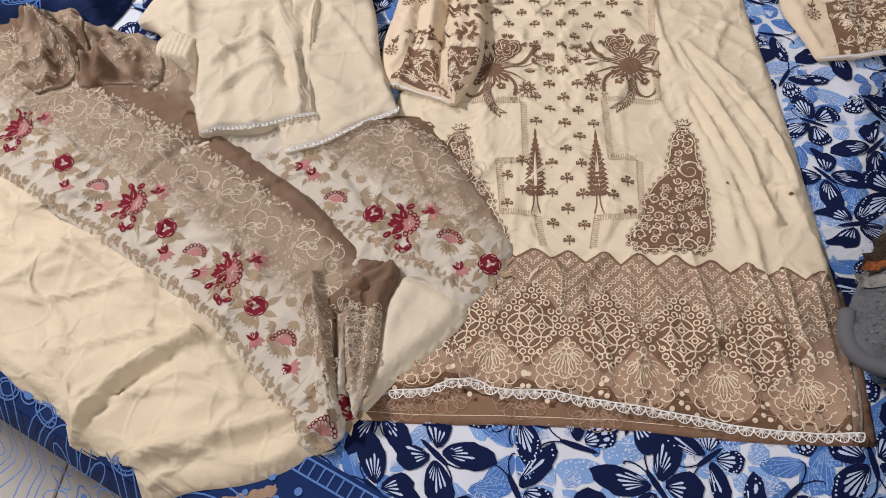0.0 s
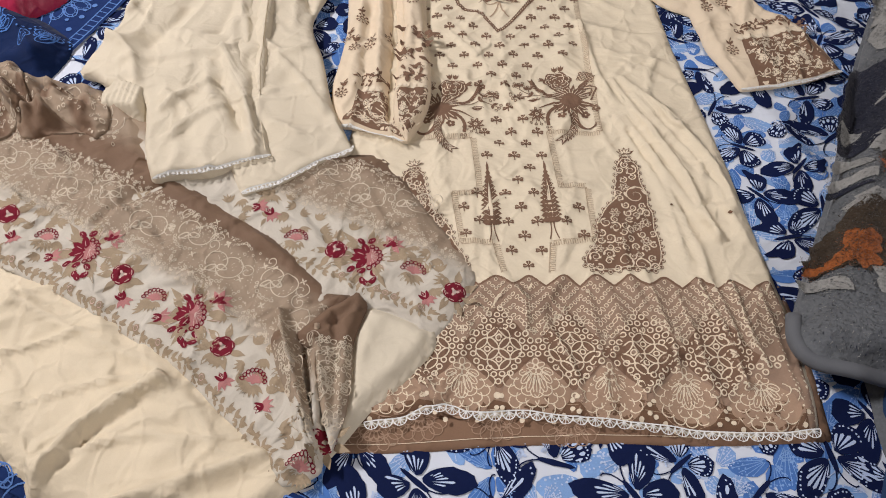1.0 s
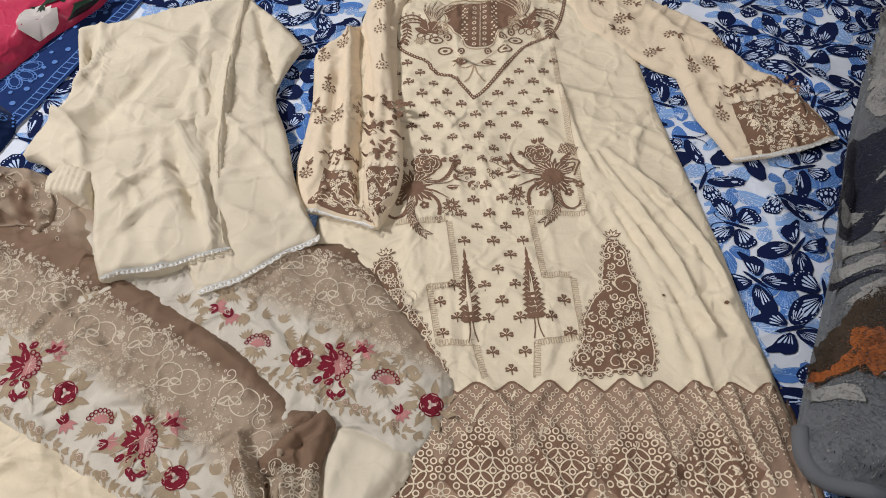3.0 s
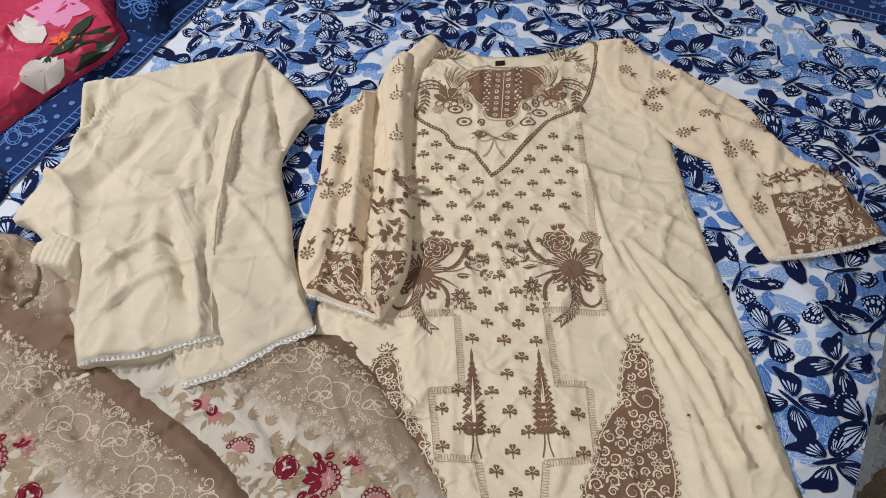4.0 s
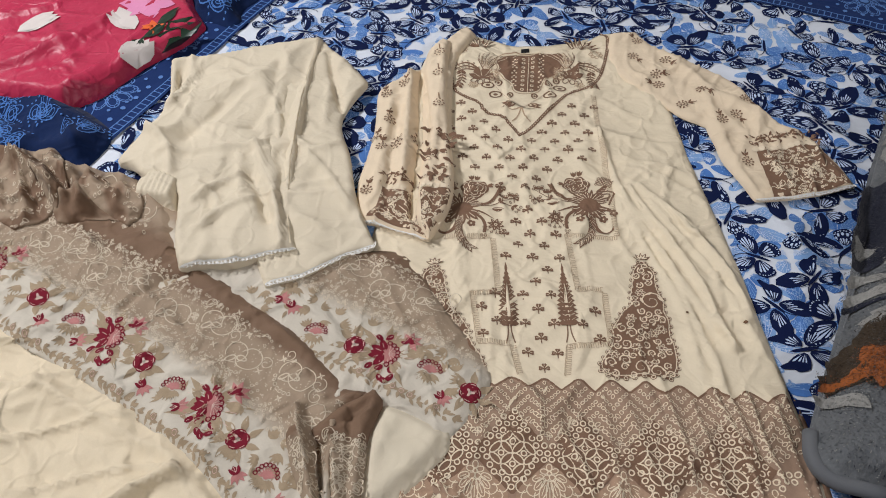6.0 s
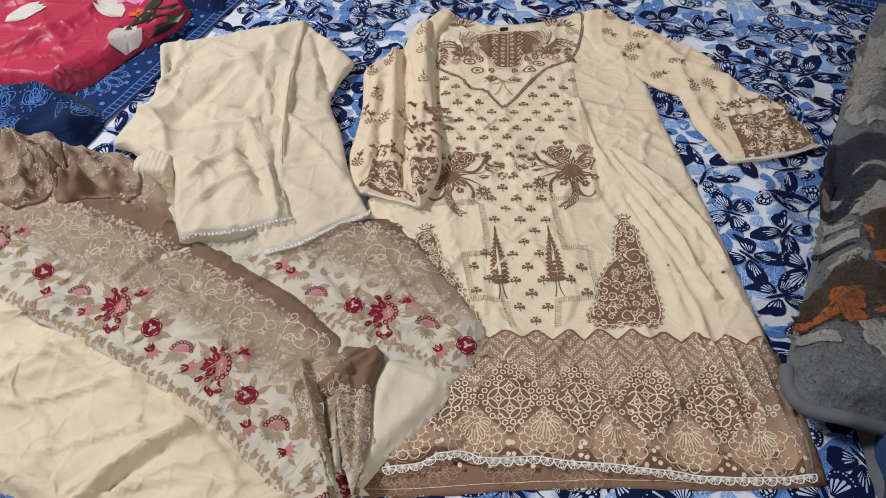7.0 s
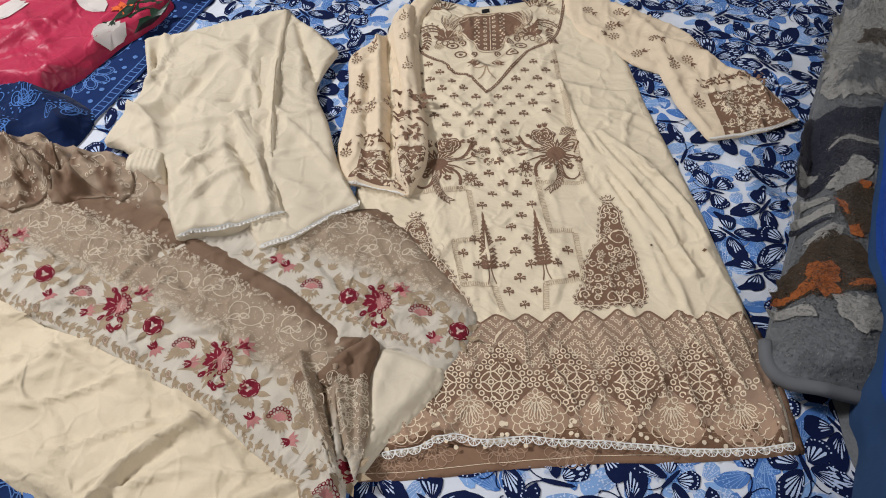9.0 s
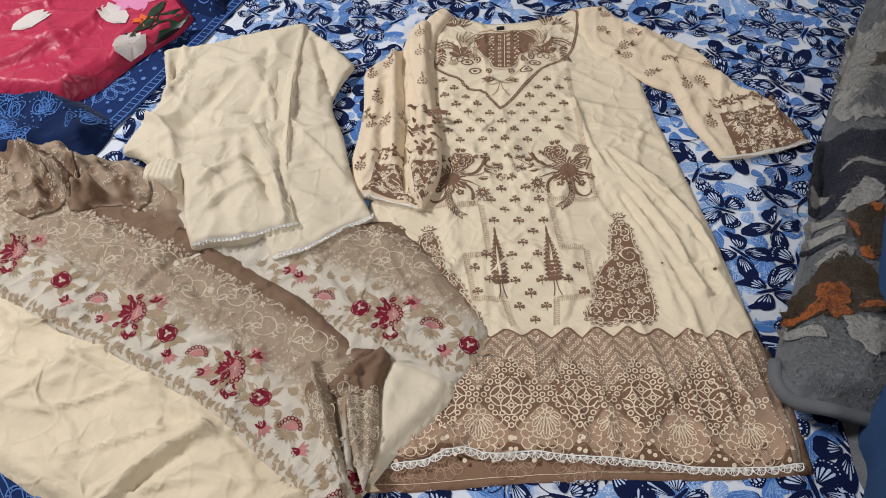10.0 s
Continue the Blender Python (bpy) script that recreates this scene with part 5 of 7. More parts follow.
pleat_cloth = Cloth([(-0.150, 1.005), (-0.132, 0.995), (-0.132, 0.90), (-0.125, 0.80), (-0.114, 0.70), (-0.104, 0.62), (-0.107, 0.565), (-0.120, 0.525), (-0.134, 0.494), (-0.148, 0.512), (-0.158, 0.578), (-0.156, 0.634), (-0.153, 0.701), (-0.154, 0.762), (-0.162, 0.828), (-0.173, 0.905), (-0.171, 0.965)], sheet_h, 0.033, roll=0.007, edge=0.024,
                    creases=((0.003, 0.09, 76), (0.0014, 0.04, 78)), folds=(([(-0.145, 0.97), (-0.142, 0.85), (-0.140, 0.70)], 0.004, 0.008), ([(-0.130, 0.75), (-0.132, 0.55)], -0.004, 0.006)))
pleat_part = part("sleeve_pleat", lay("sleeve_pleat", pleat_cloth.line, pleat_cloth.h, M_peach, res=0.005, skirt=0.012), tunic, "raised lengthwise pleat of the folded sleeve")
part("cuff", lay("cuff", arr([(-0.155, 0.587), (-0.130, 0.590), (-0.107, 0.590), (-0.110, 0.562), (-0.122, 0.526), (-0.135, 0.498), (-0.146, 0.516)]), pleat_cloth.h, M_brown, res=0.005, skirt=0, lift=0.0006), pleat_part, "brown printed cuff")
ink, pale_ink = Ink(), Ink()
gs = np.random.RandomState(77)
for y in np.arange(0.60, 0.74, 0.012):
    for _ in range(3):
        c = (gs.uniform(-0.152, -0.116), y + gs.uniform(-0.006, 0.006))
        ink.leaf(c, gs.uniform(0, 6.28), gs.uniform(0.012, 0.026), gs.uniform(0.005, 0.010), 0.8)
        if gs.rand() < 0.4:
            pale_ink.ring(c, 0.0035, 0.0012, 8)
for x in (-0.152, -0.141, -0.130, -0.119, -0.110):
    pale_ink.disc((x, 0.594), 0.0052, 8)
    ink.disc((x, 0.594), 0.0018, 6)
for _ in range(40):
    c = gs.uniform((-0.152, 0.515), (-0.116, 0.582))
    pale_ink.ring(c, 0.0024, 0.0011, 8)
    w = np.cumsum(gs.uniform(-0.006, 0.006, (4, 2)), 0) + c
    pale_ink.line(soften(w, 2, False), 0.0011)
for x, y in ((-0.148, 0.885), (-0.141, 0.800), (-0.150, 0.945)):
    for q in range(9):
        z = q * 0.698
        ink.disc((x + 0.0085 * math.cos(z), y + 0.0085 * math.sin(z)), 0.0018, 6)
    ink.ring((x, y), 0.0036, 0.0013, 8)
    ink.line([(x, y + 0.008), (x - 0.002, y + 0.024)], 0.0014)
part("pleat_print", ink.mesh("pleat_print", pleat_cloth.h, M_brown, 0.0010), pleat_part, "", "stuff")
part("pleat_scroll_print", pale_ink.mesh("pleat_scroll_print", pleat_cloth.h, M_pale, 0.0014), pleat_part, "", "stuff")


# ---- scarf ----
scarf = thing("scarf", (-0.45, 0.25, 0.0), "sheer brown and cream scarf with crimson flower borders", "scarf")
BORDER = [(-1.05, 0.50), (-0.90, 0.41), (-0.753, 0.326), (-0.647, 0.273), (-0.550, 0.228), (-0.456, 0.174), (-0.384, 0.130), (-0.329, 0.081), (-0.278, 0.038), (-0.243, -0.004)]
END_BORDER = [(-0.55, 0.41), (-0.30, 0.297), (-0.188, 0.244), (-0.135, 0.221), (-0.084, 0.198), (-0.040, 0.175)]
border_line, end_line = soften(BORDER, 2, False), soften(END_BORDER, 2, False)


def across_from(line):
    return lambda P: np.clip(line_distance(P, line)[0] / 0.30 - 0.02, 0, 1)


# plain cream half
plain = Cloth([(-1.05, 0.52), (-0.90, 0.43), (-0.753, 0.346), (-0.647, 0.293), (-0.550, 0.248), (-0.456, 0.194), (-0.384, 0.150), (-0.329, 0.101), (-0.278, 0.058), (-0.225, 0.020), (-0.212, 0.002), (-0.235, -0.012),
               (-0.259, -0.030), (-0.300, -0.048), (-0.36, -0.062), (-0.425, -0.080), (-0.438, -0.040), (-0.480, -0.036), (-0.530, -0.022), (-0.536, -0.001), (-0.560, 0.014), (-0.596, 0.028), (-0.636, 0.052), (-0.72, 0.085), (-0.85, 0.13), (-1.0, 0.20), (-1.08, 0.40)],
              sheet_h, 0.014, roll=0.022, edge=0.004, swells=((0.0045, 0.15, 81), (0.0012, 0.06, 82)), creases=((0.010, 0.18, 83), (0.0045, 0.085, 85)),
              folds=(([(-0.524, -0.018), (-0.500, 0.030), (-0.479, 0.058), (-0.437, 0.096), (-0.403, 0.112)], 0.018, 0.013), ([(-0.515, -0.010), (-0.475, 0.040), (-0.420, 0.086)], -0.006, 0.008),
                     ([(-0.436, -0.034), (-0.380, -0.014), (-0.334, 0.002), (-0.270, 0.030)], 0.017, 0.013), ([(-0.43, -0.050), (-0.35, -0.030), (-0.27, 0.008)], -0.004, 0.010),
                     ([(-0.617, 0.225), (-0.549, 0.189), (-0.420, 0.137)], 0.008, 0.010), ([(-0.72, 0.14), (-0.676, 0.162), (-0.642, 0.189), (-0.614, 0.217)], 0.006, 0.010),
                     ([(-0.41, 0.13), (-0.38, 0.095), (-0.335, 0.058), (-0.325, 0.03)], 0.007, 0.012), ([(-0.40, -0.070), (-0.33, -0.050), (-0.262, -0.022)], 0.012, 0.012),
                     ([(-0.47, 0.02), (-0.44, 0.06), (-0.38, 0.07)], 0.006, 0.02), ([(-0.62, 0.09), (-0.58, 0.06)], 0.005, 0.02), ([(-0.56, 0.13), (-0.47, 0.125)], 0.004, 0.025), ([(-0.39, 0.02), (-0.36, 0.04)], 0.006, 0.02)))
part("plain_half", lay("plain_half", plain.line, plain.h, M_plain, res=0.0055, skirt=0.004), scarf, "plain cream half with soft folds")
tuck = Cloth([(-0.345, -0.066), (-0.262, -0.036), (-0.255, -0.058), (-0.276, -0.068), (-0.34, -0.095)], sheet_h, 0.005, roll=0.006, edge=0.003)
part("tucked_corner", lay("tucked_corner", tuck.line, tuck.h, M_band, res=0.006), scarf, "brown corner showing underneath")

# far end, spread over the tunic
end = Cloth([(-0.62, 0.575), (-0.5, 0.530), (-0.36, 0.500), (-0.209, 0.474), (-0.182, 0.474), (-0.143, 0.439), (-0.113, 0.389), (-0.076, 0.337), (-0.047, 0.301), (-0.036, 0.268), (-0.046, 0.235), (-0.071, 0.195), (-0.086, 0.177),
             (-0.16, 0.17), (-0.25, 0.22), (-0.42, 0.31), (-0.62, 0.47)], sheet_h, 0.0175, roll=0.016, edge=0.0105, swells=((0.0014, 0.10, 91),), creases=((0.006, 0.14, 93), (0.0026, 0.07, 94)),
            folds=(([(-0.25, 0.40), (-0.18, 0.36), (-0.11, 0.34)], 0.003, 0.014), ([(-0.19, 0.45), (-0.13, 0.36), (-0.07, 0.27)], 0.003, 0.012), ([(-0.145, 0.31), (-0.16, 0.24)], 0.003, 0.010)))
part("end_panel", lay("end_panel", end.line, end.h, M_scarf, res=0.0055, skirt=0.002, across=across_from(end_line)), scarf, "sheer end panel with crimson flowers")
flap = Cloth([(-0.172, 0.229), (-0.124, 0.211), (-0.086, 0.191), (-0.083, 0.171), (-0.102, 0.139), (-0.126, 0.113), (-0.158, 0.080), (-0.182, 0.044), (-0.202, 0.018), (-0.196, 0.05), (-0.190, 0.128), (-0.192, 0.171)], sheet_h, 0.026, roll=0.022, edge=0.012,
             swells=((0.0012, 0.08, 95),), folds=(([(-0.178, 0.215), (-0.192, 0.14), (-0.202, 0.05)], 0.005, 0.009), ([(-0.15, 0.20), (-0.19, 0.09)], 0.003, 0.012)))
part("turned_flap", lay("turned_flap", flap.line, flap.h, M_flap, res=0.005, skirt=0.002), scarf, "turned-back cream flap")

# main panel
main = Cloth([(-0.95, 0.60), (-0.86, 0.628), (-0.831, 0.640), (-0.791, 0.660), (-0.758, 0.646), (-0.731, 0.612), (-0.691, 0.614), (-0.652, 0.610), (-0.600, 0.590), (-0.540, 0.535), (-0.495, 0.456), (-0.407, 0.390), (-0.332, 0.342), (-0.279, 0.304),
              (-0.223, 0.247), (-0.178, 0.232), (-0.184, 0.190), (-0.191, 0.155), (-0.199, 0.055), (-0.203, 0.010), (-0.223, -0.002), (-0.243, -0.006), (-0.278, 0.036), (-0.329, 0.079), (-0.384, 0.127), (-0.456, 0.171), (-0.550, 0.225), (-0.647, 0.270), (-0.753, 0.323), (-0.90, 0.40), (-1.05, 0.49)],
             sheet_h, 0.023, roll=0.018, edge=0.014, swells=((0.0045, 0.13, 101), (0.0012, 0.05, 102)), creases=((0.010, 0.17, 103), (0.0042, 0.075, 105)),
             folds=(([(-0.87, 0.635), (-0.81, 0.56)], 0.0150, 0.0090), ([(-0.815, 0.655), (-0.775, 0.58)], 0.0163, 0.0090), ([(-0.765, 0.652), (-0.735, 0.60), (-0.70, 0.57)], 0.0150, 0.0081), ([(-0.70, 0.616), (-0.66, 0.565)], 0.0125, 0.0081), ([(-0.64, 0.607), (-0.605, 0.55)], 0.0112, 0.0081), ([(-0.67, 0.612), (-0.64, 0.57)], -0.0100, 0.0063), ([(-0.83, 0.62), (-0.791, 0.602), (-0.721, 0.549), (-0.691, 0.529)], 0.0325, 0.0144), ([(-0.775, 0.655), (-0.746, 0.633), (-0.695, 0.576), (-0.663, 0.522)], 0.0275, 0.0144), ([(-0.80, 0.64), (-0.74, 0.59), (-0.70, 0.55)], -0.0150, 0.0072),
                    ([(-0.70, 0.605), (-0.640, 0.600), (-0.58, 0.56), (-0.515, 0.500)], 0.0125, 0.0144), ([(-0.687, 0.491), (-0.637, 0.511), (-0.568, 0.507)], -0.0100, 0.0072), ([(-0.541, 0.336), (-0.514, 0.383), (-0.470, 0.406)], -0.0088, 0.0063),
                    ([(-0.65, 0.46), (-0.57, 0.44)], 0.0063, 0.0135), ([(-0.272, 0.200), (-0.262, 0.165), (-0.245, 0.119), (-0.216, 0.027)], 0.0250, 0.0077), ([(-0.243, 0.165), (-0.233, 0.12), (-0.212, 0.03)], -0.0150, 0.0063),
                    ([(-0.224, 0.18), (-0.222, 0.12), (-0.209, 0.03)], 0.0175, 0.0072), ([(-0.206, 0.196), (-0.200, 0.109), (-0.202, 0.042)], -0.0075, 0.0045), ([(-0.24, 0.20), (-0.20, 0.225)], 0.0125, 0.0108),
                    ([(-0.45, 0.42), (-0.33, 0.335), (-0.23, 0.245)], 0.0088, 0.0126), ([(-0.40, 0.26), (-0.36, 0.20), (-0.34, 0.16)], 0.0050, 0.0108)))
part("main_panel", lay("main_panel", main.line, main.h, M_scarf, res=0.005, skirt=0.003, across=across_from(border_line)), scarf, "sheer brown main panel with crimson flower strip")

def pleat_tone(P):
    """Umber at the head of a pleat, taupe below, pale at the foot."""
    return np.interp(P[:, 1], [0.02, 0.055, 0.085, 0.150, 0.166, 0.21], [0.20, 0.26, 0.36, 0.50, 0.60, 0.66])


def pleat_rings(cloth, lo, hi, count, seed, root, curly=True):
    ink = Ink()
    gp = np.random.RandomState(seed)
    for _ in range(count):
        c = gp.uniform(lo, hi)
        if inside(arr([c]), cloth.line)[0]:
            ink.ring(c, gp.uniform(0.0016, 0.0034), 0.0011, 8, gp.uniform(1, 1.5), gp.uniform(0, 3))
            if curly and gp.rand() < 0.08:
                ink.line(spiral(c, gp.uniform(0.008, 0.013), 1.3, gp.uniform(0, 6), 1, 20), 0.0013)
    part("seed_print", ink.mesh("seed_print", cloth.h, M_curl, 0.0012), root, "white seed rings and curls", "stuff")


folds_left = Cloth([(-0.278, 0.174), (-0.271, 0.184), (-0.255, 0.174), (-0.251, 0.158), (-0.237, 0.123), (-0.218, 0.069), (-0.204, 0.028), (-0.216, 0.030), (-0.226, 0.050), (-0.248, 0.092), (-0.271, 0.139)], sheet_h, 0.038, roll=0.008, edge=0.026,
                   folds=(([(-0.264, 0.17), (-0.243, 0.11), (-0.212, 0.035)], 0.008, 0.006),))
pleat_left = part("raised_pleat", lay("raised_pleat", folds_left.line, folds_left.h, M_scarf, res=0.004, skirt=0.014, across=pleat_tone), scarf, "narrow raised pleat with a brown head")
pleat_rings(folds_left, (-0.28, 0.03), (-0.20, 0.16), 240, 9, pleat_left)
folds_right = Cloth([(-0.250, 0.172), (-0.218, 0.206), (-0.181, 0.232), (-0.168, 0.217), (-0.180, 0.168), (-0.180, 0.123), (-0.181, 0.081), (-0.192, 0.030), (-0.206, 0.069), (-0.218, 0.110), (-0.228, 0.156), (-0.240, 0.160)], sheet_h, 0.037, roll=0.008, edge=0.027,
                    creases=((0.003, 0.06, 97),), folds=(([(-0.226, 0.165), (-0.212, 0.11), (-0.198, 0.04)], 0.007, 0.006), ([(-0.205, 0.20), (-0.198, 0.13), (-0.193, 0.05)], -0.008, 0.007), ([(-0.245, 0.172), (-0.215, 0.180), (-0.185, 0.21)], -0.006, 0.006)))
pleat_right = part("folded_edge", lay("folded_edge", folds_right.line, folds_right.h, M_scarf, res=0.004, skirt=0.012, across=pleat_tone), scarf, "folded edge with a brown head")
pleat_rings(folds_right, (-0.25, 0.03), (-0.168, 0.165), 300, 10, pleat_right)

# bunched ruffles at the far corner
RUFFLES = (([(-0.830, 0.600), (-0.800, 0.622), (-0.784, 0.604), (-0.748, 0.560), (-0.708, 0.520), (-0.722, 0.490), (-0.750, 0.468), (-0.80, 0.50)], 0.010,
            (([(-0.80, 0.605), (-0.77, 0.55), (-0.74, 0.49)], 0.013, 0.006), ([(-0.785, 0.59), (-0.752, 0.54), (-0.725, 0.50)], -0.012, 0.005), ([(-0.815, 0.57), (-0.78, 0.51)], -0.009, 0.005))),
           ([(-0.796, 0.604), (-0.768, 0.626), (-0.751, 0.634), (-0.722, 0.604), (-0.704, 0.573), (-0.700, 0.553), (-0.702, 0.513), (-0.718, 0.525), (-0.745, 0.558), (-0.775, 0.590)], 0.015,
            (([(-0.765, 0.62), (-0.735, 0.570), (-0.708, 0.525)], 0.012, 0.006), ([(-0.748, 0.625), (-0.722, 0.58)], -0.010, 0.005))),
           ([(-0.688, 0.592), (-0.655, 0.584), (-0.630, 0.573), (-0.589, 0.563), (-0.574, 0.524), (-0.585, 0.488), (-0.606, 0.503), (-0.638, 0.520), (-0.674, 0.548)], 0.013,
            (([(-0.670, 0.582), (-0.62, 0.56), (-0.59, 0.53)], -0.010, 0.007), ([(-0.625, 0.572), (-0.61, 0.51)], 0.010, 0.008), ([(-0.68, 0.57), (-0.63, 0.54)], 0.008, 0.006))),
           ([(-0.712, 0.514), (-0.678, 0.557), (-0.645, 0.531), (-0.600, 0.503), (-0.650, 0.499), (-0.698, 0.494)], 0.007, ()))
for k, (outline, rise, lines) in enumerate(RUFFLES):
    ruffle = Cloth(outline, main.h, rise, roll=0.016, edge=rise * 0.35, swells=((0.0012, 0.07, 300 + k),), creases=((0.0018, 0.06, 310 + k),), folds=lines)
    lobe = part("ruffle", lay("ruffle", ruffle.line, ruffle.h, M_scarf, res=0.004, skirt=rise * 0.5, across=lambda P: 0.53 + 0.10 * waves(P, 0.07, 330 + k)), scarf, "bunched brown ruffle")
    if k < 3:
        pleat_rings(ruffle, ruffle.line.min(0), ruffle.line.max(0), (150, 130, 60)[k], 320 + k, lobe, False)


def at_angle(c, r, t):
    return c + r * np.array([math.cos(t), math.sin(t)])


def flower_big(inks, c, s=1.0, turn=0.0):
    red, rose, vein, tp = inks
    for k in range(13):
        t = turn + k * 0.483
        tp.leaf(at_angle(c, 0.012 * s, t), t + 0.25 * (-1) ** k, (0.020 + 0.007 * (k % 3)) * s, 0.0078 * s)
        vein.line([at_angle(c, 0.020 * s, t), at_angle(c, 0.031 * s, t + 0.05)], 0.0006)
    # half-open rose: crimson outer petals on one side, a pale pink fan edged with crimson scallops on the other
    P = lambda x, y: np.asarray(c) + np.array([x, y]) * s
    for k in range(8):
        t = -1.3 + k * 0.36
        rose.leaf(P(-0.002, 0), t, 0.0155 * s, 0.0050 * s, 0.8)
        red.ring(P(0.0145 * math.cos(t) - 0.002, 0.0145 * math.sin(t)), 0.0032 * s, 0.0015 * s, 8)
        vein.line([P(0.003, 0), P(0.011 * math.cos(t), 0.011 * math.sin(t))], 0.0006)
    for x, y, t in ((-0.009, 0.004, 2.6), (-0.010, -0.004, 3.3), (-0.005, -0.009, 4.0), (-0.004, 0.010, 1.9), (-0.003, -0.001, 3.0)):
        red.leaf(P(x * 0.3, y * 0.3), t, 0.0165 * s, 0.0085 * s, 0.6)
        vein.line([P(x * 0.6, y * 0.6), P(x * 1.25, y * 1.25)], 0.0007)
    # side blossom, buds above and below
    for k in range(5):
        t = 0.55 + (k - 2) * 0.75
        rose.leaf(P(0.024, 0.015), t, 0.015 * s, 0.0062 * s)
    for t in (0.0, 0.9, 1.8, 2.9):
        red.leaf(P(0.023, 0.014), t, 0.0095 * s, 0.0050 * s, 0.7)
    for x, y, t in ((0.002, 0.021, 0.6), (-0.009, 0.020, 2.4), (-0.006, -0.018, 3.6), (0.007, -0.021, 5.4), (-0.004, -0.030, 2.0), (0.000, -0.034, 5.2), (0.007, -0.031, 0.8), (-0.017, -0.016, 3.9)):
        red.disc(P(x, y), 0.0034 * s, 8, 1.5, t)
        vein.line([P(x, y), P(x, y) + 0.003 * s * np.array([math.cos(t), math.sin(t)])], 0.0007)


def flower_small(inks, c, s=1.0):
    red, rose, vein, tp = inks
    for k in range(7):
        t = k * 0.8976 + 0.3
        tp.leaf(at_angle(c, 0.007 * s, t), t + 0.3, 0.0165 * s, 0.0070 * s)
    for k in range(6):
        t = k * 1.047 + 0.3
        red.disc(at_angle(c, 0.0060 * s, t), 0.0044 * s, 9, 1.2, t + 1.57)
        vein.line([at_angle(c, 0.0086 * s, t + d) for d in (-0.38, -0.1, 0.2)], 0.0009)
        rose.disc(at_angle(c, 0.0052 * s, t), 0.0016 * s, 6, 1.6, t)
    for k in range(3):
        vein.disc(at_angle(c, 0.0026 * s, k * 2.1), 0.0013 * s, 6, 1.5, k * 2.1)


def tulip(inks, c, turn):
    red, rose, vein, tp = inks
    for o in (-0.8, -0.3, 0.3, 0.8):
        rose.leaf(c, turn + math.pi + o, 0.0155, 0.0062)
    for o in (-0.55, 0.0, 0.55):
        red.leaf(at_angle(c, -0.003, turn), turn + o, 0.0125, 0.0062, 0.8)
        vein.line([c, at_angle(c, 0.008, turn + o)], 0.0006)
    tp.leaf(at_angle(c, 0.010, turn + 1.9), turn + 2.2, 0.015, 0.0055)


def carnation(inks, c, turn):
    red, rose, vein, tp = inks
    for k in range(8):
        tp.leaf(at_angle(c, 0.004, turn + 2.2 + k * 0.26), turn + 2.1 + k * 0.28, 0.017, 0.0052)
    for k in range(9):
        t = turn + (k - 4) * 0.36
        rose.leaf(c, t, 0.0125, 0.0034)
        red.ring(at_angle(c, 0.0140, t), 0.0030, 0.0013, 8)
    rose.disc(c, 0.0032, 8)


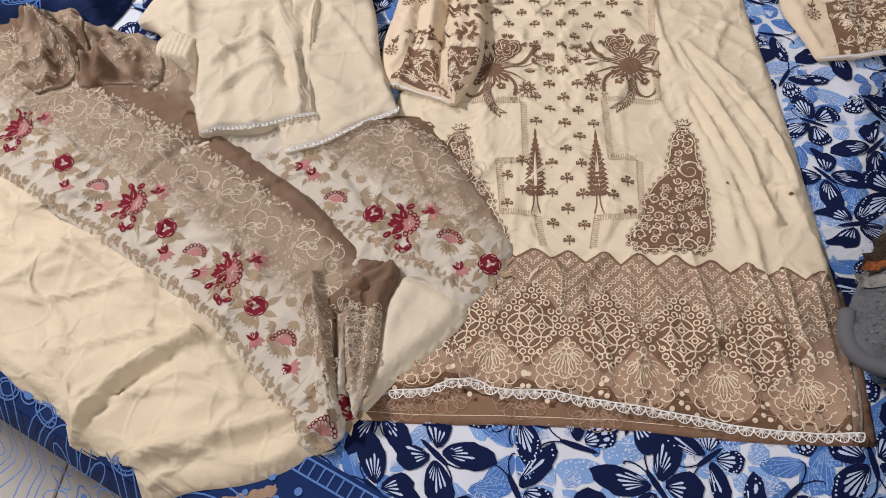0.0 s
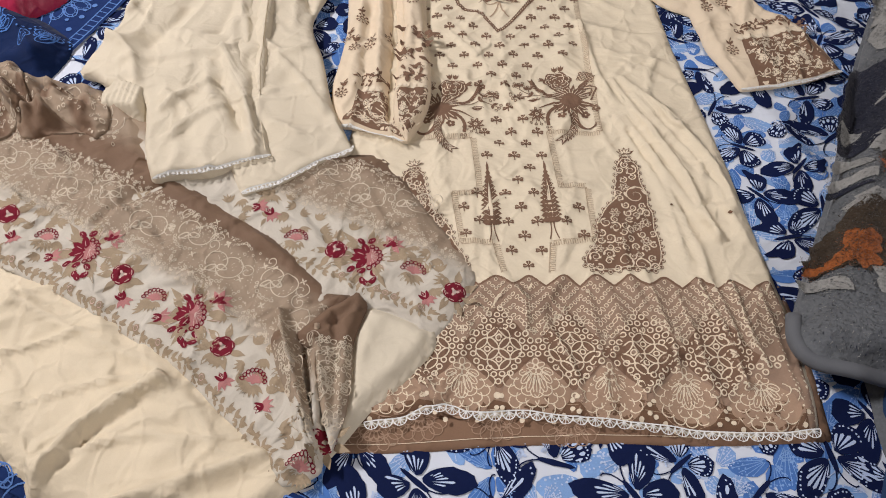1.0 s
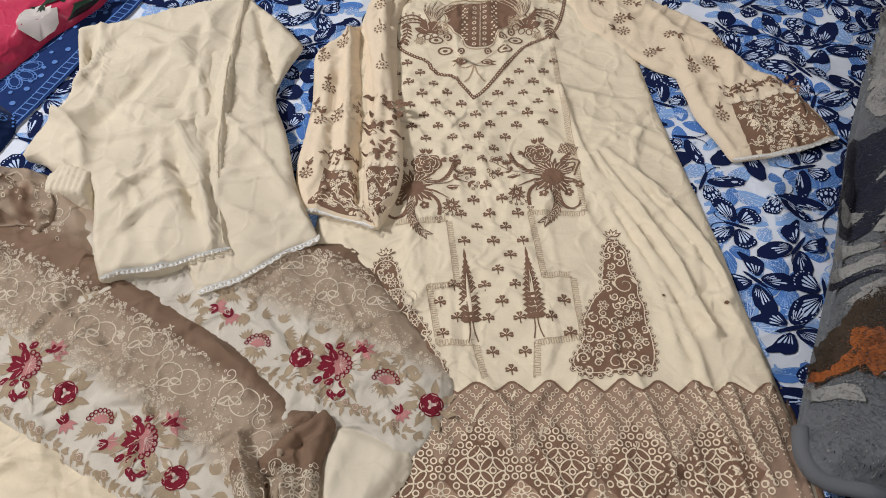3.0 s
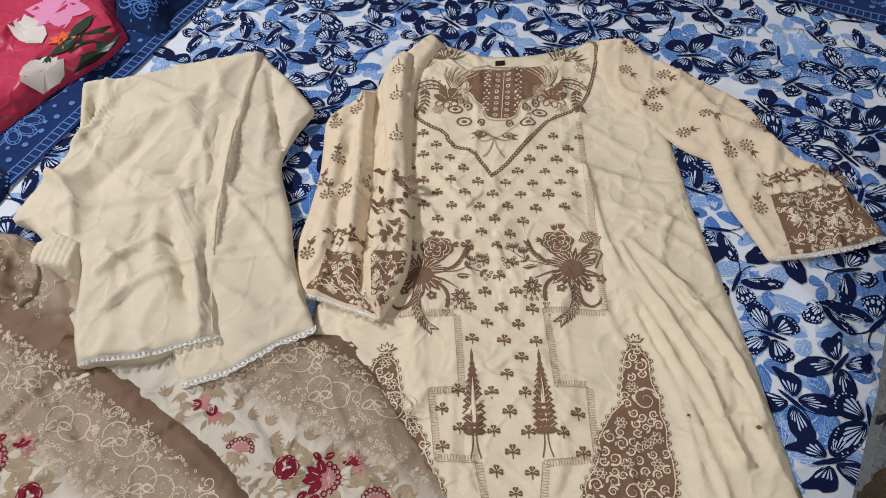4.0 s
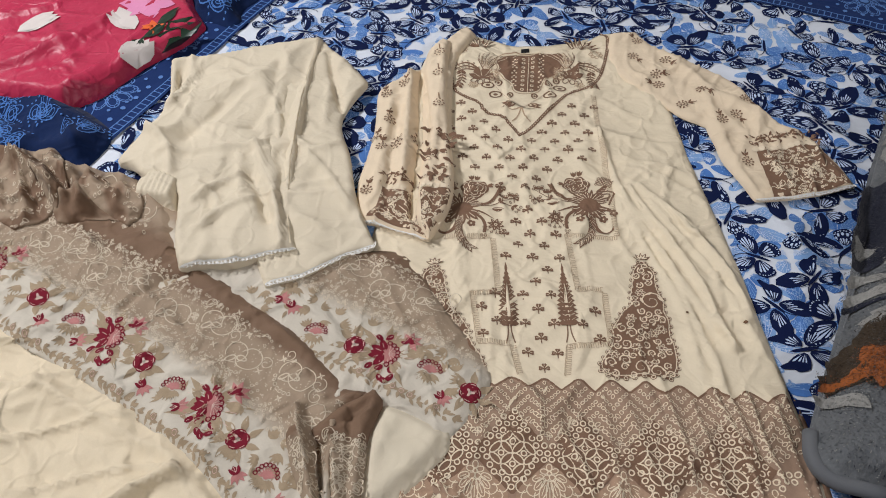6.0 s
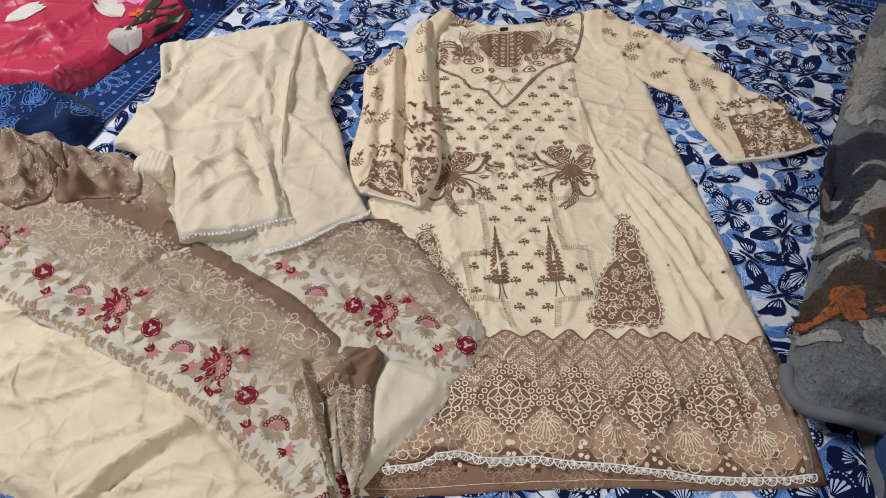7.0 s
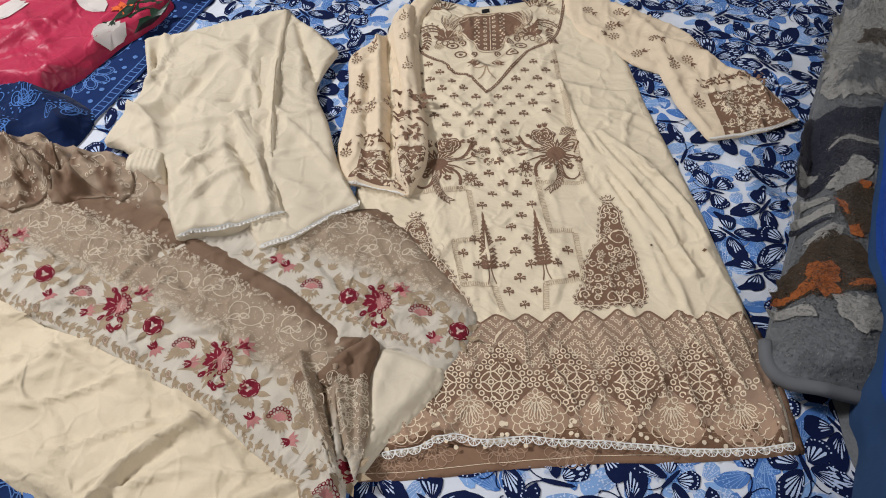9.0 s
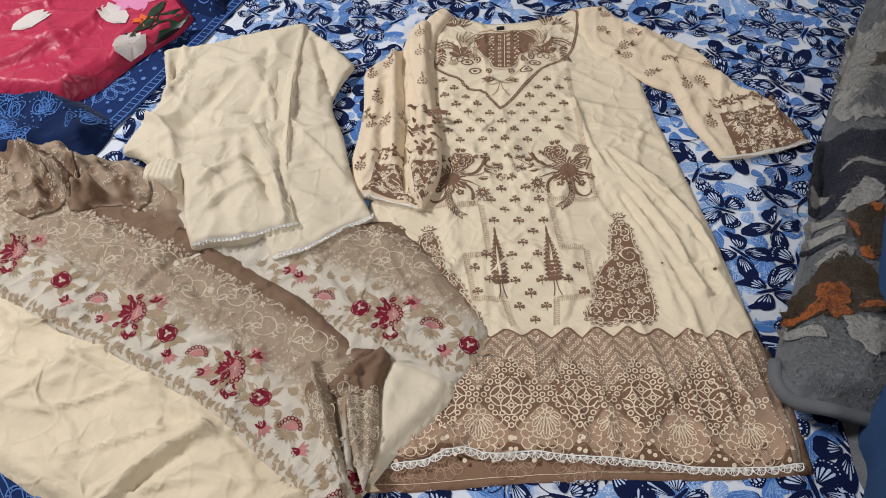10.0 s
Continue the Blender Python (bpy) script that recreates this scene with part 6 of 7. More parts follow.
def scarf_print(cloth, line, ext, marks, keep, inner):
    red, rose, vein, tp = inks = Ink(), Ink(), Ink(), Ink()
    curls = Ink()
    gs = np.random.RandomState(len(marks) + 7)
    for kind, x, y in marks:
        c = np.array([x, y])
        if kind == 0:
            flower_big(inks, c, 1.22, 1.0 + 0.2 * gs.rand())
        elif kind == 1:
            flower_small(inks, c, 1.42)
        elif kind == 2:
            tulip(inks, c, 2.2)
        elif kind == 3:
            carnation(inks, c, 1.4)
        else:
            tulip(inks, c, 3.4)
    # leaf edging along the border and loose sprays between flowers
    p = resample(line, 0.0125, False)
    d = np.gradient(p, axis=0)
    d /= np.hypot(*d.T)[:, None]
    for q, v in zip(p, d):
        n = np.array([-v[1], v[0]])
        a = math.atan2(v[1], v[0])
        if not keep(q + n * 0.008):
            continue
        for o in (-0.9, -0.2, 0.6, 1.3):
            tp.leaf(q + n * 0.006 + gs.uniform(-0.0025, 0.0025, 2), a + o + gs.uniform(-0.5, 0.5), gs.uniform(0.008, 0.013), gs.uniform(0.0038, 0.0056), 0.9)
        if gs.rand() < 0.3:
            tp.disc(q + n * 0.010, 0.0052, 8)
            vein.ring(q + n * 0.010, 0.0034, 0.0007, 8)
        for _ in range(2):
            c = q + n * gs.uniform(0.030, 0.092)
            if keep(c) and 0.014 < min([math.hypot(c[0] - x, c[1] - y) for _, x, y in marks]) < 0.046:
                t = gs.uniform(0, 6.28)
                for o in (-0.75, -0.35, 0.0, 0.35, 0.75):
                    tp.leaf(c, t + o, gs.uniform(0.012, 0.019), 0.0046)
    # paisley curls and seed rings in the taupe strip
    for k in range(len(p)):
        q, v = p[k], d[k]
        n = np.array([-v[1], v[0]])
        if k % 5 == 2:
            c = q + n * (0.143 + 0.010 * (1 if k % 10 == 2 else -1))
            if inner(c):
                t = np.linspace(0, 2 * math.pi, 44)
                lean = math.atan2(n[1], n[0])
                # two overlapping loops, each closed by a thick drop, a chain of beads and a few stars
                for o, rr in ((-0.5, 0.0185), (0.6, 0.0165)):
                    e = at_angle(c, 0.012, lean + o * 2.2)
                    curls.line([at_angle(e, rr * (1 - 0.22 * (z / 6.28)), lean + o + 2.6 + z) for z in np.linspace(0, 5.6, 30)], 0.0014)
                    curls.ring(at_angle(e, 0.011, lean + o + 2.6), 0.0048, 0.0019, 12, 1.7, lean + o + 2.2)
                for m in range(7):
                    curls.ring(at_angle(c, 0.025, lean + math.pi - 1.0 + m * 0.26), 0.0028, 0.0011, 8)
                for m in range(3):
                    e = at_angle(c, 0.034, lean + m * 2.1 + k)
                    for z in range(4):
                        curls.leaf(e, z * 1.57 + 0.4, 0.0058, 0.0022)
                curls.line(spiral(c + v * 0.033 + n * 0.012, 0.011, 1.3, k + 2, -1, 20), 0.0012)
                curls.line(spiral(c - v * 0.030 + n * 0.020, 0.010, 1.3, k + 4, 1, 20), 0.0012)
        for m in range(2 * ext):
            for e, w in ((0.094, 0.006), (0.183, 0.007), (0.104, 0.010), (0.174, 0.010)):
                c = q + n * (e + gs.normal(0, w * 0.7)) + v * gs.uniform(-0.0065, 0.0065)
                if inner(c):
                    curls.ring(c, gs.uniform(0.0015, 0.0025), 0.0009, 7)
        for m in range(9 * ext):
            c = q + n * gs.uniform(0.098, 0.185) + v * gs.uniform(-0.0065, 0.0065)
            if inner(c):
                curls.disc(c, gs.uniform(0.0005, 0.0010), 5)
        if k % 6 == 1 and inner(q + n * 0.262):
            curls.line(spiral(q + n * 0.262, 0.024, 1.5, k, 1, 26), 0.0013)
            curls.line(spiral(q + n * 0.255 + v * 0.036, 0.018, 1.4, k + 1, -1, 22), 0.0012)
        for m in range(14):
            c = q + n * gs.uniform(0.215, 0.32) + v * gs.uniform(-0.0065, 0.0065)
            if inner(c):
                curls.ring(c, gs.uniform(0.0015, 0.0028), 0.0009, 7)
    for ink, m, nm, lb, lift in ((tp, M_taupe, "leaf_print", "taupe printed leaves", 0.0004), (curls, M_curl, "curl_print", "white printed curls and seeds", 0.0005), (rose, M_rose, "rose_print", "rose pink petals", 0.0006),
                                 (red, M_red, "crimson_print", "crimson petals", 0.0008), (vein, M_vein, "vein_print", "pale petal outlines", 0.0010)):
        part(nm, ink.mesh(nm, cloth.h, m, lift), scarf, lb, "stuff")


main_keep = area_test(main.line, 0.006)
scarf_print(main, border_line, 3, ((0, -0.754, 0.407), (1, -0.663, 0.349), (2, -0.645, 0.312), (3, -0.600, 0.311), (4, -0.586, 0.284), (0, -0.540, 0.292), (1, -0.483, 0.256), (2, -0.475, 0.222), (3, -0.436, 0.222), (4, -0.421, 0.195),
                                    (0, -0.381, 0.198), (1, -0.336, 0.156), (2, -0.327, 0.114), (3, -0.292, 0.112), (4, -0.277, 0.081), (1, -0.202, 0.044), (3, -0.225, 0.012), (1, -0.86, 0.46), (0, -0.93, 0.51)), main_keep, area_test(main.line, 0.030))
end_keep = area_test(end.line, 0.005)
scarf_print(end, end_line, 3, ((4, -0.330, 0.372), (2, -0.312, 0.362), (3, -0.272, 0.319), (1, -0.217, 0.302), (0, -0.174, 0.292), (3, -0.115, 0.268), (2, -0.098, 0.232), (1, -0.062, 0.240)), end_keep, area_test(end.line, 0.012))

# ---- trousers ----
trousers = thing("trousers", (-0.43, 0.68, 0.0), "plain cream cotton trousers folded in half, lace at the ankles", "trousers")
under_leg = Cloth([(-0.40, 0.984), (-0.374, 0.990), (-0.360, 0.969), (-0.319, 0.924), (-0.272, 0.861), (-0.292, 0.81), (-0.303, 0.775), (-0.273, 0.654), (-0.249, 0.562), (-0.235, 0.528), (-0.211, 0.475), (-0.250, 0.454), (-0.285, 0.426), (-0.308, 0.409), (-0.356, 0.390),
                   (-0.380, 0.439), (-0.41, 0.55), (-0.43, 0.75), (-0.43, 0.93)], sheet_h, 0.027, roll=0.007, edge=0.021, swells=((0.0025, 0.12, 111),), creases=((0.007, 0.16, 113), (0.0022, 0.07, 115)),
                  folds=(([(-0.346, 0.664), (-0.304, 0.618), (-0.259, 0.548)], 0.0090, 0.0068), ([(-0.375, 0.703), (-0.338, 0.664), (-0.296, 0.688)], 0.0090, 0.0076), ([(-0.358, 0.95), (-0.335, 0.86), (-0.308, 0.78)], -0.0150, 0.0068),
                         ([(-0.33, 0.52), (-0.29, 0.50)], 0.0060, 0.0102), ([(-0.34, 0.86), (-0.33, 0.74)], 0.0060, 0.0102)))
leg = part("under_leg", lay("under_leg", under_leg.line, under_leg.h, M_cream_leg, res=0.0055, skirt=0.008), trousers, "lower trouser leg")
la = Ink()
scallops(la, [(-0.211, 0.477), (-0.250, 0.457), (-0.285, 0.429), (-0.308, 0.412), (-0.356, 0.394)], 0.0115, 0.0095, -1)
part("ankle_lace", la.mesh("ankle_lace", under_leg.h, M_lace, 0.0020), leg, "white scalloped ankle lace")
upper_leg = Cloth([(-0.376, 0.990), (-0.375, 0.854), (-0.367, 0.748), (-0.361, 0.643), (-0.347, 0.533), (-0.322, 0.453), (-0.363, 0.442), (-0.393, 0.427), (-0.444, 0.416), (-0.482, 0.407), (-0.503, 0.458), (-0.518, 0.520), (-0.530, 0.560), (-0.590, 0.590), (-0.624, 0.618),
                   (-0.650, 0.626), (-0.642, 0.662), (-0.622, 0.711), (-0.614, 0.780), (-0.634, 0.866), (-0.643, 0.900), (-0.601, 0.903), (-0.491, 0.953)], sheet_h, 0.036, roll=0.006, edge=0.027, swells=((0.0045, 0.14, 121),), creases=((0.009, 0.18, 123), (0.0025, 0.075, 125)),
                  folds=(([(-0.405, 0.835), (-0.397, 0.744), (-0.392, 0.653), (-0.362, 0.557)], -0.016, 0.022), ([(-0.433, 0.675), (-0.400, 0.611), (-0.371, 0.544), (-0.345, 0.458)], 0.012, 0.008), ([(-0.427, 0.608), (-0.401, 0.564), (-0.375, 0.506)], -0.013, 0.012), ([(-0.556, 0.690), (-0.531, 0.729), (-0.515, 0.777)], -0.012, 0.022), ([(-0.431, 0.744), (-0.412, 0.668), (-0.385, 0.597)], 0.010, 0.010), ([(-0.479, 0.482), (-0.456, 0.512), (-0.456, 0.544), (-0.500, 0.570)], 0.008, 0.006), ([(-0.598, 0.893), (-0.588, 0.83), (-0.606, 0.76)], 0.0120, 0.0076), ([(-0.614, 0.86), (-0.605, 0.80)], -0.0180, 0.0085), ([(-0.583, 0.641), (-0.484, 0.653), (-0.419, 0.674)], 0.0090, 0.0085), ([(-0.581, 0.789), (-0.501, 0.838), (-0.406, 0.877)], 0.0060, 0.0119),
                         ([(-0.431, 0.743), (-0.402, 0.639), (-0.385, 0.530)], -0.0070, 0.0102), ([(-0.410, 0.743), (-0.385, 0.639), (-0.372, 0.530)], 0.0055, 0.0076), ([(-0.498, 0.538), (-0.467, 0.577), (-0.436, 0.598)], 0.0105, 0.0068), ([(-0.470, 0.481), (-0.449, 0.524), (-0.405, 0.545)], 0.0105, 0.0068),
                         ([(-0.54, 0.72), (-0.46, 0.70)], 0.0060, 0.0170), ([(-0.45, 0.64), (-0.43, 0.56)], 0.0075, 0.0119), ([(-0.378, 0.97), (-0.381, 0.85), (-0.372, 0.70), (-0.36, 0.56)], 0.0075, 0.0051), ([(-0.62, 0.70), (-0.57, 0.66), (-0.55, 0.60)], 0.0120, 0.0102),
                         ([(-0.44, 0.90), (-0.43, 0.80), (-0.45, 0.72)], -0.0090, 0.0170), ([(-0.35, 0.50), (-0.36, 0.57)], -0.0075, 0.0068)))
leg = part("upper_leg", lay("upper_leg", upper_leg.line, upper_leg.h, M_cream_leg, res=0.0055, skirt=0.014), trousers, "upper trouser leg with seam")
seam, la = Ink(), Ink()
seam.line(resample([(-0.381, 0.97), (-0.381, 0.854), (-0.373, 0.748), (-0.367, 0.643), (-0.353, 0.533), (-0.331, 0.458)], 0.006, False), 0.0014)
part("seam", seam.mesh("seam", upper_leg.h, M_cream, 0.0012), leg, "stitched side seam")
scallops(la, [(-0.323, 0.455), (-0.363, 0.445), (-0.393, 0.430), (-0.444, 0.419), (-0.481, 0.410)], 0.0115, 0.0070, -1)
part("ankle_lace", la.mesh("ankle_lace", upper_leg.h, M_lace, 0.0020), leg, "white scalloped ankle lace")
waist = Cloth([(-0.524, 0.528), (-0.560, 0.534), (-0.598, 0.541), (-0.604, 0.560), (-0.598, 0.590), (-0.580, 0.612), (-0.525, 0.590)], sheet_h, 0.036, roll=0.014, edge=0.012,
              folds=[([(-0.532 - 0.0085 * k, 0.534 + 0.001 * k), (-0.530 - 0.0085 * k, 0.60)], 0.006, 0.0040) for k in range(8)])
part("elastic_waist", lay("elastic_waist", waist.line, waist.h, M_cream_leg, res=0.0035, skirt=0.008), trousers, "gathered elastic waistband")

# ---- pink satin and navy cloths ----
pink = Cloth([(-1.10, 0.84), (-0.95, 0.80), (-0.879, 0.786), (-0.800, 0.765), (-0.762, 0.796), (-0.696, 0.912), (-0.640, 0.99), (-0.622, 1.041), (-0.66, 1.10), (-0.70, 1.20), (-0.80, 1.36), (-1.10, 1.42), (-1.25, 1.2)], sheet_h, 0.036, roll=0.018, edge=0.012,
             swells=((0.005, 0.20, 131),), creases=((0.010, 0.22, 133), (0.004, 0.09, 135)), folds=(([(-0.95, 0.85), (-0.85, 0.93), (-0.80, 1.02)], 0.012, 0.02), ([(-0.80, 0.79), (-0.76, 0.86)], 0.008, 0.015), ([(-0.90, 0.98), (-0.82, 0.88)], 0.008, 0.02)))
pink_cloth = thing("pink_cloth", (-0.85, 0.98, 0.0), "shiny pink satin cloth printed with white tulips, crumpled on the sheet", "cloth")
part("satin", lay("satin", pink.line, pink.h, M_pink, res=0.007, skirt=0.01), pink_cloth, "pink satin")
wh, gr, orr, li = Ink(), Ink(), Ink(), Ink()
tul = lambda c, t, s: [wh.leaf(np.array(c) - 0.5 * s * np.array([math.cos(t), math.sin(t)]), t + o, s, s * 0.42, 0.7) for o in (-0.16, 0.0, 0.16)]
tul((-0.772, 1.016), 2.4, 0.085)
tul((-0.715, 0.918), 1.2, 0.078)
tul((-0.935, 0.995), 0.9, 0.085)
tul((-0.88, 1.12), 0.9, 0.085)
for c, t, s in (((-0.715, 0.955), 0.9, 0.055), ((-0.690, 0.965), 0.5, 0.09), ((-0.680, 0.985), 0.9, 0.08), ((-0.675, 0.93), 1.0, 0.09), ((-0.70, 1.0), 1.2, 0.07)):
    gr.leaf(c, t, s, s * 0.32)
for o in (-0.7, -0.35, 0, 0.35, 0.7):
    gr.leaf((-0.716, 0.952), -1.7 + o, 0.020, 0.006)
gr.line(soften([(-0.716, 0.95), (-0.700, 0.985), (-0.683, 1.0)], 2, False), 0.006)
for o in range(6):
    orr.leaf((-0.706, 0.995), o * 1.0, 0.026, 0.014)
    li.leaf((-0.745, 1.075), o * 1.05, 0.058, 0.040, 0.7)
for ink, m, nm in ((li, M_lilac, "blossom_print"), (wh, M_petal, "tulip_print"), (orr, M_orange, "orange_print"), (gr, M_leaf, "leaf_print")):
    part(nm, ink.mesh(nm, pink.h, m, {"blossom_print": 0.0012, "tulip_print": 0.0018, "orange_print": 0.002, "leaf_print": 0.0026}[nm]), pink_cloth, "", "stuff")


def navy_cloth(outline, lift, at, seed, folds, label):
    c = Cloth(outline, sheet_h, lift, roll=0.03, edge=0.006, swells=((0.005, 0.13, seed), (0.002, 0.05, seed + 1)), folds=folds)
    root = thing("navy_cloth", at, label, "cloth")
    part("cotton", lay("cotton", c.line, c.h, M_dark, res=0.007, skirt=0.008), root, "navy cotton")
    ink, fine = Ink(), Ink()
    gs = np.random.RandomState(seed)
    o = c.line
    for _ in range(90):
        q = gs.uniform(o.min(0), o.max(0))
        if inside(arr([q]), o)[0] and line_distance(arr([q]), o, True)[0][0] > 0.022:
            t = gs.uniform(0, 6.28)
            ink.ring(q, 0.011, 0.0018, 12, 1.8, t)
            ink.ring(q, 0.006, 0.0014, 10, 1.8, t)
            for m in range(4):
                ink.disc(q + turned([(0.026, -0.012 + 0.008 * m)], (0, 0), t)[0], 0.002, 6)
    if ink.n:
        part("leaf_print", ink.mesh("leaf_print", c.h, M_mid, 0.0012), root, "faint blue leaf print", "stuff")


navy_cloth([(-1.05, 0.80), (-0.893, 0.80), (-0.825, 0.795), (-0.737, 0.752), (-0.698, 0.714), (-0.700, 0.66), (-0.715, 0.622), (-0.779, 0.640), (-0.85, 0.62), (-1.05, 0.60)], 0.030, (-0.85, 0.71, 0.0), 141,
           (([(-0.86, 0.79), (-0.78, 0.73), (-0.73, 0.66)], 0.016, 0.016), ([(-0.90, 0.74), (-0.80, 0.68)], -0.008, 0.012)), "dark navy printed cotton cloth crumpled beside the pink satin")
navy_cloth([(-0.75, 1.24), (-0.684, 1.138), (-0.657, 1.082), (-0.60, 1.055), (-0.579, 1.045), (-0.556, 1.066), (-0.565, 1.095), (-0.545, 1.147), (-0.52, 1.25), (-0.6, 1.35), (-0.75, 1.36)], 0.034, (-0.62, 1.18, 0.0), 151,
           (([(-0.65, 1.10), (-0.60, 1.12), (-0.56, 1.09)], 0.012, 0.014),), "dark navy cotton cloth bunched behind the pink satin")

# ---- blanket ----
blanket = thing("blanket", (0.7, 0.5, 0.0), "folded grey fleece blanket with orange flowers and a bound edge", "blanket")
side = [(0.751, 1.05), (0.676, 0.905), (0.606, 0.777), (0.548, 0.658), (0.486, 0.502), (0.426, 0.368), (0.378, 0.271), (0.334, 0.180)]
low = Cloth(side + [(0.361, 0.178), (0.436, 0.150), (0.566, 0.12), (1.016, 0.02), (1.016, 0.9)], sheet_h, 0.040, roll=0.04, edge=0.005, swells=((0.003, 0.2, 161),))
part("under_layer", lay("under_layer", low.line, low.h, M_fleece, res=0.012, skirt=0.006), blanket, "folded lower layer")
top = Cloth(side + [(0.330, 0.158), (0.341, 0.143), (0.388, 0.132), (0.443, 0.114), (0.536, 0.088), (1.016, -0.03), (1.016, 0.95)], sheet_h, 0.076, roll=0.036, edge=0.044, swells=((0.004, 0.18, 162), (0.002, 0.07, 163)),
            folds=(([(0.436, 0.18), (0.516, 0.33), (0.576, 0.50)], 0.006, 0.03), ([(0.576, 0.66), (0.636, 0.74), (0.716, 0.80)], 0.010, 0.03), ([(0.516, 0.62), (0.596, 0.66)], -0.006, 0.02)))


def fleece_patch(material, pts, rag=0.006, seed=0, up=0.0012):
    p = resample(soften(pts, 2), 0.006)
    gp = np.random.RandomState(seed)
    n = len(p)
    wob = gp.normal(0, rag, n)
    c = p.mean(0)
    p = p + (p - c) / (np.hypot(*(p - c).T)[:, None] + 1e-6) * wob[:, None]
    part("fleece_motif", lay("fleece_motif", p, top.h, material, res=0.008, skirt=0, lift=up + 0.0014), top_layer)
    fur(material, p, seed, 14, up + 0.0012, 0.0050)
    if material == M_forange:
        fur(M_fbrown, p, seed + 50, 2, up + 0.001)
    elif material == M_fpale:
        fur(M_fleece, p, seed + 50, 3, up + 0.001)


def fur(material, line, seed, per, up=0.0, spill=0.004):
    """Short leaning pile over an outline, spilling a little past it; per: strands on a square of 6 mm."""
    gf = np.random.RandomState(100 + seed)
    lo, hi = line.min(0) - 0.004, line.max(0) + 0.004
    P = gf.uniform(lo, hi, (int(per * (hi - lo).prod() / 3.6e-5), 2))
    P = P[inside(P + gf.normal(0, spill, P.shape), line)]
    if not len(P):
        return
    t = gf.uniform(0, 6.28, len(P))
    side_way = np.stack([np.cos(t), np.sin(t)], 1) * 0.0006
    tip = P + gf.normal((-0.0008, -0.0016), 0.0012, P.shape)
    z = top.h(P) + up
    co = np.concatenate([np.column_stack([P - side_way, z]), np.column_stack([P + side_way, z]), np.column_stack([tip, top.h(tip) + up + gf.uniform(0.0014, 0.0034, len(P))])])
    n = len(P)
    part("pile", finish("pile", co.tolist(), [(i, n + i, 2 * n + i) for i in range(n)], material, True), top_layer, "", "stuff")


top_layer = part("top_layer", lay("top_layer", top.line, top.h, M_fleece, res=0.007, skirt=0.012), blanket, "plush grey top layer")
pile_area = resample(soften([(0.751, 1.05), (0.606, 0.777), (0.486, 0.502), (0.378, 0.271), (0.334, 0.180), (0.341, 0.150), (0.443, 0.120), (0.536, 0.095), (0.636, 0.50), (0.816, 0.9)], 1), 0.02)
fur(M_fleece, pile_area, 0, 6)
fur(M_fnavy, pile_area, 77, 1)
fur(M_fpale, pile_area, 78, 1)
fleece_patch(M_fpale, [(0.661, 0.913), (0.764, 0.909), (0.70, 0.78), (0.659, 0.640), (0.593, 0.632), (0.556, 0.642), (0.566, 0.70), (0.610, 0.795)], 0.008, 30, 0.0010)
fleece_patch(M_fleece, [(0.575, 0.690), (0.640, 0.740), (0.700, 0.735), (0.660, 0.670), (0.600, 0.655)], 0.010, 33, 0.0018)
fleece_patch(M_fbrown, [(0.656, 0.809), (0.709, 0.824), (0.692, 0.759), (0.656, 0.753)], 0.008, 31, 0.0022)
fleece_patch(M_fnavy, [(0.510, 0.612), (0.550, 0.624), (0.584, 0.603), (0.642, 0.614), (0.598, 0.500), (0.556, 0.466), (0.550, 0.502), (0.519, 0.479), (0.489, 0.450), (0.461, 0.440), (0.440, 0.446), (0.460, 0.498), (0.488, 0.553)], 0.002, 1)
fleece_patch(M_fpale, [(0.508, 0.522), (0.538, 0.547), (0.558, 0.554), (0.574, 0.538), (0.593, 0.530), (0.589, 0.520), (0.566, 0.528), (0.554, 0.544), (0.536, 0.537)], 0.0008, 4, 0.0022)
fleece_patch(M_fpale, [(0.463, 0.495), (0.480, 0.506), (0.481, 0.487), (0.497, 0.485), (0.480, 0.468), (0.454, 0.462)], 0.002, 3, 0.0022)
fleece_patch(M_fpale, [(0.483, 0.443), (0.501, 0.467), (0.520, 0.482), (0.549, 0.504), (0.560, 0.475), (0.554, 0.452), (0.520, 0.446), (0.495, 0.431)], 0.003, 2, 0.0022)
fleece_patch(M_fbrown, [(0.490, 0.428), (0.516, 0.446), (0.551, 0.452), (0.540, 0.377), (0.512, 0.342), (0.488, 0.348), (0.490, 0.387)], 0.004, 5, 0.0016)
fleece_patch(M_forange, [(0.489, 0.416), (0.499, 0.409), (0.505, 0.391), (0.491, 0.385), (0.486, 0.398)], 0.003, 6, 0.0024)
fleece_patch(M_forange, [(0.530, 0.446), (0.550, 0.447), (0.543, 0.430), (0.532, 0.432)], 0.003, 7, 0.0024)
fleece_patch(M_forange, [(0.489, 0.366), (0.507, 0.362), (0.504, 0.343), (0.490, 0.346)], 0.003, 8, 0.0024)
fleece_patch(M_fpale, [(0.433, 0.424), (0.460, 0.439), (0.484, 0.425), (0.478, 0.410), (0.456, 0.420), (0.431, 0.407)], 0.002, 20, 0.0016)
fleece_patch(M_fpale, [(0.416, 0.389), (0.451, 0.410), (0.480, 0.398), (0.473, 0.382), (0.449, 0.392), (0.416, 0.372)], 0.002, 21, 0.0016)
fleece_patch(M_fnavy, [(0.412, 0.372), (0.440, 0.390), (0.470, 0.380), (0.468, 0.374), (0.440, 0.381), (0.410, 0.362)], 0.002, 23, 0.0019)
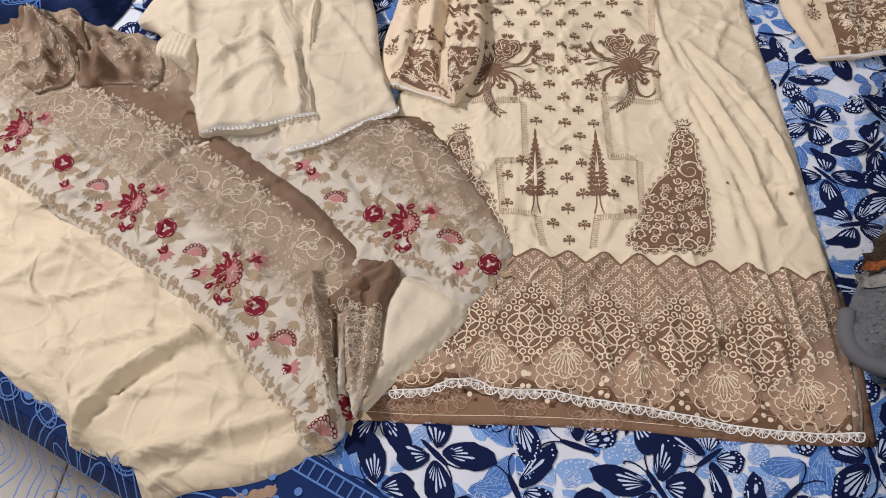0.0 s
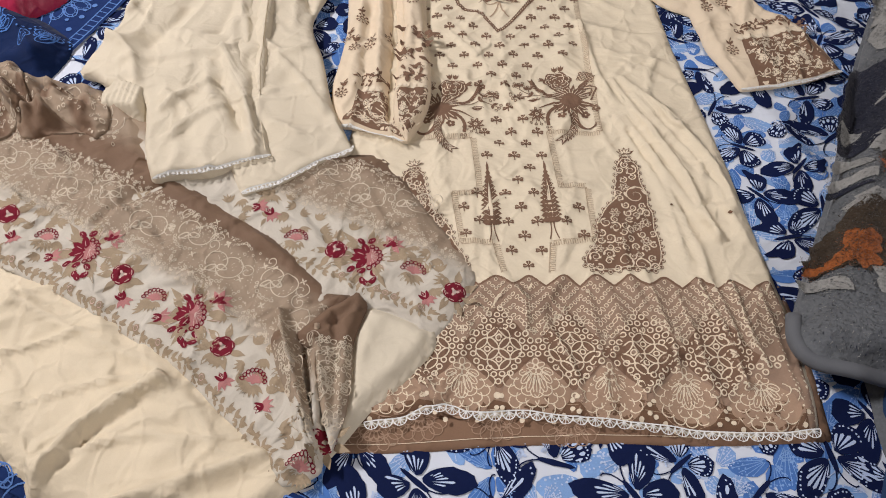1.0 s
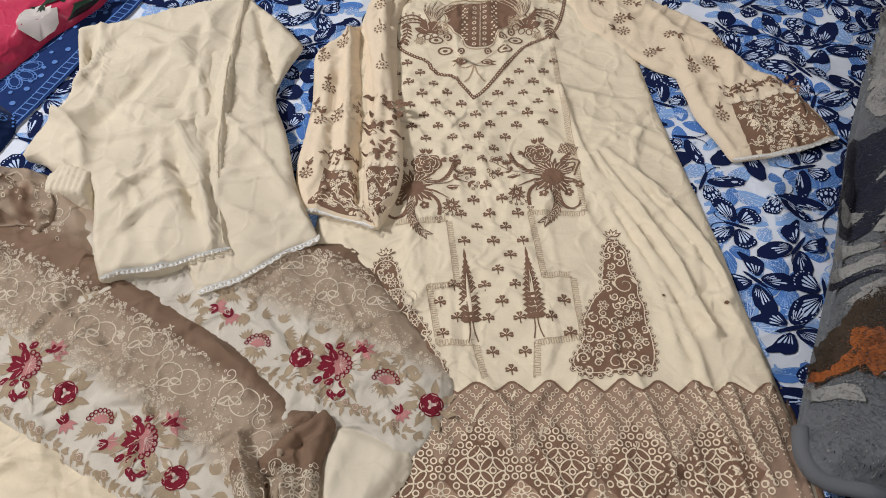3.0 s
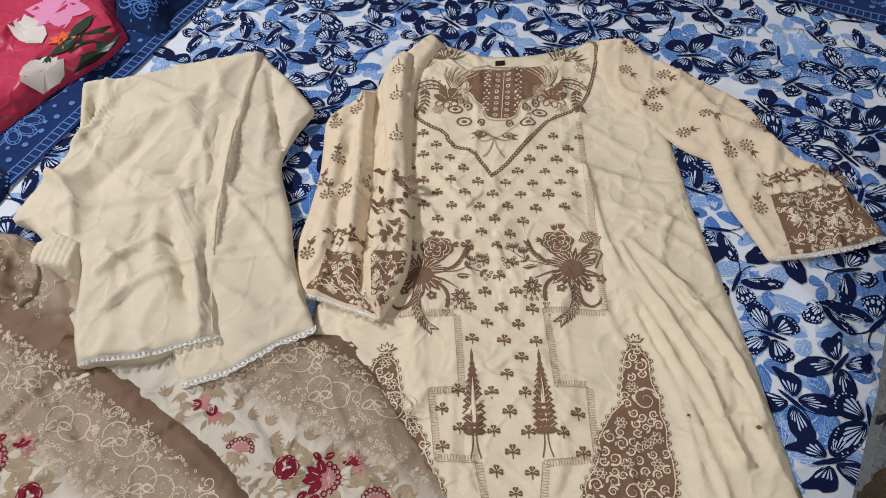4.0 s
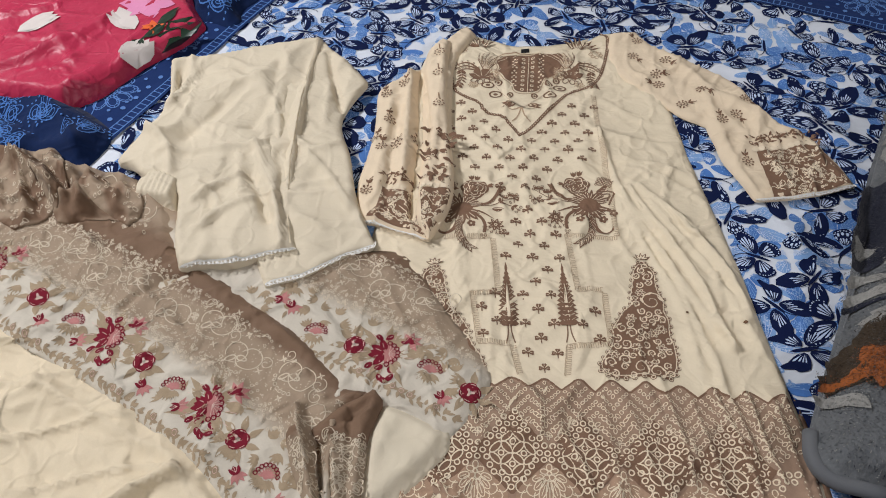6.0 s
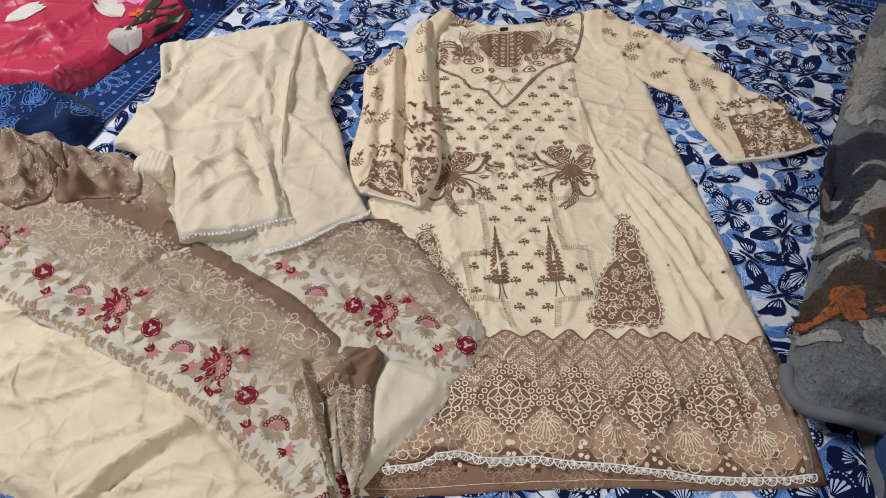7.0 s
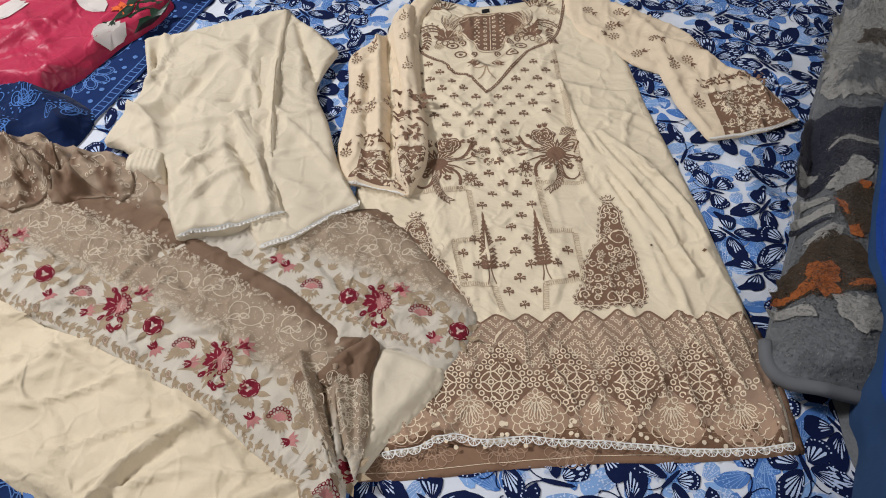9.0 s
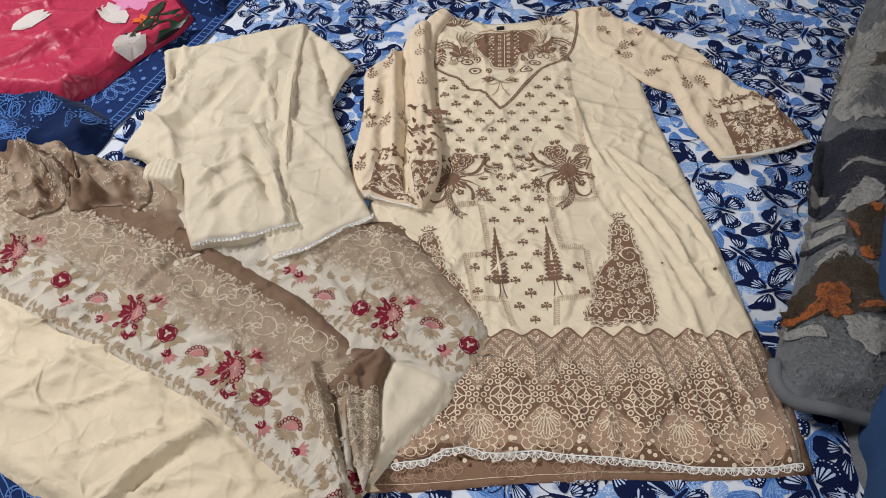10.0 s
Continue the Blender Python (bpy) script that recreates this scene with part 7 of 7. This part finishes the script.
fleece_patch(M_fpale, [(0.430, 0.351), (0.446, 0.363), (0.471, 0.371), (0.484, 0.360), (0.472, 0.346), (0.449, 0.349), (0.429, 0.339)], 0.003, 22, 0.0016)
fleece_patch(M_fbrown, [(0.378, 0.292), (0.399, 0.315), (0.430, 0.341), (0.466, 0.357), (0.484, 0.338), (0.497, 0.308), (0.501, 0.279), (0.491, 0.255), (0.446, 0.251), (0.421, 0.243), (0.394, 0.251), (0.363, 0.244), (0.353, 0.257)], 0.004, 9, 0.0018)
fleece_patch(M_forange, [(0.408, 0.302), (0.442, 0.307), (0.456, 0.292), (0.437, 0.266), (0.437, 0.244), (0.416, 0.246), (0.398, 0.250), (0.385, 0.264), (0.412, 0.280)], 0.005, 10, 0.0024)
fleece_patch(M_forange, [(0.451, 0.267), (0.497, 0.272), (0.493, 0.259), (0.453, 0.256)], 0.003, 11, 0.0024)
fleece_patch(M_forange, [(0.358, 0.259), (0.388, 0.269), (0.387, 0.253), (0.359, 0.248)], 0.003, 12, 0.0024)
fleece_patch(M_fpale, [(0.351, 0.244), (0.384, 0.242), (0.396, 0.220), (0.387, 0.209), (0.373, 0.224), (0.346, 0.230)], 0.003, 13, 0.0020)
fleece_patch(M_fpale, [(0.420, 0.237), (0.445, 0.249), (0.483, 0.241), (0.478, 0.200), (0.460, 0.179), (0.439, 0.190), (0.425, 0.213)], 0.004, 14, 0.0020)


def tube(name, line, height, r, material, up=0.0):
    p = resample(soften(line, 2, False), 0.008, False)
    z = height(p) + up
    d = np.gradient(p, axis=0)
    d /= np.hypot(*d.T)[:, None]
    n = np.stack([-d[:, 1], d[:, 0]], 1)
    co, fs, m = [], [], 10
    for i in range(len(p)):
        for k in range(m):
            t = 2 * math.pi * k / m
            co.append((*(p[i] + n[i] * r * math.cos(t)), z[i] + r * math.sin(t)))
    for i in range(len(p) - 1):
        for k in range(m):
            fs.append((i * m + k, i * m + (k + 1) % m, (i + 1) * m + (k + 1) % m, (i + 1) * m + k))
    fs += [tuple(range(m))[::-1], tuple(range((len(p) - 1) * m, len(p) * m))]
    return finish(name, co, fs, material)


part("bound_edge", tube("bound_edge", [(0.338, 0.200), (0.330, 0.165), (0.344, 0.142), (0.388, 0.131), (0.443, 0.113), (0.536, 0.087), (0.716, 0.043)], top.h, 0.0095, M_bind, -0.004), blanket, "smooth grey binding")
tail = Cloth([(0.414, 0.175), (0.418, 0.120), (0.414, 0.065), (0.421, 0.028), (0.441, 0.012), (0.566, -0.02), (0.816, -0.06), (0.816, 0.15)], sheet_h, 0.018, roll=0.014, edge=0.004, swells=((0.002, 0.08, 171),))
part("trailing_corner", lay("trailing_corner", tail.line, tail.h, M_fleece, res=0.008, skirt=0.004), blanket, "lower corner lying on the sheet")

# ---- blue garment over the blanket ----
jacket = thing("blue_jacket", (0.75, 0.15, 0.0), "royal blue knitted jacket with piped seams, lying over the blanket", "jacket")
blue = Cloth([(0.700, 0.70), (0.625, 0.605), (0.590, 0.528), (0.555, 0.446), (0.515, 0.361), (0.490, 0.292), (0.482, 0.225), (0.453, 0.158), (0.423, 0.096), (0.422, 0.060), (0.404, 0.018), (0.348, -0.12), (0.438, -0.25), (0.738, -0.30), (0.988, 0.0), (1.018, 0.5), (0.838, 0.7)], sheet_h, 0.116, roll=0.022, edge=0.098,
             swells=((0.006, 0.15, 181), (0.002, 0.06, 182)), folds=(([(0.638, 0.50), (0.578, 0.34), (0.548, 0.26)], 0.008, 0.012), ([(0.538, 0.20), (0.478, 0.08), (0.458, -0.02)], 0.008, 0.012)))
part("front_panel", lay("front_panel", blue.line, blue.h, M_denim, res=0.008, skirt=0.095), jacket, "slate blue panel")
part("placket", lay("placket", arr([(0.626, 0.605), (0.591, 0.528), (0.556, 0.446), (0.516, 0.361), (0.491, 0.292), (0.483, 0.225), (0.454, 0.158), (0.424, 0.096), (0.423, 0.06), (0.405, 0.018), (0.449, 0.01), (0.467, 0.052), (0.468, 0.088), (0.498, 0.15), (0.527, 0.217), (0.535, 0.284), (0.56, 0.353), (0.6, 0.438), (0.635, 0.52), (0.67, 0.597)]), blue.h, M_royal, res=0.008, skirt=0.0, lift=0.003), jacket, "royal blue placket")
part("piping", tube("piping", [(0.661, 0.598), (0.626, 0.521), (0.591, 0.439), (0.551, 0.354), (0.526, 0.285), (0.518, 0.218), (0.489, 0.151), (0.459, 0.089), (0.458, 0.053)], blue.h, 0.007, M_royal, 0.004), jacket, "round blue piping")
part("piping", tube("piping", [(0.635, 0.603), (0.6, 0.526), (0.565, 0.444), (0.525, 0.359), (0.5, 0.29), (0.492, 0.223), (0.463, 0.156), (0.433, 0.094), (0.432, 0.058)], blue.h, 0.005, M_royal, 0.004), jacket, "round blue piping")


# ---- floor tiles ----
tile_mesh = box("tile", (-0.298, -0.298, -0.012), (0.298, 0.298, 0.0), M_tile, 0.002)
for i in range(-4, 5):
    for j in range(-4, 5):
        x, y = -0.52 + 0.6 * i, -0.13 + 0.6 * j
        if abs(x) < 2.1 and -2.1 < y < 2.5:
            ob = new("tile", tile_mesh)
            ob.parent = floor
            ob.location = (x, y, FLOOR)
